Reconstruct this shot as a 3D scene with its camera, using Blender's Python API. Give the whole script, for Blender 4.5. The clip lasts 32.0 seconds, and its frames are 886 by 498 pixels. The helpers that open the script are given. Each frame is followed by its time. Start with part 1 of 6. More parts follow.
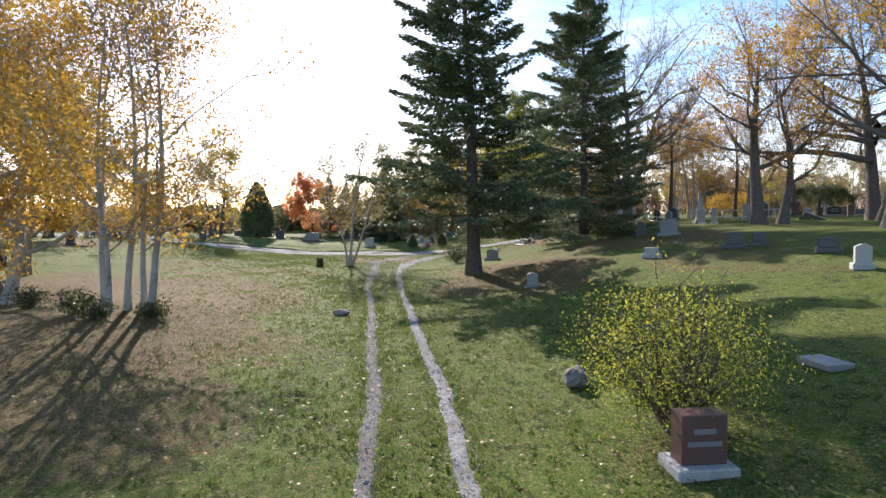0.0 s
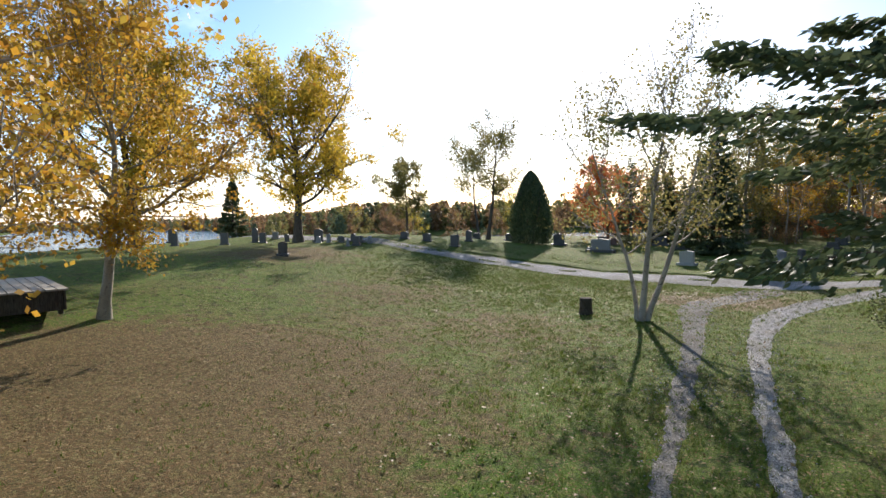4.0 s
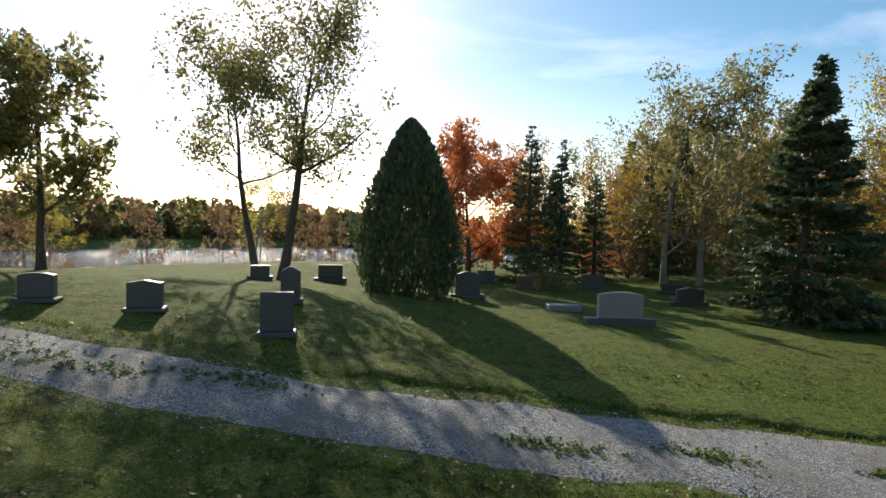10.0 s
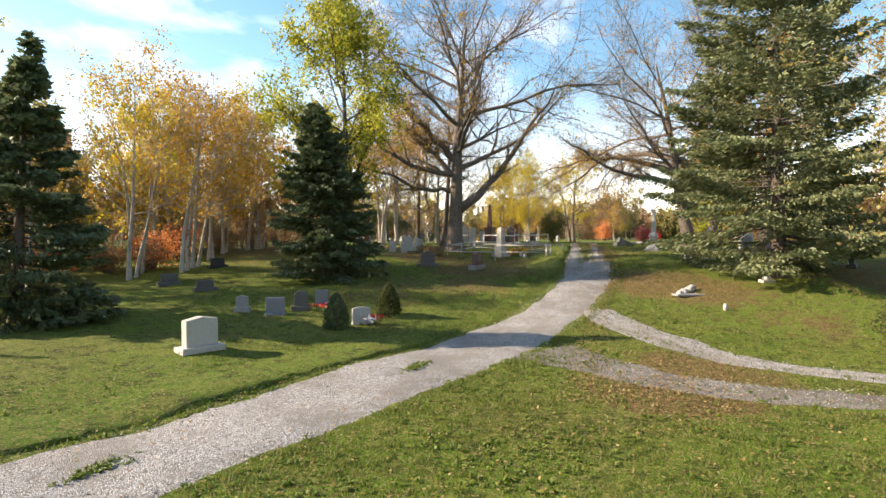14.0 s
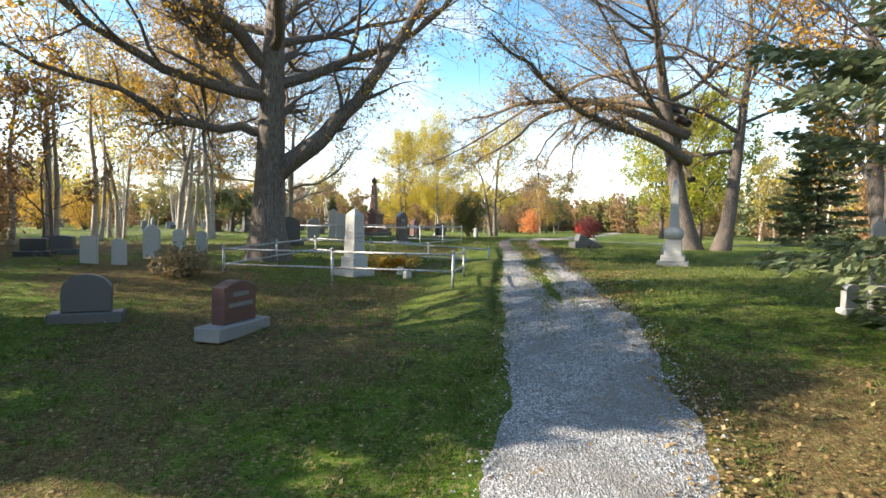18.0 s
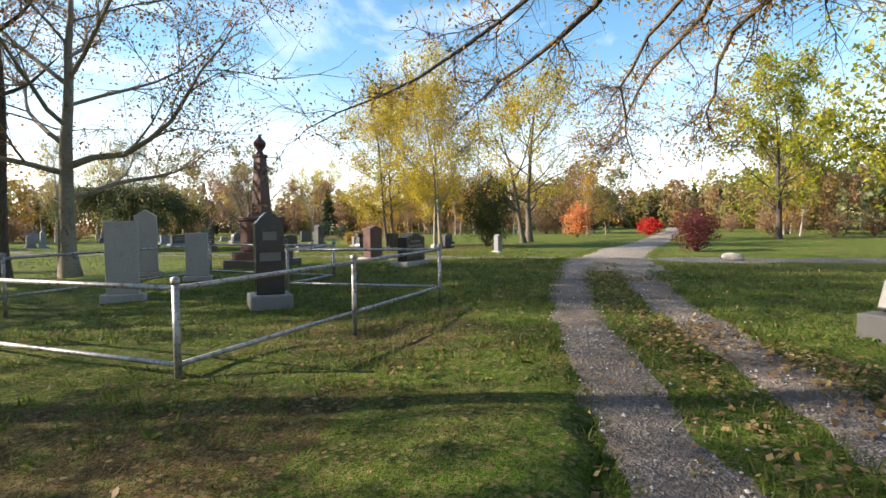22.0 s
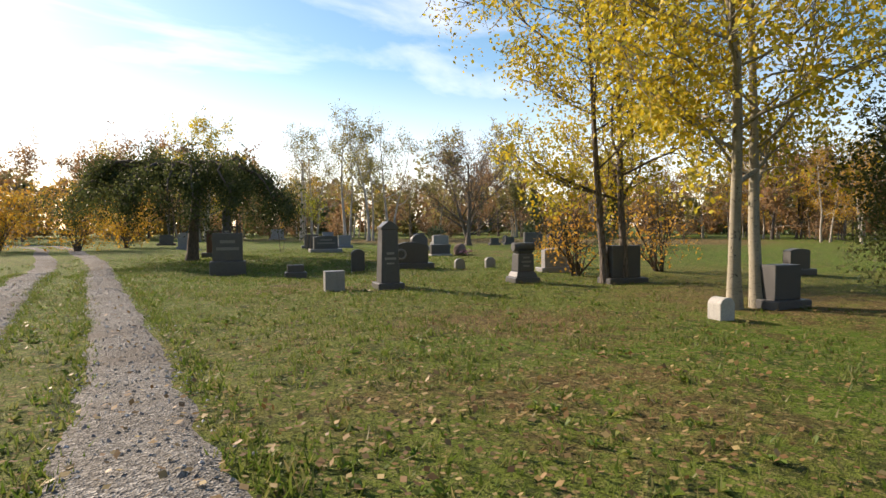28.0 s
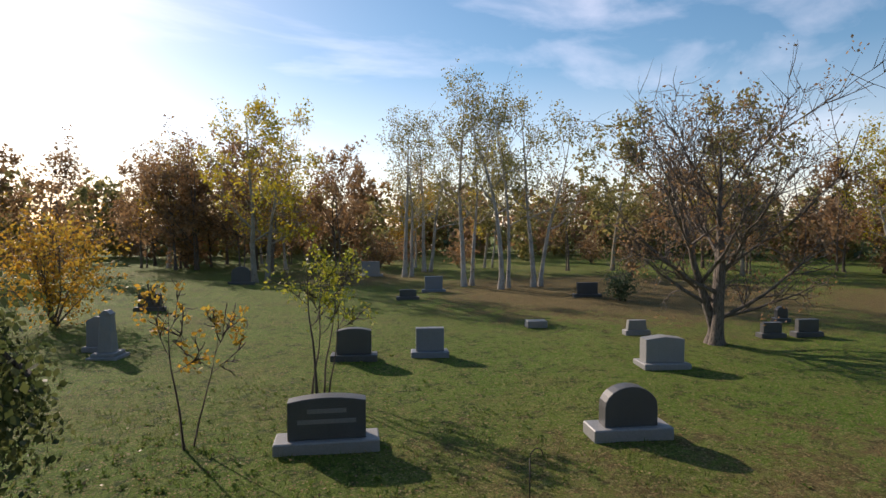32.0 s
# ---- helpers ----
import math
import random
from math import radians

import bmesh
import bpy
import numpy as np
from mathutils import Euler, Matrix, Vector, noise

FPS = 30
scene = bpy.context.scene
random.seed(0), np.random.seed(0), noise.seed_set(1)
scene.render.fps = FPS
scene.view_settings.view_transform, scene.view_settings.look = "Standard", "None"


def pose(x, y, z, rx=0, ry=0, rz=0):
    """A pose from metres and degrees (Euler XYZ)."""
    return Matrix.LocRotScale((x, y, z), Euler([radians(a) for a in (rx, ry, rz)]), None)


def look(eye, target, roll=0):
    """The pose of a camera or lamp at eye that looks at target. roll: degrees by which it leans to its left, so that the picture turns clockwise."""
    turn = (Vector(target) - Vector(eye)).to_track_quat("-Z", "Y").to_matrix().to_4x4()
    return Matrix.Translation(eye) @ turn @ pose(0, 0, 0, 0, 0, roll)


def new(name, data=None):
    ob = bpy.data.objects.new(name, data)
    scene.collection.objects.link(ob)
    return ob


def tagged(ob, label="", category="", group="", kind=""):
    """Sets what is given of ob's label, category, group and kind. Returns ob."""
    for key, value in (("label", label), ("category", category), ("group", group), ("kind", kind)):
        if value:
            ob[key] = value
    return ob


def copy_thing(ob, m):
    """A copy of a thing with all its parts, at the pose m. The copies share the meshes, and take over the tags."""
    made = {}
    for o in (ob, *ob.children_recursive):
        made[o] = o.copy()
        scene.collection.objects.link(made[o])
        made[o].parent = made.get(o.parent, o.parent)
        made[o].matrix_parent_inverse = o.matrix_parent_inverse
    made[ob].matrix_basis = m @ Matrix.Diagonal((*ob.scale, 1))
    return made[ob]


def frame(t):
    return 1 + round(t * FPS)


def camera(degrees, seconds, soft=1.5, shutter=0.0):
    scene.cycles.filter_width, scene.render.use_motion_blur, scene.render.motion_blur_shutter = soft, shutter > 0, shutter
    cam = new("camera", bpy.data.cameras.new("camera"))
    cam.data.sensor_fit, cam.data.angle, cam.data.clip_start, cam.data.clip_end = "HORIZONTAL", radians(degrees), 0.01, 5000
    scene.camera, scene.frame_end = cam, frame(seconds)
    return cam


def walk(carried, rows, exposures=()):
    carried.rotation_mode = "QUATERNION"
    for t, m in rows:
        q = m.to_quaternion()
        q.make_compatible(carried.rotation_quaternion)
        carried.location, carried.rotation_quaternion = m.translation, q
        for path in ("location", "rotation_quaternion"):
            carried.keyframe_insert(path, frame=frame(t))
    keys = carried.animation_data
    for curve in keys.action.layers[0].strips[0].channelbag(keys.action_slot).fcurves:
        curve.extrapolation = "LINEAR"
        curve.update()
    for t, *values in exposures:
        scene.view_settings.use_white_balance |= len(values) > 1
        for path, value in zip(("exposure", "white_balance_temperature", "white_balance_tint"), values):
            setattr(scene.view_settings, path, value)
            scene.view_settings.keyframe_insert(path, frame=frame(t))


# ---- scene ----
cam = camera(75.7, 32.0)
PATH = [
    (0, (0.0, 0.0, 3.43), (0.0, 1.996, 3.311), -0.8),
    (0.5, (0.169, 2.119, 3.409), (0.167, 4.115, 3.289), -0.9),
    (1, (0.326, 4.281, 3.404), (0.255, 6.276, 3.285), -0.8),
    (1.5, (0.677, 6.354, 3.409), (0.189, 8.29, 3.298), -0.6),
    (2, (0.605, 8.669, 3.422), (-0.106, 10.536, 3.312), -0.5),
    (2.5, (0.322, 10.995, 3.455), (-0.45, 12.836, 3.346), -0.5),
    (3, (-0.359, 13.173, 3.636), (-1.275, 14.947, 3.521), -0.6),
    (3.5, (-1.144, 15.516, 3.707), (-2.113, 17.262, 3.592), -0.8),
    (4, (-2.036, 17.062, 3.832), (-3.058, 18.777, 3.711), -1.2),
    (4.5, (-3.155, 18.163, 3.851), (-4.206, 19.861, 3.732), -1.3),
    (6.5, (-7.352, 24.868, 3.545), (-8.436, 26.546, 3.452), -1.2),
    (7, (-8.716, 27.661, 3.625), (-9.802, 29.337, 3.523), -0.9),
    (7.5, (-10.099, 31.54, 3.663), (-11.207, 33.201, 3.551), -0.2),
    (8, (-12.313, 33.915, 3.959), (-13.366, 35.612, 3.844), -0.6),
    (8.5, (-14.786, 36.447, 3.959), (-15.621, 38.261, 3.843), 0.0),
    (9, (-17.272, 39.069, 3.831), (-17.811, 40.992, 3.729), 1.1),
    (9.5, (-18.777, 40.735, 3.737), (-19.046, 42.714, 3.643), 1.6),
    (10, (-19.28, 41.494, 3.688), (-19.203, 43.49, 3.603), 1.6),
    (10.5, (-19.516, 41.823, 3.639), (-19.022, 43.76, 3.567), 1.6),
    (11, (-19.453, 41.907, 3.625), (-18.572, 43.702, 3.562), 1.4),
    (11.5, (-19.339, 41.886, 3.626), (-18.105, 43.46, 3.57), 1.0),
    (12, (-19.263, 41.864, 3.555), (-17.772, 43.195, 3.509), 0.7),
    (12.5, (-19.226, 41.796, 3.494), (-17.532, 42.858, 3.452), 0.4),
    (13, (-19.185, 41.842, 3.461), (-17.365, 42.671, 3.415), 0.1),
    (13.5, (-18.79, 41.991, 3.439), (-16.945, 42.762, 3.394), -0.0),
    (14, (-17.858, 42.156, 3.439), (-15.992, 42.873, 3.393), -0.0),
    (14.5, (-16.427, 42.586, 3.429), (-14.495, 43.101, 3.38), -0.2),
    (15, (-14.67, 43.02, 3.425), (-12.705, 43.392, 3.376), -0.3),
    (15.5, (-12.555, 43.371, 3.543), (-10.58, 43.683, 3.478), -0.3),
    (17.5, (-1.676, 44.974, 3.58), (0.283, 45.369, 3.497), 0.9),
    (18, (1.304, 45.58, 3.551), (3.254, 46.02, 3.471), 1.0),
    (18.5, (4.381, 46.215, 3.808), (6.327, 46.67, 3.73), 1.2),
    (19, (6.808, 46.54, 3.926), (8.75, 47.013, 3.85), 1.1),
    (19.5, (8.86, 46.734, 3.958), (10.799, 47.219, 3.881), 1.0),
    (20, (11.023, 46.864, 3.907), (12.957, 47.368, 3.833), 0.2),
    (20.5, (13.443, 47.159, 3.905), (15.374, 47.671, 3.826), -0.4),
    (21, (15.936, 47.551, 3.901), (17.866, 48.069, 3.821), -0.6),
    (21.5, (18.637, 47.95, 3.967), (20.562, 48.486, 3.879), -0.7),
    (22, (21.335, 48.437, 3.989), (23.256, 48.984, 3.903), -0.8),
    (22.5, (23.857, 48.873, 4.041), (25.775, 49.433, 3.952), -0.6),
    (23, (26.425, 49.362, 4.068), (28.339, 49.934, 3.975), -0.5),
    (23.5, (29.006, 49.936, 3.965), (30.918, 50.514, 3.873), -0.6),
    (24, (31.556, 50.507, 3.877), (33.468, 51.085, 3.787), -0.5),
    (24.5, (33.869, 50.968, 3.95), (35.778, 51.559, 3.861), -0.3),
    (26.5, (41.234, 52.683, 3.802), (42.885, 53.809, 3.728), -0.2),
    (27, (41.642, 52.726, 3.819), (43.124, 54.066, 3.744), -0.0),
    (27.5, (42.472, 53.208, 3.856), (43.875, 54.632, 3.778), -0.2),
    (28, (43.68, 54.274, 3.947), (45.013, 55.763, 3.867), -0.2),
    (28.5, (45.133, 55.808, 4.262), (46.346, 57.396, 4.181), -0.3),
    (29, (46.8, 57.786, 4.808), (47.98, 59.399, 4.735), -0.4),
    (29.5, (48.521, 59.982, 5.468), (49.663, 61.622, 5.395), -0.4),
    (30, (50.287, 62.373, 5.848), (51.241, 64.129, 5.77), -0.0),
    (30.5, (51.694, 64.662, 6.103), (52.617, 66.435, 6.02), 0.0),
    (31, (53.048, 67.162, 6.214), (53.964, 68.938, 6.13), -0.1),
    (31.5, (54.72, 69.523, 6.243), (55.634, 71.3, 6.162), -0.1),
    (32, (56.752, 71.887, 6.309), (57.664, 73.664, 6.226), -0.0),
]
walk(cam, [(t, look(eye, target, roll)) for t, eye, target, roll in PATH], exposures=[(0, 1.05, 6050, 23), (3, 0.88, 6100, 19), (4, 0.62, 6120, 18), (7, 0.22, 6250, 14), (8, 0.3, 6250, 13), (9.5, 0.32, 6450, 12), (11, 0.52, 6600, 14), (12, 0.74, 6900, 15), (13, 1.3, 7250, 19), (15, 1.52, 7400, 20), (18, 1.69, 6500, 14),
    (20.5, 1.52, 6550, 14), (22, 1.25, 6700, 17), (24, 1.24, 6750, 17), (27, 0.98, 7050, 20), (28, 0.84, 7200, 21), (30, 0.64, 6800, 20), (32, 0.22, 6600, 21)])

# ---------------------------------------------------------------- light
SUN_YAW, SUN_UP = 17.0, 27.0
world = bpy.data.worlds.new("world")
scene.world = world
world.use_nodes = True
wn, wl = world.node_tree.nodes, world.node_tree.links
wn.clear()
sky = wn.new("ShaderNodeTexSky")
sky.sky_type = "NISHITA"
sky.sun_disc = False
sky.sun_elevation = radians(SUN_UP)
sky.sun_rotation = radians(-SUN_YAW)
sky.air_density, sky.dust_density, sky.ozone_density = 1.0, 0.5, 1.3
coord = wn.new("ShaderNodeTexCoord")
stretch = wn.new("ShaderNodeMapping")
stretch.inputs["Rotation"].default_value = (0, 0, radians(25))
stretch.inputs["Scale"].default_value = (1.1, 3.6, 7.0)
wl.new(coord.outputs["Generated"], stretch.inputs["Vector"])
cloud = wn.new("ShaderNodeTexNoise")
cloud.inputs["Scale"].default_value = 1.6
cloud.inputs["Detail"].default_value = 7
cloud.inputs["Roughness"].default_value = 0.55
cloud.inputs["Distortion"].default_value = 0.35
wl.new(stretch.outputs[0], cloud.inputs["Vector"])
veil = wn.new("ShaderNodeMapRange")
veil.inputs["From Min"].default_value, veil.inputs["From Max"].default_value = 0.47, 0.72
veil.inputs["To Max"].default_value = 0.8
wl.new(cloud.outputs["Fac"], veil.inputs["Value"])
mixsky = wn.new("ShaderNodeMix")
mixsky.data_type = "RGBA"
level = wn.new("ShaderNodeSeparateXYZ")
wl.new(coord.outputs["Generated"], level.inputs[0])
haze = wn.new("ShaderNodeMapRange")
haze.inputs["From Min"].default_value, haze.inputs["From Max"].default_value = 0.0, 0.26
haze.inputs["To Min"].default_value, haze.inputs["To Max"].default_value = 0.85, 0.0
wl.new(level.outputs["Z"], haze.inputs["Value"])
cover = wn.new("ShaderNodeMath")
cover.operation = "MAXIMUM"
wl.new(veil.outputs[0], cover.inputs[0])
wl.new(haze.outputs[0], cover.inputs[1])
wl.new(cover.outputs[0], mixsky.inputs["Factor"])
deep = wn.new("ShaderNodeHueSaturation")
deep.inputs["Hue"].default_value, deep.inputs["Saturation"].default_value, deep.inputs["Value"].default_value = 0.487, 1.25, 1.12
wl.new(sky.outputs[0], deep.inputs["Color"])
wl.new(deep.outputs[0], mixsky.inputs["A"])
bright = wn.new("ShaderNodeMix")
bright.data_type = "RGBA"
bright.blend_type = "ADD"
bright.inputs["Factor"].default_value = 1.0
wl.new(sky.outputs[0], bright.inputs["A"])
bright.inputs["B"].default_value = (3.6, 3.6, 3.6, 1)
wl.new(bright.outputs["Result"], mixsky.inputs["B"])
back = wn.new("ShaderNodeBackground")
back.inputs["Strength"].default_value = 0.1
wl.new(mixsky.outputs["Result"], back.inputs["Color"])
wout = wn.new("ShaderNodeOutputWorld")
wl.new(back.outputs[0], wout.inputs["Surface"])

sun_data = bpy.data.lights.new("sun", "SUN")
sun_data.energy, sun_data.angle, sun_data.color = 5.0, radians(0.6), (1.0, 0.9, 0.72)
sun = new("sun", sun_data)
sy, su = radians(SUN_YAW), radians(SUN_UP)
toward = Vector((-math.sin(sy) * math.cos(su), math.cos(sy) * math.cos(su), math.sin(su)))
sun.matrix_basis = look(toward * 200, (0, 0, 0))

# ---------------------------------------------------------------- terrain
def smooth(a, b, v):
    u = np.clip((v - a) / (b - a), 0, 1)
    return u * u * (3 - 2 * u)


LAKE = -0.55


def ground_z(x, y):
    """Height of the lawn: a low plain in the south-west, a plateau in the east, a knoll by the lake and the lake's basin."""
    x, y = np.asarray(x, float), np.asarray(y, float)
    g = 0.2 + 2.35 * smooth(-4, 17, x + 0.12 * (y - 43)) + 1.7 * smooth(-10, -30, x) * (1 - 0.5 * smooth(52, 66, y))
    g = g + 0.55 * smooth(45, 58, y) * (1 - smooth(-4, 10, x))
    g = g + 0.05 * np.sin(x * 0.55 + 1.3) * np.sin(y * 0.47) + 0.03 * np.sin(x * 1.3) * np.sin(y * 1.1 + 2)
    g = g + 0.016 * np.sin(2.3 * x + 1.1 * y) * np.sin(1.7 * y - 0.9 * x + 1) + 0.011 * np.sin(3.1 * y + 0.7 * x) * np.sin(2.7 * x - 1.2 * y)
    g = g - 0.5 * np.exp(-(((x - 14.6) / 5.4) ** 2) - ((y - 50.2) / 5) ** 2) + 0.3 * np.exp(-(((x - 34) / 9) ** 2) - ((y - 54) / 12) ** 2)
    g = g + 0.4 * np.exp(-(((x - 3) / 4.5) ** 2) - ((y - 27) / 4.5) ** 2) - 1.2 * smooth(-45, -60, x) * smooth(75, 55, y)
    g = g + 0.6 * np.exp(-(((x + 9.6) / 4.6) ** 2) - ((y - 16.8) / 6) ** 2)
    g = g - 0.28 * smooth(26.5, 28.5, x) * (1 - smooth(31.8, 33.2, x)) * smooth(50.2, 51.4, y) * (1 - smooth(59, 62, y))
    d = -0.72 * x + 0.69 * y
    basin = smooth(66, 94, d)
    g = g * (1 - basin) + (LAKE - 1.0) * basin
    e = -0.63 * x + 0.776 * y - 1.2 * np.maximum(0, -x - 75)
    rise = smooth(122, 136, e + 3 * np.sin(x * 0.07))
    return g + rise * 2.0


def gz(x, y):
    return float(ground_z(x, y))


# ---------------------------------------------------------------- material helpers
def rgba(c):
    return (c[0], c[1], c[2], 1.0)


class Graph:
    """A principled material with short calls for the common nodes."""

    def __init__(self, name, rough=0.8, metal=0.0, spec=0.3):
        self.m = bpy.data.materials.new(name)
        self.m.use_nodes = True
        self.t = self.m.node_tree
        self.b = self.t.nodes["Principled BSDF"]
        self.b.inputs["Roughness"].default_value = rough
        self.b.inputs["Metallic"].default_value = metal
        self.b.inputs["Specular IOR Level"].default_value = spec
        tc = self.t.nodes.new("ShaderNodeTexCoord")
        self.obj = tc.outputs["Object"]
        self.geo = self.t.nodes.new("ShaderNodeNewGeometry")
        self.info = self.t.nodes.new("ShaderNodeObjectInfo")

    def link(self, a, b):
        self.t.links.new(a, b)

    def noise(self, scale, detail=4, rough=0.55, vec=None, distort=0.0):
        n = self.t.nodes.new("ShaderNodeTexNoise")
        n.inputs["Scale"].default_value, n.inputs["Detail"].default_value = scale, detail
        n.inputs["Roughness"].default_value, n.inputs["Distortion"].default_value = rough, distort
        self.link(vec or self.obj, n.inputs["Vector"])
        return n.outputs["Fac"]

    def voronoi(self, scale, vec=None, out="Distance"):
        n = self.t.nodes.new("ShaderNodeTexVoronoi")
        n.inputs["Scale"].default_value = scale
        self.link(vec or self.obj, n.inputs["Vector"])
        if out == "Color":
            one = self.t.nodes.new("ShaderNodeSeparateColor")
            self.link(n.outputs["Color"], one.inputs[0])
            return one.outputs[0]
        return n.outputs[out]

    def scaled(self, sx, sy, sz, vec=None):
        n = self.t.nodes.new("ShaderNodeMapping")
        n.inputs["Scale"].default_value = (sx, sy, sz)
        self.link(vec or self.obj, n.inputs["Vector"])
        return n.outputs[0]

    def span(self, v, a, b, lo=0.0, hi=1.0):
        n = self.t.nodes.new("ShaderNodeMapRange")
        for key, val in (("From Min", a), ("From Max", b), ("To Min", lo), ("To Max", hi)):
            n.inputs[key].default_value = val
        self.link(v, n.inputs["Value"])
        return n.outputs[0]

    def ramp(self, v, *stops):
        n = self.t.nodes.new("ShaderNodeValToRGB")
        e = n.color_ramp.elements
        while len(e) < len(stops):
            e.new(0.5)
        for el, (p, c) in zip(e, stops):
            el.position, el.color = p, rgba(c)
        self.link(v, n.inputs["Fac"])
        return n.outputs["Color"]

    def mix(self, f, a, b, mode="MIX"):
        n = self.t.nodes.new("ShaderNodeMix")
        n.data_type, n.blend_type = "RGBA", mode
        for v, key in ((f, "Factor"), (a, "A"), (b, "B")):
            if isinstance(v, (int, float)):
                n.inputs[key].default_value = v
            elif isinstance(v, tuple):
                n.inputs[key].default_value = rgba(v)
            else:
                self.link(v, n.inputs[key])
        return n.outputs["Result"]

    def color(self, c):
        if isinstance(c, tuple):
            self.b.inputs["Base Color"].default_value = rgba(c)
        else:
            self.link(c, self.b.inputs["Base Color"])
        return self

    def roughness(self, v):
        self.link(v, self.b.inputs["Roughness"])
        return self

    def bump(self, v, strength=0.3, dist=0.02):
        n = self.t.nodes.new("ShaderNodeBump")
        n.inputs["Strength"].default_value, n.inputs["Distance"].default_value = strength, dist
        self.link(v, n.inputs["Height"])
        self.link(n.outputs[0], self.b.inputs["Normal"])
        return self

    def glow_through(self, c, amount):
        """Thin leaves let light through."""
        tr = self.t.nodes.new("ShaderNodeBsdfTranslucent")
        if isinstance(c, tuple):
            tr.inputs["Color"].default_value = rgba(c)
        else:
            self.link(c, tr.inputs["Color"])
        mx = self.t.nodes.new("ShaderNodeMixShader")
        mx.inputs[0].default_value = amount
        self.link(self.b.outputs[0], mx.inputs[1])
        self.link(tr.outputs[0], mx.inputs[2])
        self.link(mx.outputs[0], self.t.nodes["Material Output"].inputs["Surface"])
        return self


def grass_material():
    g = Graph("lawn", 0.9, spec=0.12)
    big = g.noise(0.09, 4, 0.6)
    mid = g.noise(0.45, 6, 0.65, distort=0.5)
    clod = g.noise(2.6, 6, 0.7)
    fine = g.noise(13, 6, 0.75)
    blade = g.noise(60, 3, 0.7)
    base = g.ramp(big, (0.3, (0.12, 0.25, 0.016)), (0.5, (0.16, 0.27, 0.022)), (0.62, (0.19, 0.24, 0.035)), (0.76, (0.23, 0.21, 0.05)))
    base = g.mix(g.span(mid, 0.52, 0.68, 0, 0.6), base, (0.24, 0.175, 0.055))
    patch = g.t.nodes.new("ShaderNodeAttribute")
    patch.attribute_name = "dryness"
    field = g.mix(0.8, patch.outputs["Fac"], g.mix(0.5, mid, clod), "LINEAR_LIGHT")
    base = g.mix(g.span(field, 0.36, 0.56, 0, 0.92), base, g.ramp(clod, (0.35, (0.24, 0.13, 0.055)), (0.52, (0.31, 0.2, 0.085)), (0.68, (0.15, 0.115, 0.035))))
    # dark green clods: shading contrast put into the colour
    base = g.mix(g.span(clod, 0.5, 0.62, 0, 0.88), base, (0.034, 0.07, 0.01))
    base = g.mix(g.span(g.noise(5.5, 5, 0.7), 0.52, 0.62, 0, 0.85), base, (0.26, 0.33, 0.06))
    straw = g.mix(0.8, patch.outputs["Fac"], g.noise(1.3, 6, 0.75), "LINEAR_LIGHT")
    base = g.mix(g.span(straw, 0.4, 0.62, 0, 0.8), base, g.ramp(g.noise(8, 5, 0.75), (0.35, (0.1, 0.065, 0.025)), (0.5, (0.24, 0.155, 0.06)), (0.65, (0.36, 0.26, 0.11))))
    dry = g.mix(g.span(fine, 0.52, 0.62, 0, 0.85), base, (0.38, 0.35, 0.13))
    # near-black specks and gaps: shade between the blades put into the colour
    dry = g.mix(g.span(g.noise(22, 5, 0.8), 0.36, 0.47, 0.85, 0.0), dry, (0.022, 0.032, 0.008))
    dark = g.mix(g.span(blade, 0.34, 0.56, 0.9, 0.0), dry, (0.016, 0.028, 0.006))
    # dead leaves trodden into the grass, thicker on the dry patches
    speck = g.voronoi(15, None, "Color")
    many = g.mix(0.5, speck, g.mix(0.35, g.mix(0.5, mid, clod), patch.outputs["Fac"]), "ADD")
    dead = g.ramp(g.voronoi(15, None, "Color"), (0.1, (0.1, 0.055, 0.025)), (0.5, (0.24, 0.14, 0.06)), (0.9, (0.4, 0.3, 0.13)))
    near = g.span(g.voronoi(15), 0.34, 0.26)
    sprinkle = g.t.nodes.new("ShaderNodeMath")
    sprinkle.operation = "MULTIPLY"
    g.link(near, sprinkle.inputs[0])
    g.link(g.span(many, 0.7, 0.74), sprinkle.inputs[1])
    dark = g.mix(sprinkle.outputs[0], dark, dead)
    dark = g.mix(1.0, dark, (0.76, 0.74, 0.8), "MULTIPLY")
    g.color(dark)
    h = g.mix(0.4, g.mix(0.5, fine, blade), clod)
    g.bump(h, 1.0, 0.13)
    return g.m


def gravel_material(name, tint, dirt):
    g = Graph(name, 0.92, spec=0.25)
    v = g.voronoi(62, out="Color")
    coarse = g.voronoi(27, out="Color")
    patch = g.noise(0.9, 6, 0.65)
    band = g.noise(3.2, 5, 0.65)
    stone = g.ramp(v, (0.0, tuple(0.35 * a for a in tint)), (0.4, tuple(0.8 * a for a in tint)), (0.7, tuple(min(0.8, 1.5 * a) for a in tint)), (1.0, tuple(min(0.85, 2.6 * a) for a in tint)))
    big = g.ramp(coarse, (0.0, tuple(0.4 * a for a in tint)), (0.5, tint), (1.0, tuple(min(0.8, 1.9 * a) for a in tint)))
    stone = g.mix(g.span(band, 0.45, 0.6, 0.1, 0.55), stone, big)
    stone = g.mix(g.span(patch, 0.42, 0.62, 0.0, 0.75), stone, dirt)
    stone = g.mix(g.span(g.noise(7, 5, 0.7), 0.58, 0.7, 0.0, 0.6), stone, tuple(0.5 * a for a in dirt))
    g.color(stone)
    g.bump(g.mix(0.5, g.voronoi(62), g.voronoi(27)), 1.0, 0.03)
    return g.m


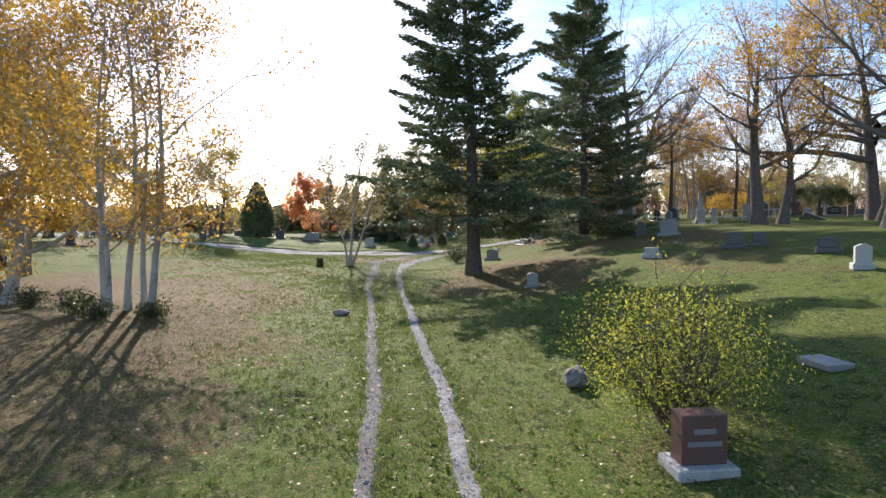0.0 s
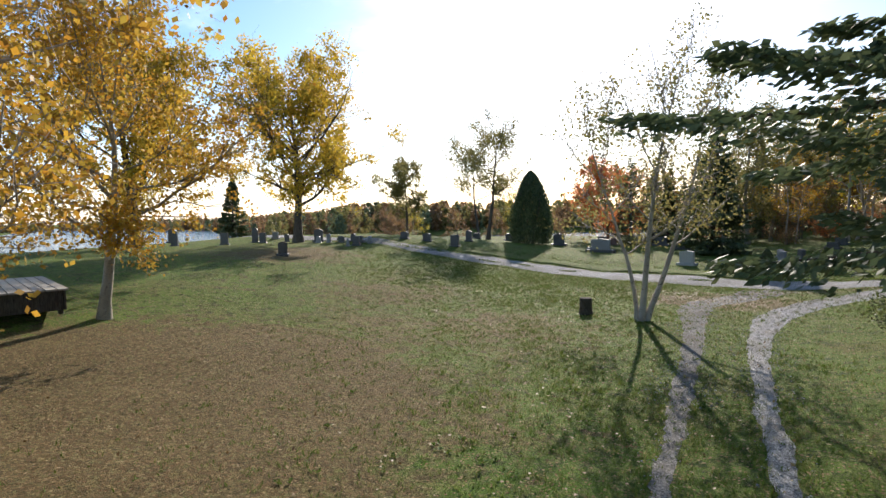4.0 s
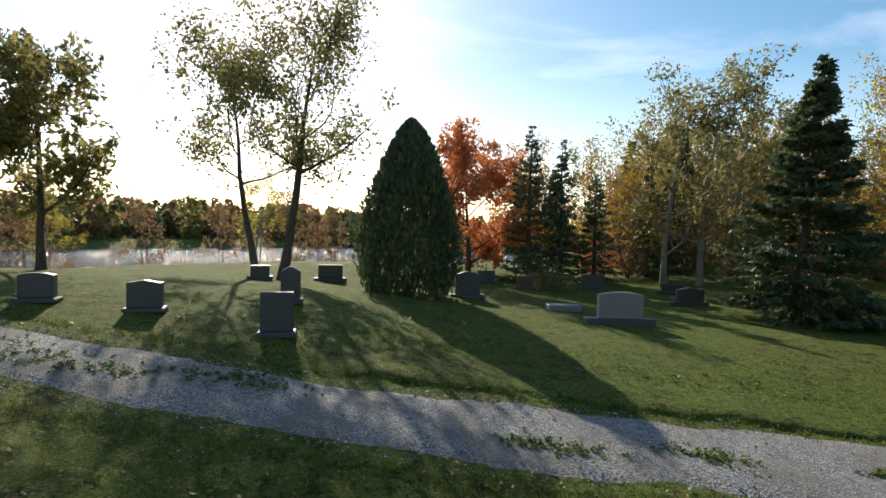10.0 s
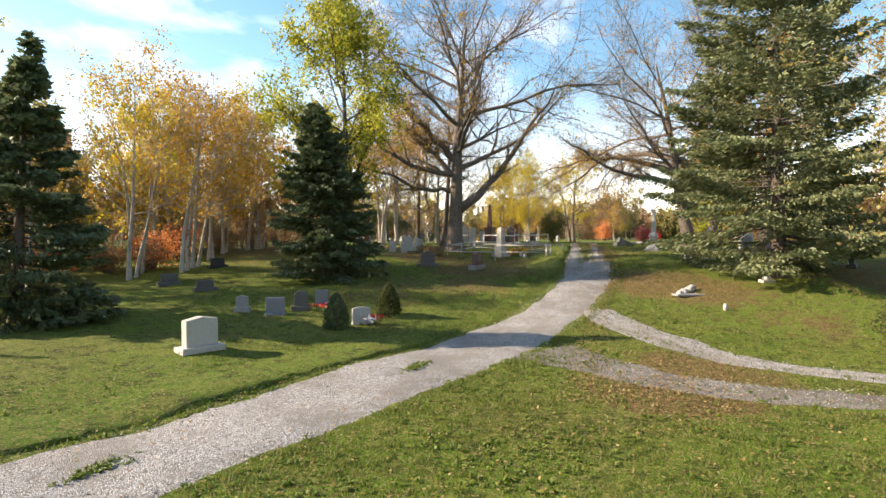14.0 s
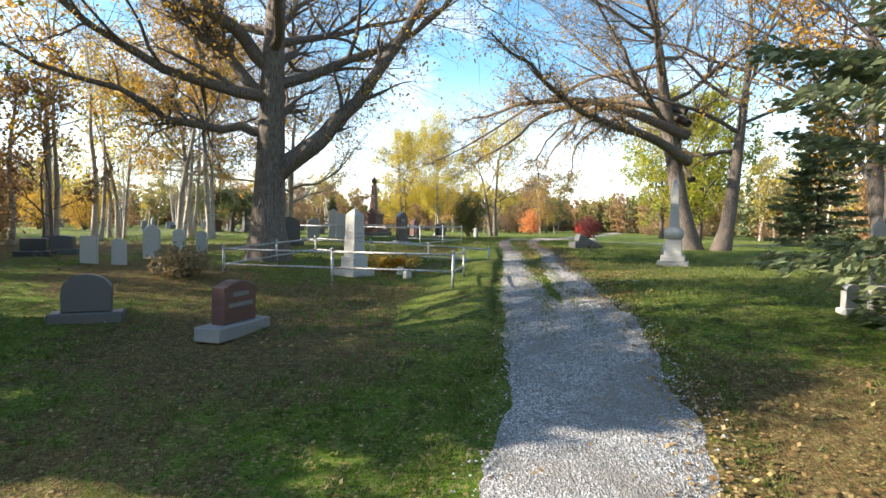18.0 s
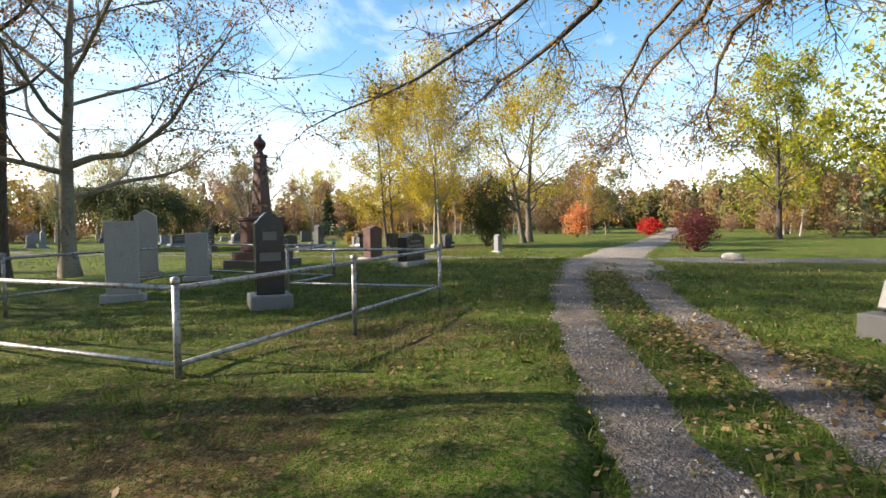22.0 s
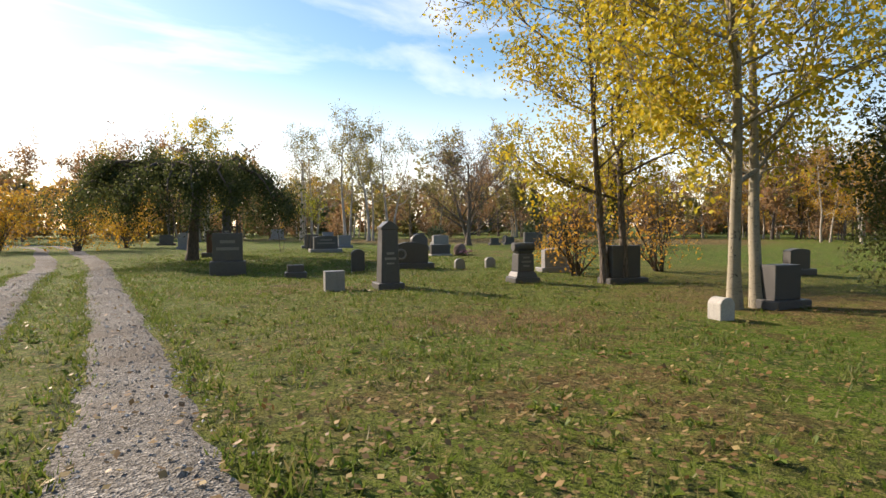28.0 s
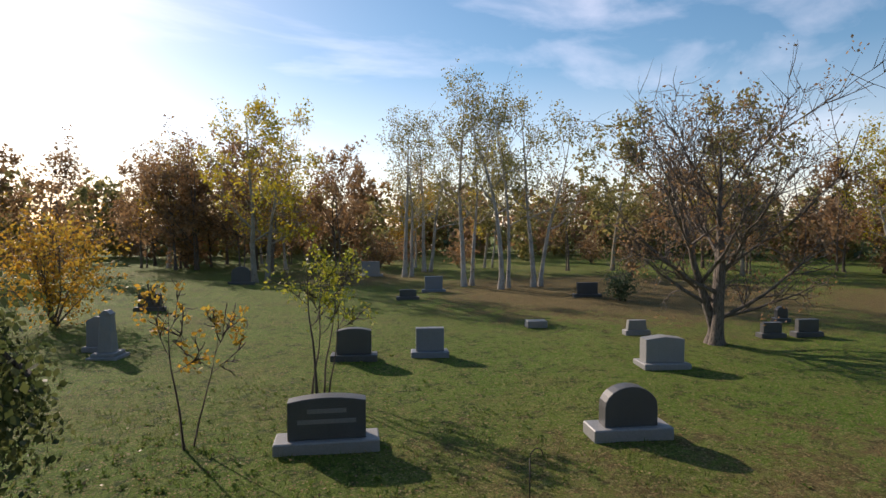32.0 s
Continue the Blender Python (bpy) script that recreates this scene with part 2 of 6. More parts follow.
def bark_material(name, light, dark, band=False):
    g = Graph(name, 0.9, spec=0.2)
    long = g.scaled(9, 9, 1.6) if not band else g.scaled(3.5, 3.5, 11)
    n = g.noise(3.5, 6, 0.65, long, 0.4)
    blot = g.noise(1.3, 3)
    if band:
        col = g.ramp(n, (0.3, dark), (0.43, light), (1.0, tuple(min(0.8, a * 1.15) for a in light)))
        col = g.mix(g.span(blot, 0.45, 0.7, 0, 0.75), col, tuple(0.5 * a for a in light))
        col = g.mix(g.span(g.noise(5.5, 5, 0.7, g.scaled(1, 1, 0.6), 1.2), 0.58, 0.64, 0, 0.85), col, dark)
        g.bump(n, 0.25, 0.01)
    else:
        col = g.ramp(n, (0.3, dark), (0.6, light))
        col = g.mix(g.span(blot, 0.55, 0.8, 0, 0.4), col, (0.13, 0.14, 0.1))
        g.bump(n, 0.9, 0.05)
    g.color(col)
    return g.m


def leaf_material(name, *cols, thin=0.48):
    g = Graph(name, 0.55, spec=0.3)
    r = g.geo.outputs["Random Per Island"]
    stops = [(i / max(1, len(cols) - 1), c) for i, c in enumerate(cols)]
    c = g.ramp(r, *stops)
    g.color(c)
    g.glow_through(c, thin)
    return g.m


def stone_material(name, light, dark, grain=90, rough=0.45, lichen=0.25, spec=0.4):
    g = Graph(name, rough, spec=spec)
    n = g.noise(grain, 3, 0.8)
    big = g.noise(2.3, 6, 0.65)
    streak = g.noise(3.0, 4, 0.6, g.scaled(6, 6, 0.7))
    c = g.ramp(n, (0.32, dark), (0.62, light))
    c = g.mix(g.span(big, 0.5, 0.8, 0, lichen), c, (0.2, 0.2, 0.15))
    c = g.mix(g.span(streak, 0.55, 0.8, 0, lichen), c, tuple(0.5 * a for a in dark))
    g.color(c)
    g.roughness(g.span(big, 0.3, 0.7, rough * 0.8, min(1.0, rough * 1.4)))
    g.bump(n, 0.12, 0.006)
    return g.m


LAWN = grass_material()
GRAVEL = gravel_material("pale_gravel", (0.235, 0.235, 0.232), (0.18, 0.168, 0.15))
GRAVEL_DIM = gravel_material("earthy_gravel", (0.15, 0.146, 0.135), (0.11, 0.096, 0.078))
TRACK_EARTH = gravel_material("dark_trodden_earth", (0.17, 0.15, 0.132), (0.14, 0.112, 0.094))
DIRT_ROAD = gravel_material("trodden_earth_and_gravel", (0.235, 0.21, 0.185), (0.2, 0.165, 0.135))
BARK = bark_material("rough_grey_bark", (0.2, 0.168, 0.142), (0.04, 0.032, 0.026))
BARK_DARK = bark_material("dark_bark", (0.14, 0.115, 0.095), (0.035, 0.028, 0.023))
BARK_BIRCH = bark_material("white_birch_bark", (0.38, 0.345, 0.3), (0.05, 0.04, 0.035), band=True)
BARK_POPLAR = bark_material("pale_poplar_bark", (0.27, 0.245, 0.19), (0.06, 0.05, 0.04), band=True)
LEAF_YELLOW = leaf_material("yellow_leaves", (0.46, 0.31, 0.02), (0.56, 0.42, 0.03), (0.5, 0.44, 0.055), (0.31, 0.3, 0.045))
LEAF_GOLD = leaf_material("golden_brown_leaves", (0.42, 0.2, 0.025), (0.55, 0.32, 0.035), (0.45, 0.33, 0.05), (0.3, 0.16, 0.025))
LEAF_OAK = leaf_material("oak_leaves", (0.55, 0.34, 0.03), (0.66, 0.46, 0.045), (0.5, 0.39, 0.05), (0.32, 0.23, 0.04), thin=0.62)
LEAF_GREEN = leaf_material("yellow_green_leaves", (0.17, 0.2, 0.02), (0.34, 0.36, 0.035), (0.46, 0.42, 0.045), (0.13, 0.17, 0.022))
LEAF_OLIVE = leaf_material("olive_leaves", (0.15, 0.16, 0.055), (0.26, 0.24, 0.08), (0.36, 0.29, 0.1), (0.2, 0.19, 0.065))
LEAF_ORANGE = leaf_material("orange_leaves", (0.62, 0.18, 0.08), (0.7, 0.27, 0.1), (0.66, 0.32, 0.1), (0.5, 0.15, 0.07))
LEAF_ORANGE_GOLD = leaf_material("orange_gold_leaves", (0.6, 0.26, 0.04), (0.66, 0.38, 0.05), (0.5, 0.3, 0.05), (0.4, 0.2, 0.04))
LEAF_JUNIPER = leaf_material("juniper_green", (0.04, 0.06, 0.02), (0.08, 0.1, 0.03), (0.13, 0.135, 0.045), (0.055, 0.07, 0.025))
LEAF_RUST = leaf_material("rusty_leaves", (0.25, 0.14, 0.07), (0.35, 0.2, 0.085), (0.31, 0.21, 0.11), (0.2, 0.125, 0.075))
LEAF_DARK = leaf_material("dark_green_leaves", (0.035, 0.052, 0.018), (0.065, 0.085, 0.026), (0.1, 0.11, 0.035), (0.045, 0.06, 0.02))
LEAF_WINE = leaf_material("wine_red_leaves", (0.1, 0.02, 0.026), (0.17, 0.035, 0.04), (0.14, 0.045, 0.035))
LEAF_RED = leaf_material("bright_red_leaves", (0.5, 0.02, 0.02), (0.6, 0.05, 0.03))
NEEDLE = leaf_material("dark_needles", (0.06, 0.088, 0.045), (0.1, 0.135, 0.062), (0.16, 0.185, 0.085), thin=0.28)
NEEDLE_BLUE = leaf_material("grey_green_needles", (0.09, 0.12, 0.06), (0.15, 0.18, 0.085), (0.23, 0.25, 0.12), thin=0.26)
LITTER = leaf_material("fallen_leaf", (0.27, 0.18, 0.065), (0.19, 0.105, 0.04), (0.36, 0.28, 0.12), (0.14, 0.08, 0.035), (0.26, 0.17, 0.07), thin=0.2)
BLADE = leaf_material("grass_blade", (0.055, 0.1, 0.014), (0.095, 0.15, 0.02), (0.14, 0.175, 0.035), (0.22, 0.19, 0.085))
REED = leaf_material("dry_reed", (0.2, 0.15, 0.08), (0.3, 0.23, 0.12), (0.15, 0.12, 0.06))
GRANITE_GREY = stone_material("grey_granite", (0.28, 0.275, 0.27), (0.15, 0.15, 0.15))
GRANITE_PALE = stone_material("pale_weathered_marble", (0.43, 0.42, 0.39), (0.3, 0.295, 0.275), 40, 0.7)
GRANITE_BLACK = stone_material("polished_black_granite", (0.055, 0.055, 0.06), (0.02, 0.02, 0.022), 120, 0.22, 0.08, 0.5)
GRANITE_DARK = stone_material("dark_grey_granite", (0.095, 0.095, 0.095), (0.042, 0.042, 0.044), 100, 0.4, 0.15)
GRANITE_RED = stone_material("brown_red_granite", (0.15, 0.075, 0.064), (0.075, 0.038, 0.034), 80, 0.4, 0.12)
GRANITE_BLUE = stone_material("blue_grey_granite", (0.2, 0.22, 0.25), (0.11, 0.12, 0.14), 90, 0.4, 0.12)
CONCRETE = stone_material("rough_concrete", (0.42, 0.4, 0.37), (0.28, 0.27, 0.25), 30, 0.85, 0.4, 0.2)
LICHEN_STONE = stone_material("lichen_covered_stone", (0.26, 0.24, 0.22), (0.07, 0.06, 0.055), 7, 0.95, 0.6, 0.1)
BROWN_ROCK = stone_material("brown_boulder", (0.24, 0.17, 0.14), (0.1, 0.07, 0.06), 9, 0.9, 0.4, 0.2)
ROCK = stone_material("field_stone", (0.4, 0.39, 0.37), (0.22, 0.21, 0.2), 14, 0.85, 0.4, 0.2)

# ---------------------------------------------------------------- mesh helpers
def mesh_of(name, verts, faces, mat, shade=False):
    me = bpy.data.meshes.new(name)
    me.from_pydata(np.asarray(verts, float).tolist() if len(verts) < 50 else verts, [], faces)
    me.materials.append(mat)
    if shade:
        me.polygons.foreach_set("use_smooth", np.ones(len(me.polygons), bool))
    me.update()
    return me


def part_mesh(name, me, parent, label=""):
    ob = new(name, me)
    ob.parent = parent
    return tagged(ob, label) if label else ob


def part(name, bm, material, parent, label="", at=None):
    me = bpy.data.meshes.new(name)
    bm.to_mesh(me)
    bm.free()
    me.materials.append(material)
    ob = part_mesh(name, me, parent, label)
    if at is not None:
        ob.matrix_basis = at
    return ob


def thing(name, x, y, turn=0.0, label="", category="", group="", sink=0.0, tilt=0.0):
    ob = new(name)
    ob.empty_display_size = 0.3
    ob.matrix_basis = pose(x, y, gz(x, y) - sink, tilt, 0, turn)
    return tagged(ob, label, category, group)


def block(w, d, h, z=0.0, bevel=0.012, taper=(1.0, 1.0), cx=0.0, cy=0.0):
    """A box on z, bevelled; taper scales its top."""
    bm = bmesh.new()
    bmesh.ops.create_cube(bm, size=1.0)
    for v in bm.verts:
        top = v.co.z > 0
        v.co.x = v.co.x * w * (taper[0] if top else 1) + cx
        v.co.y = v.co.y * d * (taper[1] if top else 1) + cy
        v.co.z = z + (h if top else 0)
    if bevel:
        bmesh.ops.bevel(bm, geom=list(bm.edges), offset=bevel, segments=1, affect="EDGES")
    return bm


def slab(profile, d, bevel=0.01, cy=0.0):
    """An upright slab from its outline in x and z."""
    bm = bmesh.new()
    vs = [bm.verts.new((px, -d / 2 + cy, pz)) for px, pz in profile]
    f = bm.faces.new(vs)
    r = bmesh.ops.extrude_face_region(bm, geom=[f])
    for v in (g for g in r["geom"] if isinstance(g, bmesh.types.BMVert)):
        v.co.y += d
    bmesh.ops.recalc_face_normals(bm, faces=list(bm.faces))
    if bevel:
        es = [e for e in bm.edges if abs(e.verts[0].co.y - e.verts[1].co.y) < 1e-6]
        bmesh.ops.bevel(bm, geom=es, offset=bevel, segments=1, affect="EDGES")
    return bm


def lathe(profile, sides=24):
    bm = bmesh.new()
    rings = []
    for r, z in profile:
        rings.append([bm.verts.new((r * math.cos(2 * math.pi * k / sides), r * math.sin(2 * math.pi * k / sides), z)) for k in range(sides)])
    for a, b in zip(rings, rings[1:]):
        for k in range(sides):
            bm.faces.new((a[k], a[(k + 1) % sides], b[(k + 1) % sides], b[k]))
    bm.faces.new(rings[0][::-1])
    bm.faces.new(rings[-1])
    for f in bm.faces:
        f.smooth = True
    return bm


def rod(a, b, r, sides=10):
    """A round bar between two points."""
    a, b = Vector(a), Vector(b)
    bm = bmesh.new()
    bmesh.ops.create_cone(bm, cap_ends=True, segments=sides, radius1=r, radius2=r, depth=(b - a).length)
    turn = (b - a).to_track_quat("Z", "Y").to_matrix().to_4x4()
    bmesh.ops.transform(bm, matrix=Matrix.Translation((a + b) / 2) @ turn, verts=bm.verts)
    for f in bm.faces:
        f.smooth = len(f.verts) == 4
    return bm


def lump(w, d, h, seed, z=0.0, rough=0.18, sub=3):
    """An uneven stone."""
    bm = bmesh.new()
    bmesh.ops.create_icosphere(bm, subdivisions=sub, radius=0.5)
    for v in bm.verts:
        n = noise.noise(v.co * 3 + Vector((seed * 7.1, seed * 3.3, 0)))
        v.co *= 1 + rough * n
        v.co = Vector((v.co.x * w, v.co.y * d, z + (v.co.z + 0.35) * h))
    return bm


# ---------------------------------------------------------------- ground, lake and roads
def axis(dense0, dense1, step, far):
    inner = np.arange(dense0, dense1 + step, step)
    outer = step * np.cumsum(1.18 ** np.arange(1, 60))
    outer = outer[outer < far]
    return np.concatenate([dense0 - outer[::-1], inner, dense1 + outer])


def grid_mesh(name, xs, ys, zs, mat):
    nx, ny = len(xs), len(ys)
    gx, gy = np.meshgrid(xs, ys)
    verts = np.stack([gx.ravel(), gy.ravel(), zs.ravel()], 1)
    i = np.arange(nx * ny).reshape(ny, nx)
    faces = np.stack([i[:-1, :-1], i[:-1, 1:], i[1:, 1:], i[1:, :-1]], -1).reshape(-1, 4)
    return mesh_of(name, verts, faces, mat, True)


xs, ys = axis(-50, 90, 0.55, 1600), axis(-12, 120, 0.55, 1600)
gx, gy = np.meshgrid(xs, ys)
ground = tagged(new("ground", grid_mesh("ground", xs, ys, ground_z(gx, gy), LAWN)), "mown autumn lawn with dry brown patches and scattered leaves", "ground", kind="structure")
# where the lawn has dried out: centre, reach and strength of each patch
DRY = [(-9, 13, 6, 0.9), (-13, 23, 8, 0.95), (-10, 33, 6, 0.55), (-16, 36, 6, 0.5), (1.5, 23.5, 2.5, 0.9), (-9, 20, 5, 0.9), (-6, 9, 4, 0.7), (-7, 20, 4, 0.5), (-12, 31, 5, 0.5), (4, 22, 4, 0.6), (11, 22, 7, 0.5), (6.5, 40.5, 3.2, 0.7), (3, 38, 3, 0.5), (-3.6, 41.6, 2.6, 0.9), (12, 52, 3, 0.6),
       (10, 48.5, 2.5, 0.6), (22, 50, 3, 0.4), (13, 55, 3.5, 0.8), (37, 58, 4, 0.4), (48, 60, 3.5, 0.4), (56, 72, 6, 0.45), (55, 58, 5, 0.5), (66, 76, 7, 0.45), (-27, 41, 6, 0.7), (-21, 34, 4, 0.4), (50, 66, 3, 0.5), (17, 66, 10, 0.8), (4, 26, 5, 0.8),
       (-5.4, 41.9, 1.9, 0.9), (7.4, 43, 2.0, 0.8), (8, 49.5, 3.5, 0.5), (47.6, 56.8, 2.5, 0.5), (50, 59.6, 2.6, 0.6), (9, 33, 5, 0.6), (12, 30, 4, 0.8), (28, 51, 4, 0.5), (46.4, 57.6, 1.2, 0.5), (6, 39, 4, 0.45), (4, 53, 5, 0.45), (62, 78, 5, 0.4), (80, 96, 13, 0.85), (92, 80, 13, 0.9), (70, 112, 10, 0.6),
       (9, 50.4, 3.6, 0.75), (13, 50.6, 3.4, 0.7), (7.4, 42.0, 3.4, 0.8), (5, 50, 3, 0.6), (18, 50.5, 2.5, 0.6), (24, 51, 3, 0.55)]


def dryness(x, y):
    d = np.zeros(len(x))
    for cx, cy, reach, much in DRY:
        d = np.maximum(d, much * np.exp(-((x - cx) ** 2 + (y - cy) ** 2) / reach**2))
    return d


dry_field = dryness(gx.ravel(), gy.ravel())
ground.data.attributes.new("dryness", "FLOAT", "POINT").data.foreach_set("value", dry_field.astype(np.float32))


def water_material():
    g = Graph("lake_water", 0.14, spec=0.5)
    g.color((0.035, 0.075, 0.12))
    g.bump(g.noise(1.2, 5, 0.6, g.scaled(1, 2.5, 1)), 1.0, 0.5)
    return g.m


wv = [(-60, 20), (-420, 200), (-300, 420), (60, 240), (20, 80)]
water = bpy.data.meshes.new("water")
water.from_pydata([(x, y, LAKE) for x, y in wv], [], [(4, 3, 2, 1, 0)])
water.materials.append(water_material())
tagged(new("water", water), "calm blue lake reflecting the bright sky", "lake", kind="structure")


def spline(points, step=0.5):
    """A smooth line through the given points (Catmull-Rom), sampled about every step."""
    p = np.array([points[0], *points, points[-1]], float)
    out = []
    for a, b, c, d in zip(p, p[1:], p[2:], p[3:]):
        n = max(2, int(np.hypot(*(c - b)) / step))
        u = np.linspace(0, 1, n, endpoint=False)[:, None]
        out.append(0.5 * (2 * b + (c - a) * u + (2 * a - 5 * b + 4 * c - d) * u**2 + (3 * b - a - 3 * c + d) * u**3))
    return np.concatenate([*out, p[-1:]])


def strip(name, points, left, right, mat, label, category, lift=0.014, seed=1, ragged=0.06, crown=0.0, step=0.16):
    """A ribbon of gravel laid on the ground, from left to right of its line (one width, or one for each point), with crumbled edges."""
    rng = np.random.default_rng(seed)
    c = spline(points, step)
    t = np.gradient(c, axis=0)
    t /= np.linalg.norm(t, axis=1)[:, None]
    nrm = np.stack([t[:, 1], -t[:, 0]], 1)
    n = len(c)
    run = np.concatenate([[0], np.cumsum(np.linalg.norm(np.diff(c, axis=0), axis=1))])
    knots = np.array([run[np.argmin(((c - p) ** 2).sum(1))] for p in np.array(points, float)])

    def width(v):
        return np.interp(run, knots, v) if isinstance(v, (list, tuple)) else np.full(n, float(v))

    def wobble():
        slow = sum(rng.normal(0, 0.5) * np.sin(run * k + rng.uniform(0, 6)) for k in (0.3, 0.7, 1.5))
        rough = rng.normal(0, 1, n)
        rough = 0.6 * rough + 0.4 * np.convolve(rough, np.ones(5) / 2.2, "same")
        return ragged * (0.25 * slow + 0.62 * rough)

    cols = np.linspace(0, 1, 7)
    lo, hi = width(left) + wobble(), width(right) + wobble()
    verts = []
    for k, u in enumerate(cols):
        off = lo * (1 - u) + hi * u
        q = c + nrm * off[:, None]
        edge = k in (0, len(cols) - 1)
        ends = np.clip(np.minimum(run, run[-1] - run) / 0.9, 0, 1)
        z = ground_z(q[:, 0], q[:, 1]) + (lift * ends - 0.012 * (1 - ends) if not edge else -0.03) + crown * ends * (1 - (2 * u - 1) ** 2)
        verts.append(np.column_stack([q, z]))
    verts = np.stack(verts, 1).reshape(-1, 3)
    i = np.arange(n * 7).reshape(n, 7)
    faces = np.stack([i[:-1, :-1], i[:-1, 1:], i[1:, 1:], i[1:, :-1]], -1).reshape(-1, 4)
    return tagged(new(name, mesh_of(name, verts, faces, mat, True)), label, category, kind="structure")


MAIN_WEST = [(-75, 60), (-55, 56.5), (-42, 53), (-32, 50.6), (-26.6, 49.75), (-22, 49.1), (-18.5, 48.9), (-15.2, 48.95), (-12, 48.85), (-8.3, 48.15), (-4.6, 47.4), (-1.5, 46.6), (1.5, 45.85), (6.5, 45.25), (9, 45.3), (10.5, 45.5)]
MAIN_EAST = [(8.5, 45.3), (11, 45.55), (13.5, 45.95), (17, 46.4), (20.5, 46.83), (24, 47.22), (27.5, 47.85), (31.5, 48.3), (35.5, 48.45), (38.5, 48.35)]
MAIN_FAR = [(36.2, 48.2), (39, 48.25), (45, 48.2), (53, 47.2), (64, 45.3), (92, 41.5), (142, 35.5), (222, 27.5)]
TRACK = [(0.6, -12), (0.3, -4), (-0.15, 3), (-0.38, 6.4), (-0.7, 10.6), (-0.92, 12), (-1.25, 14.3), (-1.65, 17.7), (-2.1, 21.3), (-2.55, 25)]
RUT_LEFT = [(-0.02, -12), (-0.32, -4), (-0.77, 3), (-1.0, 6.4), (-1.32, 10.6), (-1.54, 12), (-1.87, 14.3), (-2.27, 17.7), (-2.75, 21.3), (-3.35, 25), (-3.6, 28), (-3.98, 32.5), (-4.3, 36.5), (-4.6, 39.5), (-4.1, 41.5), (-3.0, 43.6), (-1.8, 45.6)]
RUT_RIGHT = [(1.26, -12), (0.96, -4), (0.51, 3), (0.28, 6.4), (-0.04, 10.6), (-0.26, 12), (-0.59, 14.3), (-0.99, 17.7), (-1.45, 21.3), (-1.9, 25), (-2.25, 29), (-2.45, 32), (-2.5, 35.5), (-2.15, 38.5), (-1.5, 40.4), (-0.2, 42), (1.6, 43.5), (3.4, 44.5)]
LOOP_SOUTH = [(48.5, 25.6), (44.5, 36), (43.0, 44.6), (42.9, 50), (42.95, 51.5)]
LOOP = [(42.9, 49.6), (43.05, 53.2), (43.25, 55.3), (43.5, 57), (44.0, 59.4), (44.65, 62.6), (46.2, 72), (46.9, 75.6), (47.8, 81.3), (48.7, 90.5), (49.5, 98), (48.5, 107), (42, 114), (27, 118)]
strip("road", MAIN_WEST, [-1.2, -1.2, -1.2, -1.15, -1.05, -1.1, -1.15, -1.35, -1.45, -1.45, -1.45, -1.4, -1.2, -1.2, -1.25, -1.25], [1.2, 1.2, 1.2, 1.1, 0.85, 1.0, 1.1, 1.25, 1.4, 1.4, 1.45, 1.4, 1.2, 1.15, 1.1, 1.1], GRAVEL, "pale grey gravel cemetery road with ragged grass edges", "road", 0.022, 3, 0.07, 0.02)
LEFT_OUT = [-1.25, -1.22, -1.2, -1.12, -1.08, -1.12, -1.15, -1.18, -1.4, -1.6]
LEFT_IN = [0.3, 0.2, 0.0, -0.1, -0.18, -0.26, -0.27, -0.26, -0.12, 0.2]
RIGHT_IN = [-0.3, -0.2, 0.0, 0.08, 0.16, 0.25, 0.27, 0.26, 0.1, -0.2]
RIGHT_OUT = [1.15, 1.1, 1.0, 0.95, 1.05, 1.1, 1.15, 1.15, 1.4, 1.6]
strip("road_2", MAIN_EAST[:6], LEFT_OUT[:6], LEFT_IN[:6], GRAVEL, "worn gravel wheel track of the cemetery road", "road", 0.02, 5, 0.08)
strip("road_3", MAIN_EAST[:6], RIGHT_IN[:6], RIGHT_OUT[:6], GRAVEL, "worn gravel wheel track of the cemetery road", "road", 0.024, 6, 0.08)
strip("road_5", MAIN_EAST[4:], LEFT_OUT[4:], LEFT_IN[4:], TRACK_EARTH, "earthy brown wheel track of the cemetery road", "road", 0.012, 15, 0.08)
strip("road_6", MAIN_EAST[4:], RIGHT_IN[4:], RIGHT_OUT[4:], TRACK_EARTH, "earthy brown wheel track of the cemetery road", "road", 0.016, 16, 0.08)
strip("road_4", MAIN_FAR, [-1.7, -1.6, -1.45, -1.4, -1.3, -1.3, -1.3, -1.3], [1.6, 1.6, 1.5, 1.4, 1.3, 1.3, 1.3, 1.3], DIRT_ROAD, "wide earthy gravel road running to the woods", "road", 0.024, 7, 0.07, 0.02)
strip("track", RUT_LEFT, [-0.16] * 9 + [-0.2, -0.26, -0.32, -0.5, -0.9, -1.1, -1.3, -1.8], [0.16] * 9 + [0.2, 0.24, 0.3, 0.4, 0.6, 0.75, 0.9, 1.4], GRAVEL_DIM, "narrow gravel wheel rut across the lawn", "track", 0.012, 8, 0.07)
strip("track_2", RUT_RIGHT, [-0.16] * 9 + [-0.2, -0.24, -0.28, -0.4, -0.7, -0.8, -0.9, -1.0, -0.7], [0.16] * 9 + [0.2, 0.24, 0.28, 0.4, 0.6, 0.75, 0.8, 0.8, 0.5], GRAVEL, "narrow gravel wheel rut widening towards the road", "track", 0.016, 9, 0.05)
strip("loop_road", LOOP_SOUTH, -1.35, 1.35, GRAVEL_DIM, "earthy gravel loop road at the crossing", "road", 0.028, 14, 0.08)
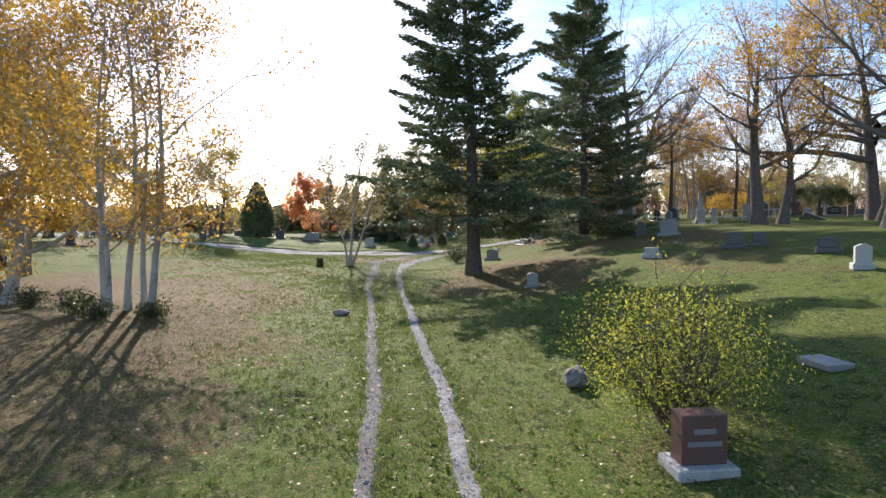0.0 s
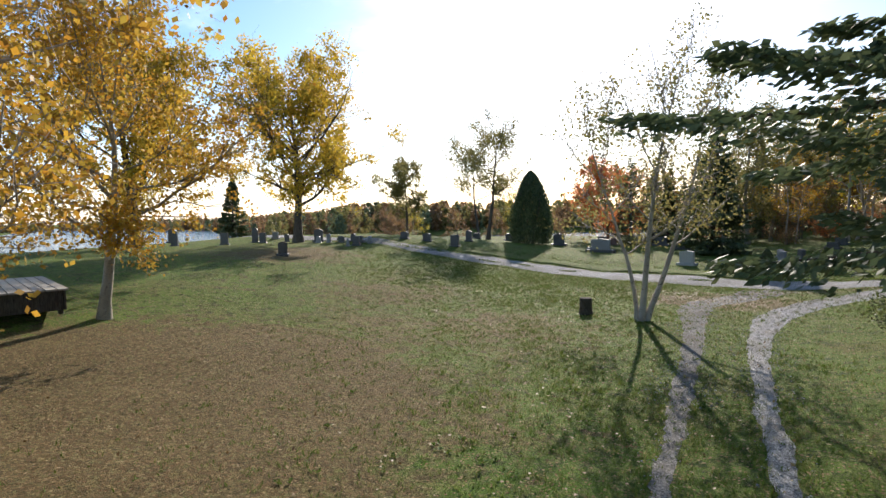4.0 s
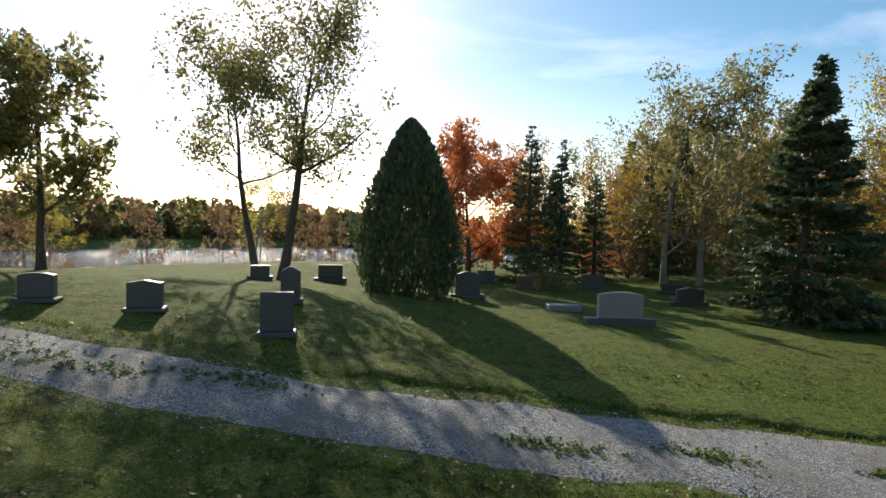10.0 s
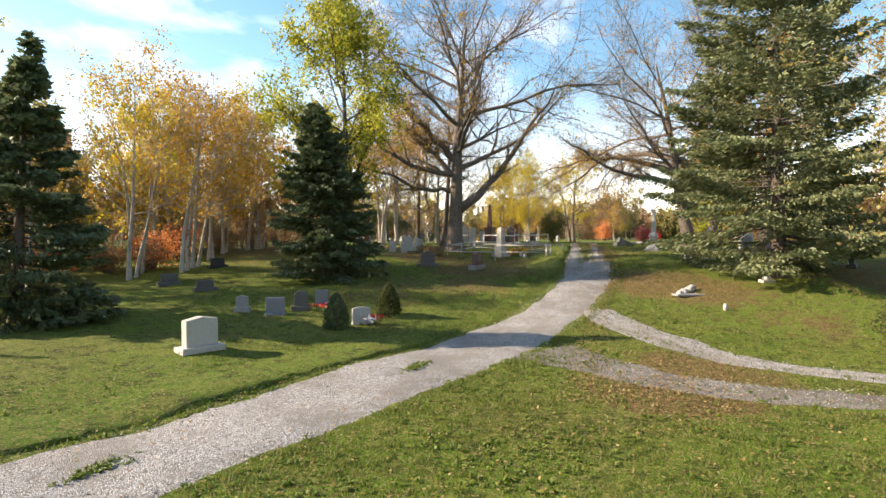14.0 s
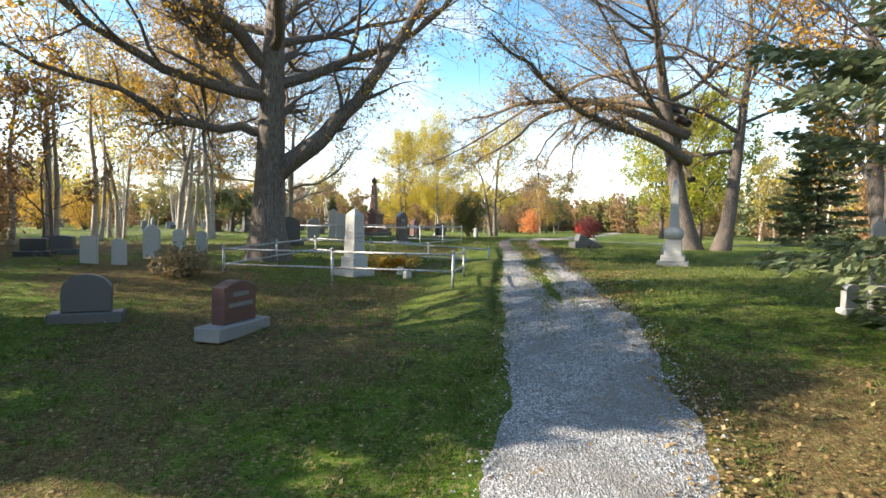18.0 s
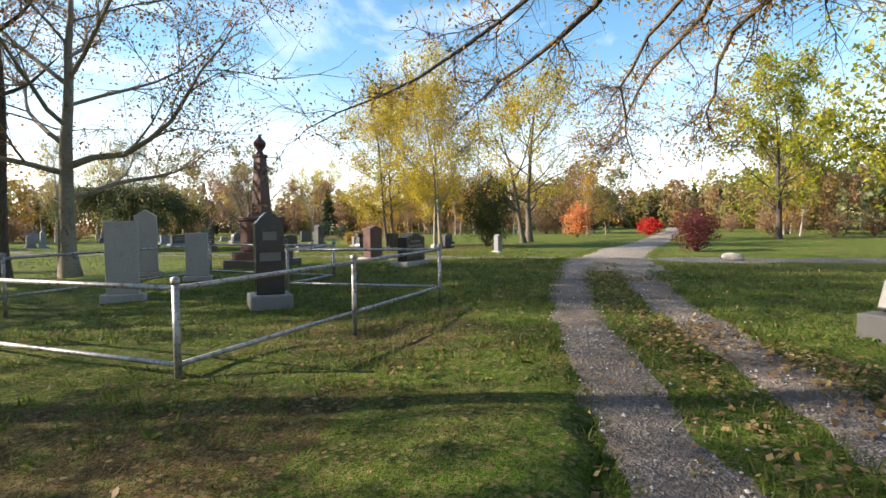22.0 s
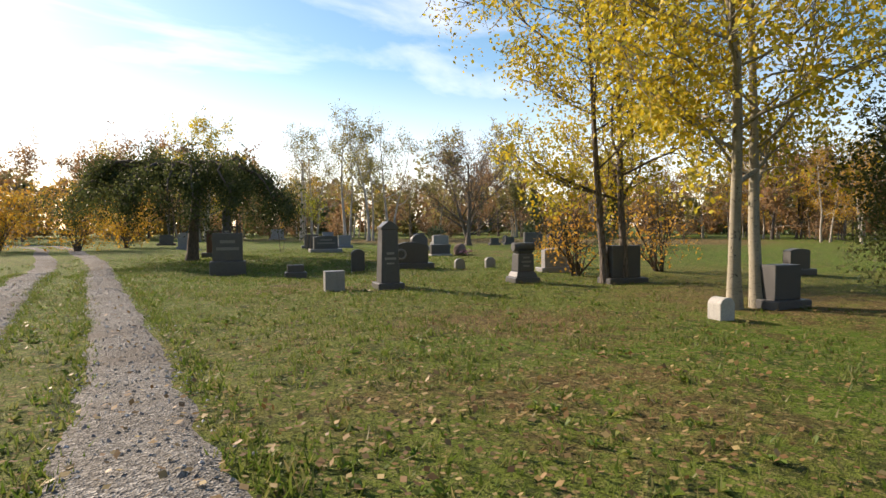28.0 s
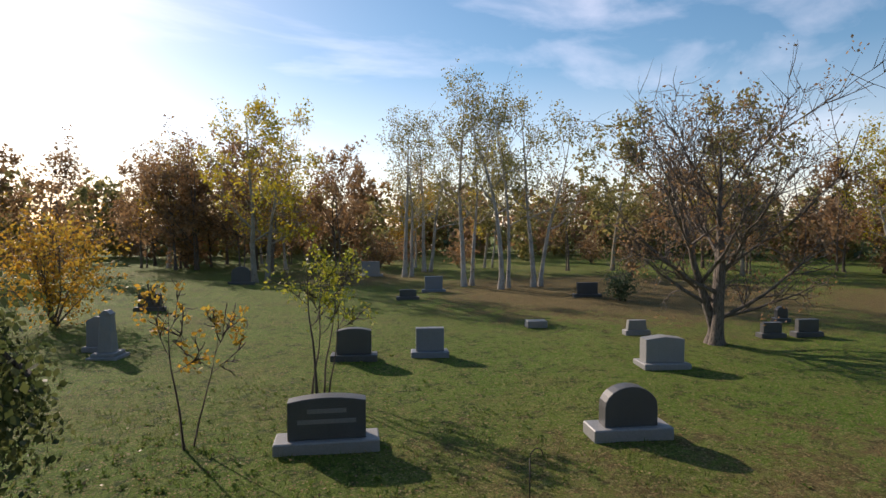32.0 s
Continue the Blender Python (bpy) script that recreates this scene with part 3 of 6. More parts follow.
strip("loop_road_2", LOOP, [-1.35, -1.35, -1.3] + [-1.25] * 11, [0.3, 0.2, -0.02, -0.22] + [-0.4] * 10, GRAVEL_DIM, "earthy gravel wheel track of the loop road", "road", 0.018, 12, 0.06)
strip("loop_road_3", LOOP, [-0.3, -0.2, 0.02, 0.2] + [0.38] * 10, [1.35, 1.4, 1.4, 1.35] + [1.25] * 10, GRAVEL_DIM, "earthy gravel wheel track of the loop road", "road", 0.022, 13, 0.06)




def verge(name, points, off, side, label, high=0.13, seed=1):
    """A low worn bank of turf that rises from the road's edge and falls back to the lawn."""
    rng = np.random.default_rng(seed)
    c = spline(points, 0.25)
    t = np.gradient(c, axis=0)
    t /= np.linalg.norm(t, axis=1)[:, None]
    nrm = np.stack([t[:, 1], -t[:, 0]], 1) * side
    n = len(c)
    ends = np.clip(np.minimum(np.arange(n), np.arange(n)[::-1]) * 0.25 / 2.5, 0, 1)
    wave = 1 + 0.25 * np.sin(np.arange(n) * 0.31 + seed) + 0.12 * rng.normal(0, 1, n)
    prof = ((0.0, -0.03), (0.07, 0.55), (0.2, 0.9), (0.5, 1.0), (0.95, 0.75), (1.5, 0.35), (2.1, -0.1))
    rows = []
    for k, (d, u) in enumerate(prof):
        q = c + nrm * (off + d + (0.05 * rng.normal(0, 1, n) if k < 3 else 0))[:, None] if k < 3 else c + nrm * (off + d)
        rows.append(np.column_stack([q, ground_z(q[:, 0], q[:, 1]) + high * u * ends * wave - 0.02 * (1 - ends) - (0.03 if k in (0, 6) else 0)]))
    verts = np.stack(rows, 1).reshape(-1, 3)
    m = len(prof)
    i = np.arange(n * m).reshape(n, m)
    faces = np.stack([i[:-1, :-1], i[:-1, 1:], i[1:, 1:], i[1:, :-1]], -1).reshape(-1, 4)
    return tagged(new(name, mesh_of(name, verts, faces, LAWN, True)), label, "verge", kind="structure")


verge("verge", [(9.5, 45.4), (13.5, 45.95), (17, 46.3), (20, 46.55), (23.5, 47.1), (27, 47.5)], 1.22, -1, "low worn turf bank beside the gravel road", 0.15, 4)
verge("verge_2", MAIN_WEST[5:12], 1.42, -1, "low turf edge beside the gravel road", 0.08, 5)

# ---------------------------------------------------------------- trees
def unit(v):
    return v / (np.linalg.norm(v) + 1e-9)


def line(rng, start, way, length, r0, r1, n, wiggle=0.15, up=0.0):
    """A crooked tapering limb: its points and radii."""
    pts, d = [np.array(start, float)], unit(np.array(way, float))
    for _ in range(n):
        d = unit(d + rng.normal(0, wiggle, 3) + (0, 0, up))
        pts.append(pts[-1] + d * length / n)
    return np.array(pts), np.linspace(r0, r1, n + 1)


def tubes(lines):
    """All limbs as one set of vertices and quads; sides by thickness."""
    verts, faces, at = [], [], 0
    for pts, rad in lines:
        sides = 10 if rad[0] > 0.2 else 6 if rad[0] > 0.05 else 3
        t = np.gradient(pts, axis=0)
        t /= np.linalg.norm(t, axis=1)[:, None] + 1e-9
        ref = np.array([0.31, 0.95, 0.05]) if abs(t[0, 2]) > 0.6 else np.array([0.05, 0.1, 1.0])
        u = np.cross(t, ref)
        u /= np.linalg.norm(u, axis=1)[:, None] + 1e-9
        v = np.cross(t, u)
        a = np.arange(sides) * 2 * np.pi / sides
        ring = pts[:, None] + rad[:, None, None] * (np.cos(a)[None, :, None] * u[:, None] + np.sin(a)[None, :, None] * v[:, None])
        m = len(pts)
        i = at + np.arange(m * sides).reshape(m, sides)
        j = np.roll(i, -1, 1)
        faces.append(np.stack([i[:-1], j[:-1], j[1:], i[1:]], -1).reshape(-1, 4))
        verts.append(ring.reshape(-1, 3))
        at += m * sides
    return np.concatenate(verts), np.concatenate(faces)


def cards(rng, at, size, aspect=0.62, hang=0.0, ways=None):
    """A small four-cornered leaf at each place; ways: the long axis of each."""
    n = len(at)
    u = rng.normal(size=(n, 3)) if ways is None else ways + rng.normal(0, 0.25, (n, 3))
    u[:, 2] -= hang
    u /= np.linalg.norm(u, axis=1)[:, None] + 1e-9
    v = np.cross(u, rng.normal(size=(n, 3)))
    v /= np.linalg.norm(v, axis=1)[:, None] + 1e-9
    s = size * rng.uniform(0.6, 1.35, n)[:, None]
    w = v * s * aspect * 0.5
    if size >= 0.2:
        return np.stack([at - u * s * 0.6, at + w * 1.3 + u * s * 0.2, at + u * s * 0.5 - w], 1).reshape(-1, 3), np.arange(3 * n).reshape(n, 3)
    verts = np.stack([at - u * s * 0.5, at + w, at + u * s * 0.5, at - w], 1).reshape(-1, 3)
    return verts, np.arange(4 * n).reshape(n, 4)


def tree(name, x, y, h, r, label, bark, leaf, seed, spread=0.3, clear=0.25, limbs=11, subs=5, twigs=4, leaves=5000, size=0.13,
         stems=((0, 0, 0, 0),), rise=0.9, fork=0.0, clump=0.34, category="tree", group="", top=0.86, extra=(), droop=0.0, twig_r=0.012, full=0.6, tuft=9):
    """A broadleaf tree. stems: (dx, dy, lean x, lean y) of each trunk; spread: limb length over height; rise: how steeply limbs climb."""
    rng = np.random.default_rng(seed)
    trunks, wood, ends = [], [], []
    for k, (dx, dy, lx, ly) in enumerate(stems):
        hh = h * (1 if k == 0 else rng.uniform(0.8, 0.98))
        rr = r if k == 0 else r * rng.uniform(0.7, 0.95)
        tp, tr = line(rng, (dx, dy, -0.15), (lx, ly, 1), hh * top, rr, rr * 0.12, 12, 0.05, 0.05)
        tr[0] *= 1.45
        tr[1] *= 1.05
        trunks.append((tp, tr))
        nl = max(3, int(limbs / len(stems) ** 0.5))
        for i in range(nl):
            f = clear + (0.97 - clear) * (i + rng.uniform(0, 0.9)) / nl
            q = f * 12
            a = int(min(q, 11))
            base = tp[a] + (tp[a + 1] - tp[a]) * (q - a)
            br = np.interp(f * 12, np.arange(13), tr)
            az = i * 2.4 + rng.uniform(-0.5, 0.5)
            g = (f - clear) / (1 - clear)
            length = h * spread * (0.5 + 0.75 * math.sin(math.pi * min(1.0, 0.22 + 0.7 * g))) * rng.uniform(0.8, 1.2)
            way = (math.cos(az), math.sin(az), rise * rng.uniform(0.6, 1.2) * (0.35 + 1.15 * g))
            lp, lr = line(rng, base, way, length, br * rng.uniform(0.42, 0.62), 0.012, 8, 0.13, 0.06 - droop)
            wood.append((lp, lr))
            for s in range(subs):
                g = rng.uniform(0.25, 1.0)
                b = lp[int(g * 7)]
                dirn = unit(lp[min(8, int(g * 7) + 1)] - b) + rng.normal(0, 0.55, 3) + (0, 0, 0.15 - droop)
                sp, sr = line(rng, b, dirn, length * rng.uniform(0.3, 0.5), max(0.014, lr[int(g * 7)] * 0.55), 0.008, 5, 0.2, 0.04 - droop)
                wood.append((sp, sr))
                ends.append(sp[2:])
                for _ in range(twigs):
                    e = sp[rng.integers(1, 6)]
                    wp, wr = line(rng, e, rng.normal(0, 0.8, 3) + unit(dirn) * 0.7, length * rng.uniform(0.12, 0.26), twig_r, 0.004, 2, 0.25, 0.03 - droop)
                    wood.append((wp, wr))
                    ends.append(wp[1:])
    for pts, r0, r1 in extra:
        c = np.array(pts, float)
        lp = np.stack([np.interp(np.linspace(0, len(c) - 1, 14), np.arange(len(c)), c[:, k]) for k in range(3)], 1)
        lp[1:-1] += rng.normal(0, 0.07, (12, 3))
        lr = np.linspace(r0, r1, 14)
        wood.append((lp, lr))
        for s in range(26):
            g = rng.integers(4, 14)
            dirn = unit(lp[min(13, g)] - lp[min(13, g) - 1]) + rng.normal(0, 0.6, 3) + (0, 0, 0.1)
            sp, sr = line(rng, lp[g], dirn, rng.uniform(0.8, 2.4), max(0.014, lr[g] * 0.4), 0.007, 6, 0.22, 0.03)
            wood.append((sp, sr))
            ends.append(sp[2:])
            for _ in range(twigs + 2):
                e = sp[rng.integers(1, 7)]
                wp, wr = line(rng, e, rng.normal(0, 0.8, 3) + unit(dirn) * 0.7, rng.uniform(0.4, 1.1), twig_r, 0.004, 3, 0.25, 0.0)
                wood.append((wp, wr))
                ends.append(wp[1:])
    ob = thing(name, x, y, 0, label, category, group)
    for one in trunks:
        part_mesh("trunk", mesh_of("trunk", *tubes([one]), bark, True), ob)
    part_mesh("limbwork", mesh_of("limbwork", *tubes(wood), bark, True), ob)
    if leaves:
        kept = [e for e in ends if rng.random() < full] or ends
        pool = np.concatenate(kept)
        tufts = pool[rng.integers(0, len(pool), max(40, leaves // tuft))] + rng.normal(0, clump * 0.8, (max(40, leaves // tuft), 3))
        at = tufts[rng.integers(0, len(tufts), leaves)] + rng.normal(0, clump * 0.55, (leaves, 3))
        part_mesh("crown", mesh_of("crown", *cards(rng, at, size), leaf), ob)
    return ob


def spruce(name, x, y, h, width, label, seed, bark=BARK_DARK, needle=NEEDLE, clear=0.04, density=1.0, droop=0.35, r=None, power=0.85, category="tree", group="", open_=0.0, size=0.25, fine=6, whorl=1.0, ragged=0.0):
    """A conifer: whorls of drooping boughs, each a flat spray of side twigs hung with needles."""
    rng = np.random.default_rng(seed)
    r = r or h * 0.022
    tp, tr = line(rng, (0, 0, -0.1), (0, 0, 1), h, r, 0.012, 14, 0.012)
    tr[0] *= 1.3
    boughs, at, ways = [], [], []
    z = clear * h
    while z < h * 0.985:
        f = (z - clear * h) / (h * (1 - clear))
        reach = width / 2 * ((1 - f) ** power + 0.02)
        for _ in range(rng.integers(5, 8) if f < 0.9 else 4):
            if rng.uniform() < open_:
                continue
            az = rng.uniform(0, 2 * np.pi)
            length = reach * rng.uniform(0.68, 1.14) * (1 + min(1.4 * ragged, max(-2.5 * ragged, rng.normal(0, 2 * ragged))))
            c = np.array([np.interp(z, tp[:, 2], tp[:, j]) for j in range(2)] + [z + rng.uniform(-0.12, 0.12)])
            slope = 0.3 * f - droop * (1 - f) * rng.uniform(0.4, 1.2)
            bp, br = line(rng, c, (math.cos(az), math.sin(az), slope), max(0.12, length), max(0.01, 0.024 * length / 2), 0.004, fine, 0.05, 0.05)
            boughs.append((bp, br))
            n = int(max(8, 70 * length * density))
            u = rng.uniform(0.1, 1, n) ** 0.7 * fine
            i = np.minimum(u.astype(int), fine - 1)
            p = bp[i] + (bp[i + 1] - bp[i]) * (u - i)[:, None]
            d = bp[i + 1] - bp[i]
            d /= np.linalg.norm(d, axis=1)[:, None]
            side = np.cross(d, (0, 0, 1.0)) * rng.choice([-1, 1], n)[:, None]
            length = max(0.12, length)
            far = (0.1 + 0.34 * length * (1 - u / fine * 0.8)) * rng.uniform(0, 1, n)
            out = 0.8 * d + side * rng.uniform(0.3, 1.0, n)[:, None]
            out[:, 2] -= rng.uniform(-0.1, 0.7, n)
            q = p + side * far[:, None] + d * (far * 0.5)[:, None] + rng.normal(0, 0.035, (n, 3))
            q[:, 2] -= far * rng.uniform(0.05, 0.45, n)
            at.append(q)
            ways.append(out)
        z += whorl * h * (0.017 + 0.014 * (1 - f)) * rng.uniform(0.8, 1.2)
    ob = thing(name, x, y, 0, label, category, group)
    part_mesh("trunk", mesh_of("trunk", *tubes([(tp, tr)]), bark, True), ob)
    part_mesh("limbwork", mesh_of("limbwork", *tubes(boughs), bark, True), ob)
    part_mesh("foliage", mesh_of("foliage", *cards(rng, np.concatenate(at), size, 0.42, 0.0, np.concatenate(ways)), needle), ob)
    return ob


def bush(name, x, y, w, h, label, leaf, seed, n=2500, size=0.08, stems=9, bark=BARK_DARK, shape=1.0, category="shrub", group="", hollow=0.25, cone=False):
    """A shrub: stems from one root and a shell of leaves, uneven at its rim."""
    rng = np.random.default_rng(seed)
    wood, ends = [], []
    for s in range(stems):
        az = rng.uniform(0, 2 * np.pi)
        lean = rng.uniform(0.1, 1.0) * w / h * 0.75
        lp, lr = line(rng, (rng.normal(0, 0.06), rng.normal(0, 0.06), -0.05), (math.cos(az) * lean, math.sin(az) * lean, 1), h * rng.uniform(0.7, 1.0), 0.02 + 0.006 * h, 0.006, 7, 0.1, 0.03)
        wood.append((lp, lr))
        for _ in range(7):
            sp, sr = line(rng, lp[rng.integers(2, 8)], rng.normal(0, 0.6, 3) + (0, 0, 0.6), h * 0.3, 0.009, 0.004, 4, 0.2)
            wood.append((sp, sr))
            ends.append(sp)
    d = rng.normal(size=(n, 3))
    d /= np.linalg.norm(d, axis=1)[:, None]
    rad = rng.uniform(hollow, 1, n) ** 0.5
    bump = 1 + 0.22 * np.sin(d[:, 0] * 5 + seed) * np.sin(d[:, 1] * 6 + 1) + 0.15 * np.sin(d[:, 2] * 9 + seed)
    p = d * (rad * bump)[:, None]
    if cone:
        zz = rng.uniform(0, 1, n) ** 0.9
        ang = rng.uniform(0, 2 * np.pi, n)
        prof = np.minimum(1, 1.3 * (1 - zz) ** 0.6) * (0.82 + 0.18 * np.minimum(1, zz * 6)) * (1 + 0.06 * np.sin(ang * 5 + zz * 9) + 0.05 * np.sin(ang * 9 - zz * 14))
        rr = prof * rng.uniform(0.62, 1.02, n) * (1 + 0.07 * np.sin(ang * 14 + zz * 31) * np.sin(zz * 23 + seed))
        p = np.stack([rr * np.cos(ang), rr * np.sin(ang), 2 * zz - 1], 1)
    at = p * (w / 2, w / 2, h * 0.5 * shape) + (0, 0, h * (1 - 0.5 * shape))
    at = at[at[:, 2] > 0.03]
    if not cone:
        pool = np.concatenate(ends)
        at = np.concatenate([at[: int(len(at) * 0.6)], pool[rng.integers(0, len(pool), int(n * 0.4))] + rng.normal(0, 0.1, (int(n * 0.4), 3))])
        at[:, 2] = np.maximum(at[:, 2], 0.06)
    ob = thing(name, x, y, 0, label, category, group)
    part_mesh("stemwork", mesh_of("stemwork", *tubes(wood), bark, True), ob)
    ways = None
    if cone:
        ways = np.stack([at[:, 0], at[:, 1], np.full(len(at), w * 1.4)], 1) / w
    part_mesh("foliage", mesh_of("foliage", *cards(rng, at, size, 0.5, 0.0, ways), leaf), ob)
    return ob

# ---------------------------------------------------------------- gravestones
def outline(style, w, h):
    a = w / 2
    if style == "round":
        return [(-a, 0), (a, 0)] + [(a * math.cos(k * math.pi / 12), h - a * 0.75 + a * 0.75 * math.sin(k * math.pi / 12)) for k in range(13)]
    if style == "arc":
        return [(-a, 0), (a, 0)] + [(a * (1 - k / 5), h - 0.1 * h * (1 - k / 5) ** 2) for k in range(11)]
    if style == "serp":
        return [(-a, 0), (a, 0)] + [(a * (1 - k / 8), h - 0.05 * h * (1 - math.cos(2 * math.pi * (1 - k / 8) * 0.5)) - 0.04 * h * abs(1 - k / 8) ** 3) for k in range(17)]
    if style == "gable":
        return [(-a, 0), (a, 0), (a, h * 0.86), (a * 0.3, h), (-a * 0.3, h), (-a, h * 0.86)]
    if style == "peak":
        return [(-a, 0), (a, 0), (a, h * 0.9), (0, h), (-a, h * 0.9)]
    if style == "shoulder":
        return [(-a, 0), (a, 0), (a, h * 0.82), (a * 0.72, h * 0.86)] + [(a * 0.72 * math.cos(k * math.pi / 8), h * 0.86 + 0.14 * h * math.sin(k * math.pi / 8)) for k in range(1, 8)] + [(-a * 0.72, h * 0.86), (-a, h * 0.82)]
    if style == "slant":
        return [(-a * 1.04, 0), (a * 1.04, 0), (a * 0.93, h), (-a * 0.93, h)]
    return [(-a, 0), (a, 0), (a, h), (-a, h)]


def carve(bm_rows, parent, mat, w, front, z0, z1):
    """Plain bars where an inscription stands."""
    for i in range(bm_rows):
        z = z1 - (z1 - z0) * (i + 0.5) / bm_rows
        ww = w * (0.75 if i % 2 else 0.5)
        part("inscription", block(ww, 0.006, (z1 - z0) / bm_rows * 0.42, z, 0, cy=front - 0.002), mat, parent)


BAR_PALE = stone_material("cut_letters_pale", (0.22, 0.21, 0.2), (0.15, 0.15, 0.145), 60, 0.8, 0.1)
BAR_DARK = stone_material("cut_letters_dark", (0.27, 0.26, 0.25), (0.2, 0.2, 0.19), 60, 0.8, 0.1)


def headstone(x, y, w, h, style="serp", mat=GRANITE_GREY, turn=-22, label="", depth=0.2, base=0.16, wide=1.35, base_mat=None, text=0, lean=0.0, group="gravestones"):
    """An upright gravestone on its plinth."""
    ob = thing("headstone", x, y, turn, label or "upright gravestone on a plinth in the lawn", "gravestone", group, sink=0.03, tilt=lean)
    if base:
        part("plinth", block(w * wide, depth * 1.9, base + 0.03, 0, 0.02), base_mat or mat, ob)
    bm = slab(outline(style, w, h - base), depth, 0.012)
    bmesh.ops.translate(bm, vec=(0, 0, base + 0.031 if base else 0), verts=bm.verts)
    part("tablet", bm, mat, ob)
    if text:
        carve(text, ob, BAR_PALE if mat in (GRANITE_BLACK, GRANITE_DARK, GRANITE_RED, GRANITE_BLUE) else BAR_DARK, w, -depth / 2, base + 0.3 * (h - base), base + 0.8 * (h - base))
    return ob


def flat_marker(x, y, w, d, mat, label, turn=-22, h=0.12, slope=0.0):
    ob = thing("flat_marker", x, y, turn, label, "grave marker", "flat grave markers", sink=0.02)
    part("slab", block(w, d, h, 0, 0.015), mat, ob)
    carve(3, ob, BAR_DARK, w, -d / 2, 0.03, h)
    return ob


def obelisk(x, y, h, w, mat, label, turn=-10, steps=2, cap="point", foot=2.1, taper=0.72, inset=0.45, rise=(0.075, 0.075)):
    """A tapering pillar on a stepped base."""
    ob = thing("obelisk", x, y, turn, label, "monument", sink=0.03)
    z = 0.0
    for i in range(steps):
        hh = h * rise[i] if steps > 1 else h * 0.1
        part("step", block(w * (foot - inset * i), w * (foot - inset * i), hh, z, 0.015), mat, ob)
        z += hh - 0.001
    body = h - z
    part("shaft", block(w, w, body * 0.86, z, 0.012, (taper, taper)), mat, ob)
    if cap == "point":
        part("cap", block(w * taper, w * taper, body * 0.14, z + body * 0.859, 0.008, (0.12, 0.12)), mat, ob)
    else:
        half = w * taper * 0.56
        part("cap", slab([(-half, 0), (half, 0), (half, 0.05), (0.2 * half, body * 0.13), (-0.2 * half, body * 0.13), (-half, 0.05)], w * taper * 1.06, 0.008), mat, ob, at=Matrix.Translation((0, 0, z + body * 0.859)))
    carve(3, ob, BAR_DARK, w * 0.8, -w * 0.46, z + body * 0.25, z + body * 0.5)
    return ob


def scroll_monument(x, y):
    """A die on a battered foot under a rolled stone bolster."""
    ob = thing("scroll_monument", x, y, -22, "dark stone monument with a rolled bolster on its top", "monument", "gravestones", sink=0.03)
    part("plinth", block(0.66, 0.56, 0.16, 0, 0.02), GRANITE_DARK, ob)
    part("foot", block(0.58, 0.48, 0.14, 0.159, 0.015, (0.8, 0.8)), GRANITE_DARK, ob)
    part("die", block(0.44, 0.36, 0.42, 0.298, 0.015, (0.92, 0.92)), GRANITE_DARK, ob)
    part("neck", block(0.34, 0.28, 0.07, 0.717, 0.01, (1.25, 1.2)), GRANITE_DARK, ob)
    part("bolster", rod((-0.27, 0, 0.88), (0.27, 0, 0.88), 0.105, 20), GRANITE_DARK, ob)
    carve(3, ob, BAR_PALE, 0.34, -0.178, 0.36, 0.66)
    return ob


def urn_monument(x, y):
    ob = thing("urn_monument", x, y, -12, "tall dark red granite column with an urn on top", "monument", sink=0.05)
    part("step", block(1.65, 1.65, 0.3, 0, 0.02), GRANITE_DARK, ob)
    part("step", block(1.3, 1.3, 0.25, 0.299, 0.02), GRANITE_RED, ob)
    part("die", block(0.92, 0.92, 0.95, 0.548, 0.02), GRANITE_RED, ob)
    part("cornice", block(1.02, 1.02, 0.14, 1.497, 0.03), GRANITE_RED, ob)
    part("shaft", block(0.44, 0.44, 1.85, 1.636, 0.012, (0.62, 0.62)), GRANITE_RED, ob)
    part("collar", block(0.34, 0.34, 0.1, 3.485, 0.02), GRANITE_RED, ob)
    ob.scale = (0.92, 0.92, 0.9)
    part("urn", lathe([(0.09, 3.58), (0.12, 3.62), (0.07, 3.68), (0.17, 3.83), (0.19, 3.93), (0.15, 4.02), (0.09, 4.06), (0.06, 4.12), (0.03, 4.2), (0.001, 4.22)]), GRANITE_RED, ob)
    return ob


def white_monument(x, y):
    ob = thing("column_monument", x, y, -12, "white marble obelisk on a rounded drum beside the road", "monument", sink=0.03)
    part("step", block(0.85, 0.85, 0.16, 0, 0.015), GRANITE_GREY, ob)
    part("step", block(0.66, 0.66, 0.16, 0.159, 0.015), GRANITE_PALE, ob)
    part("die", block(0.5, 0.5, 0.48, 0.318, 0.015, (0.85, 0.85)), GRANITE_PALE, ob)
    part("drum", lathe([(0.22, 0.795), (0.27, 0.88), (0.29, 0.97), (0.25, 1.08), (0.17, 1.14), (0.15, 1.18)]), GRANITE_PALE, ob)
    part("shaft", block(0.27, 0.27, 1.25, 1.178, 0.01, (0.62, 0.62)), GRANITE_PALE, ob)
    part("cap", block(0.17, 0.17, 0.16, 2.427, 0.005, (0.1, 0.1)), GRANITE_PALE, ob)
    return ob


PIPE = Graph("galvanised_pipe", 0.45, 0.75)
_pn = PIPE.noise(14, 5, 0.7)
PIPE.color(PIPE.ramp(_pn, (0.35, (0.2, 0.17, 0.14)), (0.5, (0.42, 0.42, 0.42)), (0.8, (0.6, 0.6, 0.6))))
PIPE.roughness(PIPE.span(_pn, 0.3, 0.7, 0.65, 0.35))
PIPE = PIPE.m


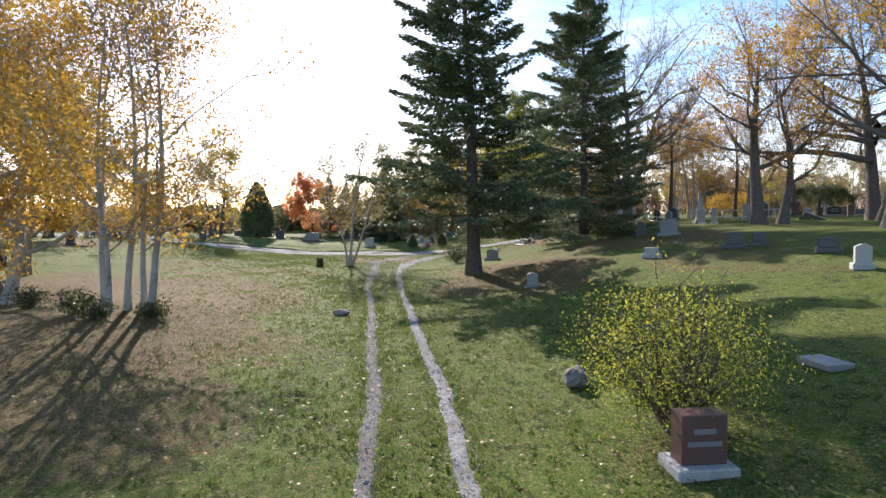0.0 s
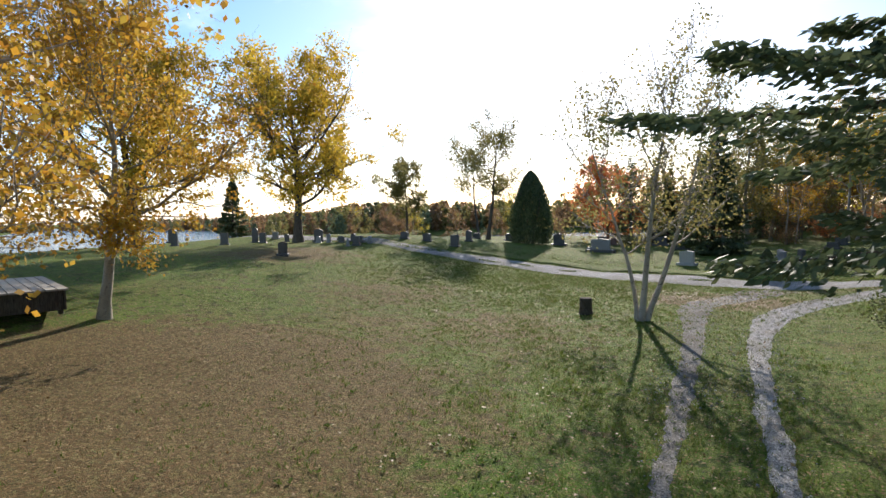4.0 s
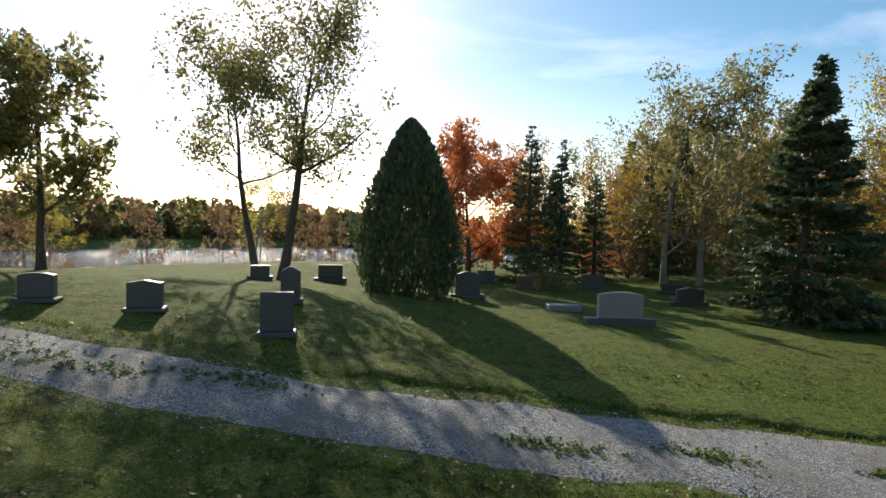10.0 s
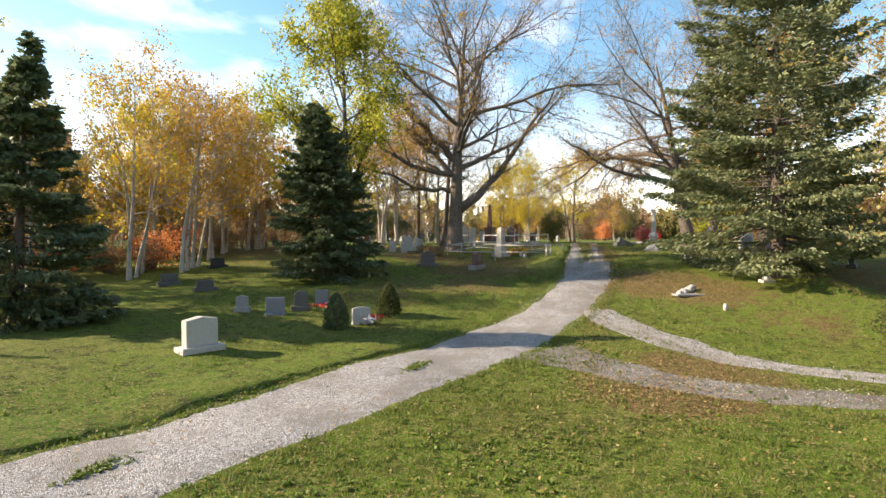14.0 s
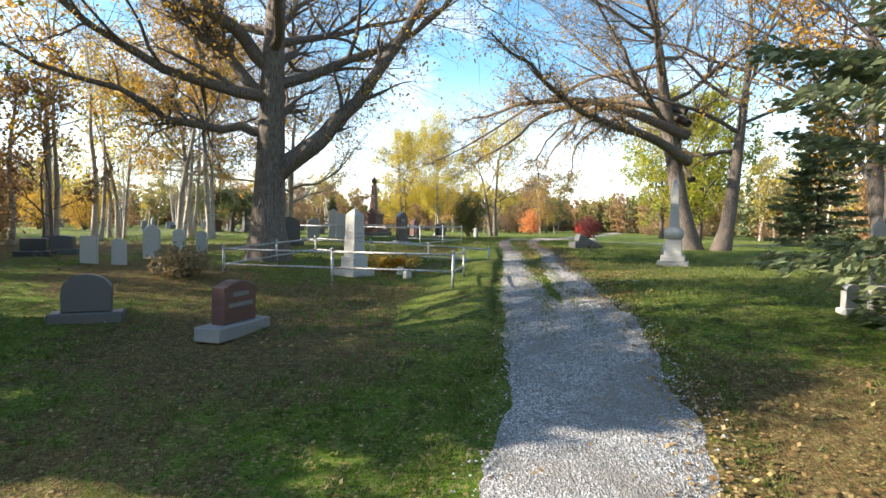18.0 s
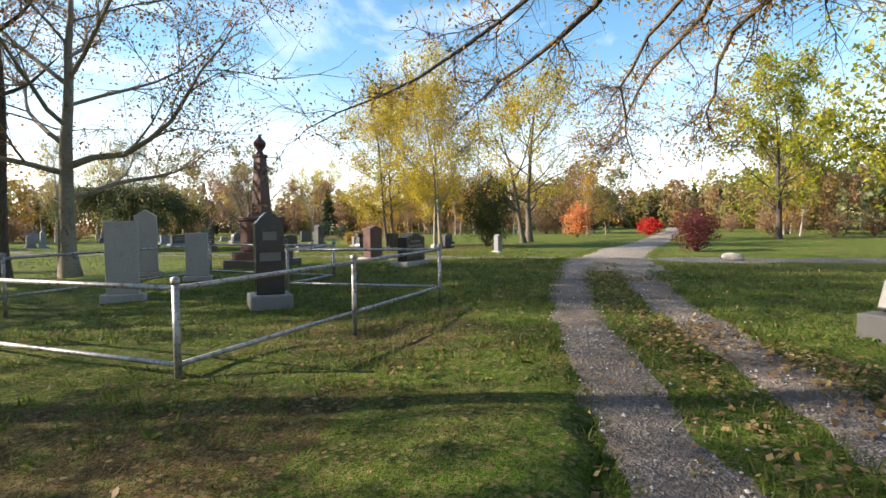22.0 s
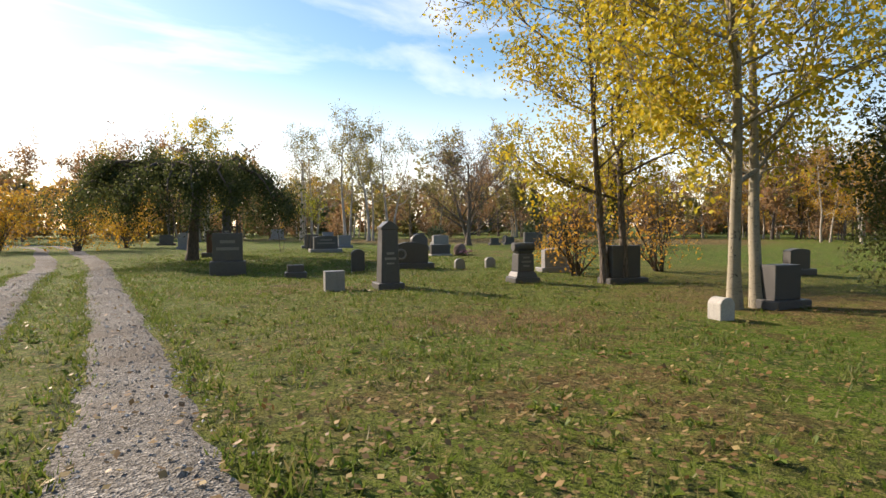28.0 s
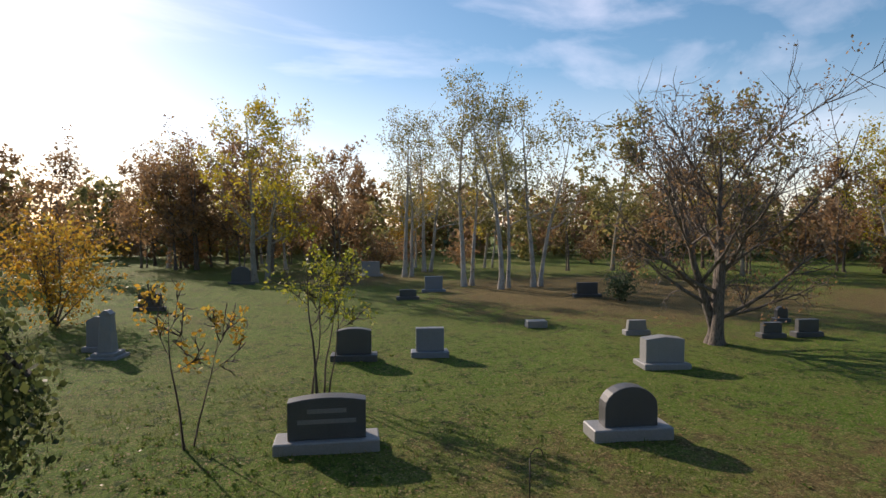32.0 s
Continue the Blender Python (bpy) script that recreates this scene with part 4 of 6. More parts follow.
def pipe_fence(corners, spacing, label, closed=True, high=0.78, drop=0.38, counts=(), tops=()):
    """A low railing of two pipes on posts with ball caps. tops: the height of the upper rail at each corner, where the ground does not set it."""
    x0, y0 = corners[0]
    ob = new("pipe_fence")
    ob.empty_display_size = 0.3
    z0 = gz(x0, y0)
    ob.matrix_basis = pose(x0, y0, z0)
    tagged(ob, label, "fence", "pipe fences")
    n_c = len(corners)
    tops = tops or [gz(x, y) + high for x, y in corners]
    for k in range(n_c if closed else n_c - 1):
        (ax, ay), (bx, by) = corners[k], corners[(k + 1) % n_c]
        ta, tb = tops[k] - z0, tops[(k + 1) % n_c] - z0
        n = counts[k] if counts else max(1, round(math.hypot(bx - ax, by - ay) / spacing))
        at = [(ax + (bx - ax) * i / n - x0, ay + (by - ay) * i / n - y0, ta + (tb - ta) * i / n) for i in range(n + 1)]
        last = not closed and k == n_c - 2
        for px, py, pz in at if last else at[:-1]:
            foot = gz(px + x0, py + y0) - z0 - 0.1
            post = part("post", rod((px, py, foot), (px, py, pz + 0.03), 0.033), PIPE, ob)
            part("ball_cap", lathe([(0.033, pz + 0.03), (0.043, pz + 0.05), (0.04, pz + 0.09), (0.001, pz + 0.11)], 12), PIPE, post, at=Matrix.Translation((px, py, 0)))
        for a, b in zip(at, at[1:]):
            for low in (0, drop):
                part("rail", rod((a[0], a[1], a[2] - low), (b[0], b[1], b[2] - low), 0.026), PIPE, ob)
    return ob


def rock(name, x, y, w, d, h, label, seed, mat=ROCK, category="stone"):
    ob = thing(name, x, y, seed * 37 % 180, label, category)
    part("stone", lump(w, d, h, seed), mat, ob)
    return ob


# ---- around the gravel junction and the lawn
headstone(3.06, 6.75, 0.56, 0.72, "flat", GRANITE_RED, 4, "brown-red granite gravestone on a pale concrete base beside a shrub", 0.3, 0.12, 1.35, CONCRETE, 2)
rock("small_stone", 2.4, 10.3, 0.62, 0.45, 0.42, "rough dark stone with pale lichen in the grass", 2, LICHEN_STONE)
headstone(2.99, 34.4, 0.7, 0.68, "serp", GRANITE_GREY, -22, "grey gravestone in the shade of a tall spruce")
headstone(8.97, 24.45, 0.6, 0.42, "slant", GRANITE_PALE, -22, "low pale gravestone on the bank")
headstone(12.16, 23.71, 0.66, 0.7, "arc", GRANITE_DARK, -22, "dark gravestone on the bank")
headstone(13.06, 23.51, 0.5, 0.55, "flat", GRANITE_DARK, -22, "small dark gravestone on the bank")
headstone(12.37, 31.2, 0.9, 0.9, "serp", GRANITE_GREY, -22, "grey gravestone under bare trees")
headstone(11.96, 34.35, 0.5, 0.8, "round", GRANITE_DARK, -22, "dark round-topped gravestone under bare trees")
headstone(12.98, 19.15, 0.57, 0.5, "flat", GRANITE_DARK, -22, "small dark gravestone on the bank")
headstone(11.78, 15.95, 0.4, 0.7, "gable", GRANITE_PALE, -22, "narrow pale gravestone on the bank")
rock("sunken_stone", -3.3, 18.1, 0.6, 0.46, 0.24, "low dark stone sunk in the lawn beside the track", 9, LICHEN_STONE)
headstone(3.45, 21.95, 0.4, 0.54, "serp", GRANITE_GREY, -12, "small grey gravestone in the spruce's shade", 0.2, 0.08, 1.3)
flat_marker(6.5, 9.6, 0.5, 0.7, GRANITE_GREY, "flat grey grave marker in dark grass", 10)
headstone(-13.3, 58.2, 1.35, 0.98, "arc", GRANITE_GREY, 2, "wide grey granite gravestone with a gently arched top", 0.22, 0.2, 1.55, GRANITE_DARK, 0)
flat_marker(-14.4, 60.6, 1.1, 0.6, GRANITE_GREY, "low sloping grey grave marker in bright grass", 2, 0.22)
headstone(-6.8, 52.9, 0.82, 0.86, "peak", GRANITE_PALE, -18, "pale grey gravestone with a shallow peaked top", 0.26, 0.14, 1.35, GRANITE_PALE, 0)
headstone(-26.3, 52.2, 0.58, 0.52, "arc", GRANITE_DARK, 12, "dark gravestone with a sunlit top edge", 0.22, 0.06, 1.2)
headstone(-24.5, 52.5, 0.61, 0.58, "peak", GRANITE_DARK, 12, "dark gravestone with a sunlit top edge", 0.22, 0.06, 1.2)
headstone(-21.9, 52.05, 0.58, 0.8, "flat", GRANITE_DARK, 8, "dark upright gravestone beside the gravel road", 0.24, 0.08, 1.2)
headstone(-22.3, 54.9, 0.44, 0.84, "serp", GRANITE_DARK, 8, "tall dark gravestone beside the road", 0.22, 0.1, 1.3)
headstone(-22.75, 63.6, 0.92, 0.66, "flat", GRANITE_DARK, 8, "low dark gravestone in the lawn")
headstone(-17.6, 61.6, 0.88, 0.92, "serp", GRANITE_DARK, 4, "dark gravestone with a curved top on a base", 0.22, 0.12, 1.4)
headstone(-16.1, 69, 0.85, 0.64, "flat", GRANITE_DARK, 4, "dark gravestone near the maple")
headstone(-11, 68.5, 1.1, 0.76, "arc", GRANITE_DARK, 0, "wide dark gravestone in the lawn")
headstone(-8.6, 63.6, 1.08, 0.72, "serp", GRANITE_DARK, 0, "wide dark gravestone near the woods")
headstone(-14.6, 66.7, 0.7, 0.62, "flat", GRANITE_RED, 0, "brown gravestone near the woods")
headstone(-7.6, 67.4, 1.0, 0.5, "flat", GRANITE_DARK, 0, "low dark gravestone near the woods")
headstone(-24.6, 60.6, 0.6, 0.5, "flat", GRANITE_DARK, 8, "dark low gravestone behind the road")
headstone(-27.8, 48.7, 0.56, 0.46, "flat", GRANITE_DARK, 15, "small dark gravestone under oaks")
headstone(-27, 48.9, 0.22, 0.5, "peak", GRANITE_GREY, 15, "narrow grey gravestone under oaks")
obelisk(-27.3, 46.9, 0.6, 0.18, GRANITE_GREY, "small grey pillar marker under oaks", 15, 1)
headstone(-30.4, 49.7, 0.32, 0.32, "flat", GRANITE_DARK, 15, "tiny dark marker under oaks")
for gx, gy, gw, gh, st, gt in ((-30.7, 47.7, 0.34, 0.5, "round", 15), (-29.9, 47.9, 0.3, 0.62, "peak", 18), (-29.1, 48.35, 0.42, 0.44, "arc", 12), (-28.5, 48.9, 0.36, 0.58, "serp", 15), (-36.0, 47.3, 0.5, 0.8, "arc", 20), (-34.9, 48.7, 0.36, 0.6, "round", 10), (-37.4, 47.8, 0.5, 1.15, "gable", 20), (-38.0, 45.4, 0.6, 0.9, "flat", 24), (-41.4, 43.6, 0.55, 1.2, "peak", 24)):
    headstone(gx, gy, gw, gh, st, GRANITE_DARK if gw > 0.35 else GRANITE_GREY, gt, "weathered gravestone in the deep shade of oaks", 0.13, 0.08, 1.3)
headstone(-44.7, 42.3, 0.5, 1.35, "peak", GRANITE_GREY, 30, "tall grey gravestone on the knoll by the lake")
headstone(-46.5, 46.9, 0.7, 1.2, "round", GRANITE_DARK, 30, "dark gravestone on the knoll by the lake")
headstone(-26, 39.8, 0.5, 0.82, "serp", GRANITE_BLACK, 30, "dark gravestone in the oaks' shade")
headstone(-31.8, 48.9, 0.66, 0.95, "gable", GRANITE_DARK, 20, "dark gravestone beside an oak trunk")
headstone(-26.9, 47.3, 0.42, 0.6, "flat", GRANITE_DARK, 20, "dark grey gravestone on the sunny crest")
headstone(-37.6, 50.1, 0.5, 0.55, "flat", GRANITE_GREY, 20, "small grey gravestone by the lake")
headstone(1.3, 62.5, 0.7, 0.5, "flat", GRANITE_DARK, -30, "dark gravestone among birches")
headstone(0.7, 59.9, 0.68, 0.46, "slant", GRANITE_DARK, -30, "low dark gravestone among birches")
headstone(5.45, 63.61, 0.7, 0.5, "flat", GRANITE_BLACK, -30, "dark gravestone among birches")
headstone(-2.1, 55.6, 0.4, 0.55, "serp", GRANITE_GREY, -60, "small grey gravestone in shade")
headstone(-2, 54.3, 0.62, 0.58, "flat", GRANITE_BLUE, -60, "blue-grey framed gravestone in shade", 0.12, 0.05, 1.1, None, 3)
headstone(-1.1, 53.9, 0.46, 0.68, "round", GRANITE_DARK, -60, "dark round-topped gravestone in shade")
headstone(0.2, 53.9, 0.46, 0.5, "flat", GRANITE_BLUE, -60, "small blue-grey gravestone with a pale edge in shade", 0.12, 0.05, 1.1, None, 2)
headstone(-1.5, 51.3, 0.62, 0.56, "arc", GRANITE_PALE, -40, "white scalloped gravestone with red flowers before it", 0.12, 0.05, 1.1)
headstone(9.19, 53.39, 0.72, 0.78, "round", GRANITE_DARK, -55, "dark round-topped gravestone on a plinth in shade", 0.24, 0.16, 1.5)
headstone(9.4, 50.8, 0.8, 0.86, "serp", GRANITE_RED, -4, "brown-red granite gravestone on a grey base by the road", 0.24, 0.2, 1.65, GRANITE_GREY, 2)

# ---- graves beneath the grey-green spruce
obelisk(13.45, 40.0, 1.6, 0.28, GRANITE_PALE, "pale weathered marble pillar under spruce boughs", -15, 1)
for sx, sy, sw, sh, st in ((12.1, 41.0, 0.28, 0.5, "round"), (11.7, 40.8, 0.24, 0.56, "flat"), (15.1, 38.1, 0.55, 1.0, "serp"), (17.3, 38.0, 0.42, 1.05, "round"), (17.9, 37.6, 0.4, 1.0, "round")):
    headstone(sx, sy, sw, sh, st, GRANITE_PALE if sw < 0.5 else GRANITE_GREY, -70, "weathered upright gravestone in the shade of a spruce", 0.12, 0.1, 1.3)

# ---- the old plots along the gravel road
for sx, sy, sw, sh, st in ((13.3, 57.4, 0.42, 0.72, "flat"), (13.63, 56.81, 0.36, 0.7, "round"), (15.18, 57.14, 0.46, 0.98, "gable"), (16.3, 57.12, 0.36, 0.9, "round"), (17.97, 57.55, 0.36, 0.85, "round")):
    headstone(sx, sy, sw, sh, st, GRANITE_PALE, -72, "thin old marble gravestone, weathered pale grey", 0.09, 0.0)
headstone(13.94, 59.79, 0.62, 0.5, "flat", GRANITE_BLACK, -60, "dark gravestone behind the marble slabs", 0.3)
headstone(15.18, 60.32, 0.8, 0.55, "arc", GRANITE_DARK, -60, "dark gravestone behind the marble slabs", 0.3)
obelisk(15.97, 51.37, 1.85, 0.42, GRANITE_PALE, "pale marble pillar with a gabled cap inside a pipe railing", -25, 2, "point", foot=1.9, taper=0.84, inset=0.65, rise=(0.1, 0.19))
white_monument(19.2, 42.65)
rock("small_stone", 22.51, 42.36, 0.5, 0.3, 0.55, "rough upright field stone in the grass", 5)
headstone(21.33, 56.72, 0.7, 1.0, "serp", GRANITE_DARK, -60, "dark gravestone behind the big maple")
headstone(23.1, 57.1, 0.9, 1.2, "round", GRANITE_DARK, -60, "broad dark weathered gravestone with a rounded top")
headstone(27.67, 58.2, 0.6, 1.3, "round", GRANITE_GREY, -60, "grey weathered gravestone with a rounded top inside the railing", 0.14, 0.08, 1.2)
headstone(33.01, 59.47, 0.5, 1.65, "peak", GRANITE_PALE, -60, "tall white weathered marble gravestone", 0.14, 0.1, 1.3)
headstone(32.72, 57.74, 0.5, 1.12, "flat", GRANITE_PALE, -60, "pale weathered marble gravestone slab", 0.14, 0.1, 1.3)
headstone(30.7, 54.5, 0.5, 1.78, "serp", GRANITE_BLACK, -50, "tall dark granite gravestone with polished face and rough base", 0.42, 0.25, 1.5, GRANITE_GREY, 2)
headstone(30.8, 58.0, 0.62, 1.66, "flat", GRANITE_PALE, -60, "pale concrete-grey old gravestone slab", 0.14)
urn_monument(35.5, 57.8)
headstone(40.4, 56.5, 0.56, 1.28, "peak", GRANITE_RED, -25, "pinkish brown gravestone with a pointed top", 0.4, 0.14, 1.4, GRANITE_PALE)
headstone(36.85, 53.8, 1.14, 0.9, "serp", GRANITE_BLACK, -8, "black polished gravestone on a pale concrete base beside the road", 0.3, 0.12, 1.35, CONCRETE, 3)
headstone(49.5, 53.6, 0.3, 0.92, "peak", GRANITE_GREY, -30, "narrow grey gravestone on a pale base beside the dark shrub", 0.28, 0.1, 1.5, CONCRETE, 2)
headstone(42.3, 38.4, 0.36, 1.2, "flat", GRANITE_GREY, -60, "grey gravestone across the road")
rock("white_rock", 42.95, 44.21, 0.7, 0.35, 0.36, "tilted white broken stone by the road", 7)
ob = thing("fallen_monument", 28.75, 45.3, -52, "dark fallen stone pillar leaning on its base", "monument")
part("base", block(0.7, 0.5, 0.32, -0.03, 0.02), GRANITE_DARK, ob)
part("pillar", block(0.36, 0.36, 1.5, 0, 0.02, (0.9, 0.9)), GRANITE_DARK, ob, at=Matrix.Translation((-0.05, 0, 0.5)) @ Matrix.Rotation(radians(112), 4, "Y"))

# ---- the plots beside the loop road
headstone(50.3, 71.4, 0.86, 1.26, "flat", GRANITE_DARK, -22, "large dark gravestone standing on a tall rough base", 0.3, 0.42, 1.2, GRANITE_DARK, 2)
obelisk(52.64, 77.53, 2.15, 0.42, GRANITE_DARK, "dark stone pillar monument under a weeping elm", -20, 2, "gable")
headstone(53.64, 81.35, 0.9, 1.25, "flat", GRANITE_RED, -22, "brown granite gravestone on a broad base", 0.3, 0.22, 1.5, GRANITE_DARK)
headstone(55.32, 91.56, 0.6, 1.05, "gable", GRANITE_GREY, -22, "grey gravestone far off by the woods")
headstone(51.31, 69.06, 0.45, 0.36, "flat", GRANITE_DARK, -22, "tiny dark marker in the grass")
headstone(50.15, 65.05, 0.42, 0.46, "flat", GRANITE_GREY, -22, "small square grey marker in grass", 0.3, 0.0)
obelisk(51.12, 64.4, 1.5, 0.42, GRANITE_DARK, "grey granite pillar with a gabled top on a square base", -20, 1, "gable", foot=1.4, taper=0.84)
ob = headstone(55.31, 68.85, 1.13, 0.88, "gable", GRANITE_DARK, -24, "wide dark gravestone with a round wreath on its face", 0.28, 0.2, 1.3, GRANITE_DARK)
wreath = bmesh.new()
for k in range(20):
    a, b = (2 * math.pi * j / 20 for j in (k, k + 1))
    one = rod((0.15 * math.cos(a), 0, 0.15 * math.sin(a)), (0.15 * math.cos(b), 0, 0.15 * math.sin(b)), 0.035, 8)
    bit = bpy.data.meshes.new("wreath")
    one.to_mesh(bit)
    one.free()
    wreath.from_mesh(bit)
    bpy.data.meshes.remove(bit)
part("wreath", wreath, GRANITE_GREY, ob, "round grey wreath", Matrix.Translation((-0.36, -0.16, 0.52)))
headstone(53.85, 69.75, 0.42, 0.74, "round", GRANITE_DARK, -22, "small dark round-topped gravestone", 0.18, 0.0)
headstone(56.63, 67.92, 0.34, 0.38, "round", GRANITE_GREY, -22, "small grey round-topped marker stone", 0.14, 0.0)
headstone(57.65, 67.51, 0.34, 0.38, "round", GRANITE_GREY, -22, "small grey round-topped marker stone", 0.14, 0.0)
scroll_monument(54.25, 63.2)
headstone(58.02, 65.09, 0.85, 0.75, "arc", GRANITE_GREY, -22, "grey gravestone with dark flowers before it", 0.24)
headstone(56.65, 61.95, 0.85, 0.95, "flat", GRANITE_DARK, -22, "dark gravestone beside poplar trunks", 0.3, 0.14, 1.35)
headstone(61.56, 59.51, 0.75, 0.72, "arc", GRANITE_DARK, -22, "dark gravestone in the poplars' shade", 0.26)
headstone(54.35, 57.63, 0.58, 0.72, "flat", GRANITE_DARK, -22, "dark grey gravestone behind birch trunks", 0.3, 0.14, 1.35)
headstone(52.6, 57.89, 0.29, 0.37, "round", GRANITE_PALE, -20, "small upright block of white marble marking a grave", 0.26, 0.0)
headstone(59.34, 81.19, 1.28, 0.9, "arc", GRANITE_DARK, -18, "wide dark gravestone with two sunlit panels on a pale base", 0.3, 0.2, 1.35, GRANITE_GREY, 2)
headstone(64.19, 79.23, 0.96, 0.9, "round", GRANITE_DARK, -20, "dark gravestone with an arched top on a pale base", 0.3, 0.2, 1.5, GRANITE_GREY)
headstone(61.85, 74.8, 0.95, 0.52, "flat", GRANITE_DARK, -22, "low dark gravestone beside a brown boulder", 0.3, 0.07, 1.12, CONCRETE)
rock("boulder", 62.75, 74.35, 0.62, 0.5, 0.62, "rounded brown boulder with a pale top", 14, BROWN_ROCK)
headstone(61.75, 87.05, 0.95, 0.88, "arc", GRANITE_DARK, -22, "dark arched gravestone behind saplings", 0.28)
headstone(63.85, 86.55, 0.8, 0.82, "flat", GRANITE_BLUE, -22, "blue-grey polished gravestone on the lawn", 0.28)
headstone(68.78, 82.59, 1.05, 0.82, "peak", GRANITE_GREY, -22, "grey gravestone with a pale sunlit side", 0.4, 0.14, 1.2)
headstone(70.92, 100.65, 1.0, 0.9, "flat", GRANITE_BLUE, -22, "blue-grey gravestone by the birches")
headstone(68.17, 97.99, 0.85, 0.52, "arc", GRANITE_DARK, -22, "low dark gravestone by the birches")
obelisk(55.61, 90.7, 1.42, 0.4, GRANITE_GREY, "grey pillar gravestone on a dark plinth", -22, 2, "gable")
headstone(56.68, 99.73, 0.95, 0.78, "arc", GRANITE_DARK, -22, "dark gravestone near the woods")
headstone(61.89, 110.24, 1.2, 1.15, "round", GRANITE_DARK, -22, "dark gravestone at the wood's edge")
headstone(71.04, 111.27, 1.3, 1.1, "flat", GRANITE_GREY, -22, "grey gravestone at the wood's edge")
headstone(77.09, 94.95, 1.1, 0.76, "flat", GRANITE_DARK, -22, "dark gravestone beside a round shrub")
headstone(71.6, 86.22, 0.65, 0.5, "slant", GRANITE_GREY, -22, "low grey gravestone in short grass")
headstone(75.46, 83.92, 0.66, 0.52, "flat", GRANITE_DARK, -22, "low dark gravestone in the lawn")
headstone(76.55, 83.37, 0.74, 0.58, "flat", GRANITE_DARK, -22, "low dark gravestone in the lawn")
headstone(78.34, 85.39, 0.44, 0.6, "round", GRANITE_DARK, -22, "small dark gravestone in short grass")
flat_marker(69.55, 89.19, 0.75, 0.5, GRANITE_GREY, "low grey marker in the grass", -22, 0.26)
headstone(72.03, 75.7, 0.95, 0.95, "arc", GRANITE_DARK, -22, "dark gravestone near a round shrub")
headstone(70.4, 76.06, 1.2, 1.05, "flat", GRANITE_DARK, -22, "wide dark gravestone near a round shrub")

# ---- railings
pipe_fence([(16.12, 48.35), (14.0, 48.2), (14.2, 54.2), (19.6, 54.24), (19.65, 48.2)], 2.6, "low galvanised pipe railing round an old family plot", closed=False, counts=(1, 2, 2, 3), tops=(2.87, 2.9, 2.87, 3.05, 2.82))
pipe_fence([(25.5, 52.08), (31.35, 51.36), (31.6, 54.65), (33.1, 54.37), (33.9, 58.3), (26.4, 58.9)], 2.6, "low galvanised pipe railing with a stepped corner round a second plot", drop=0.68, counts=(2, 1, 1, 1, 3, 2), tops=(3.46, 3.53, 3.52, 3.55, 3.55, 3.47))
ob = thing("fallen_rail", 19.72, 49.1, 0, "rusty pipe fallen from the railing into the grass", "pipe")
part("pipe", rod((0.02, 0.8, 0.22), (-0.06, -0.85, -0.02), 0.02), PIPE, ob)

# ---------------------------------------------------------------- trees that stand alone
spruce("spruce", 1.42, 26.5, 16.5, 9.6, "tall dark spruce with open layered boughs at the lawn's edge", 11, density=2.2, clear=0.13, open_=0.08, r=0.36, power=0.62, droop=0.2, whorl=1.0, size=0.19, ragged=0.12)
spruce("spruce", 9.3, 37.6, 16.0, 9.7, "tall dense grey-green spruce beside the gravel road", 12, needle=NEEDLE_BLUE, density=2.2, clear=0.05, r=0.3, power=0.5, droop=0.3, whorl=0.8, size=0.18, ragged=0.1)
spruce("spruce", -6.25, 60.7, 9.1, 5.6, "pointed dark spruce standing in the lawn", 13, density=1.2, power=1.0)
spruce("spruce", 5.1, 56.9, 8.0, 5.9, "broad dark spruce shading gravestones", 14, density=1.3, power=0.75)
for sx, sy, sh, sw, k in ((-13.8, 70.2, 8.0, 3.2, 15), (-12.0, 71.0, 7.4, 3.0, 16), (-9.6, 73.0, 6.0, 2.8, 17), (-5.6, 75.5, 7.0, 3.0, 18), (-3.5, 77, 6.6, 2.8, 19)):
    spruce("fir", sx, sy, sh, sw, "slim dark fir at the edge of the woods", k, density=0.7, whorl=1.7, open_=0.15, size=0.2, ragged=0.15, group="firs by the woods")
spruce("spruce", 46.75, 28.47, 11, 6.5, "blue-green spruce beyond the maple", 20, needle=NEEDLE_BLUE)
spruce("spruce", -52, 57.5, 7.6, 3.9, "small dark spruce by the lake", 21)
tree("birch", -8.6, 16.2, 11.5, 0.11, "clump of slender pale birches with thin yellow leaves", BARK_BIRCH, LEAF_GOLD, 31, 0.26, 0.18, 22, 5, 5, 24000, 0.1,
     ((0.2, 0.0, 0.17, 0.0), (-0.05, 0.15, 0.06, 0.02), (-0.5, 0.1, -0.02, 0.04), (-0.85, -0.2, 0.03, 0.0), (-1.3, 0.3, -0.1, 0.08)), 1.0, category="tree", full=0.85)
tree("birch", -15.7, 19.3, 12.5, 0.26, "old grey birches with golden leaves", BARK_BIRCH, LEAF_GOLD, 32, 0.36, 0.12, 18, 6, 5, 34000, 0.12,
     ((0, 0, -0.05, 0), (0.7, 0.2, 0.1, 0.1), (-0.8, 0.5, -0.15, 0)), 1.0, full=0.85)
tree("birch", -5.95, 36.1, 9.4, 0.12, "leaning white birch stems with grey-green leaves beside the track", BARK_BIRCH, LEAF_OLIVE, 33, 0.2, 0.3, 16, 5, 4, 7000, 0.11,
     ((0, 0, 0.1, 0), (-0.12, 0.05, -0.03, 0.05), (0.1, 0.1, 0.24, 0.1)), 1.1, full=0.8)
bush("cedar", -19.7, 60.9, 3.45, 5.9, "dense dark cedar clipped to a rounded cone", NEEDLE, 34, 22000, 0.18, 5, cone=True, category="tree")
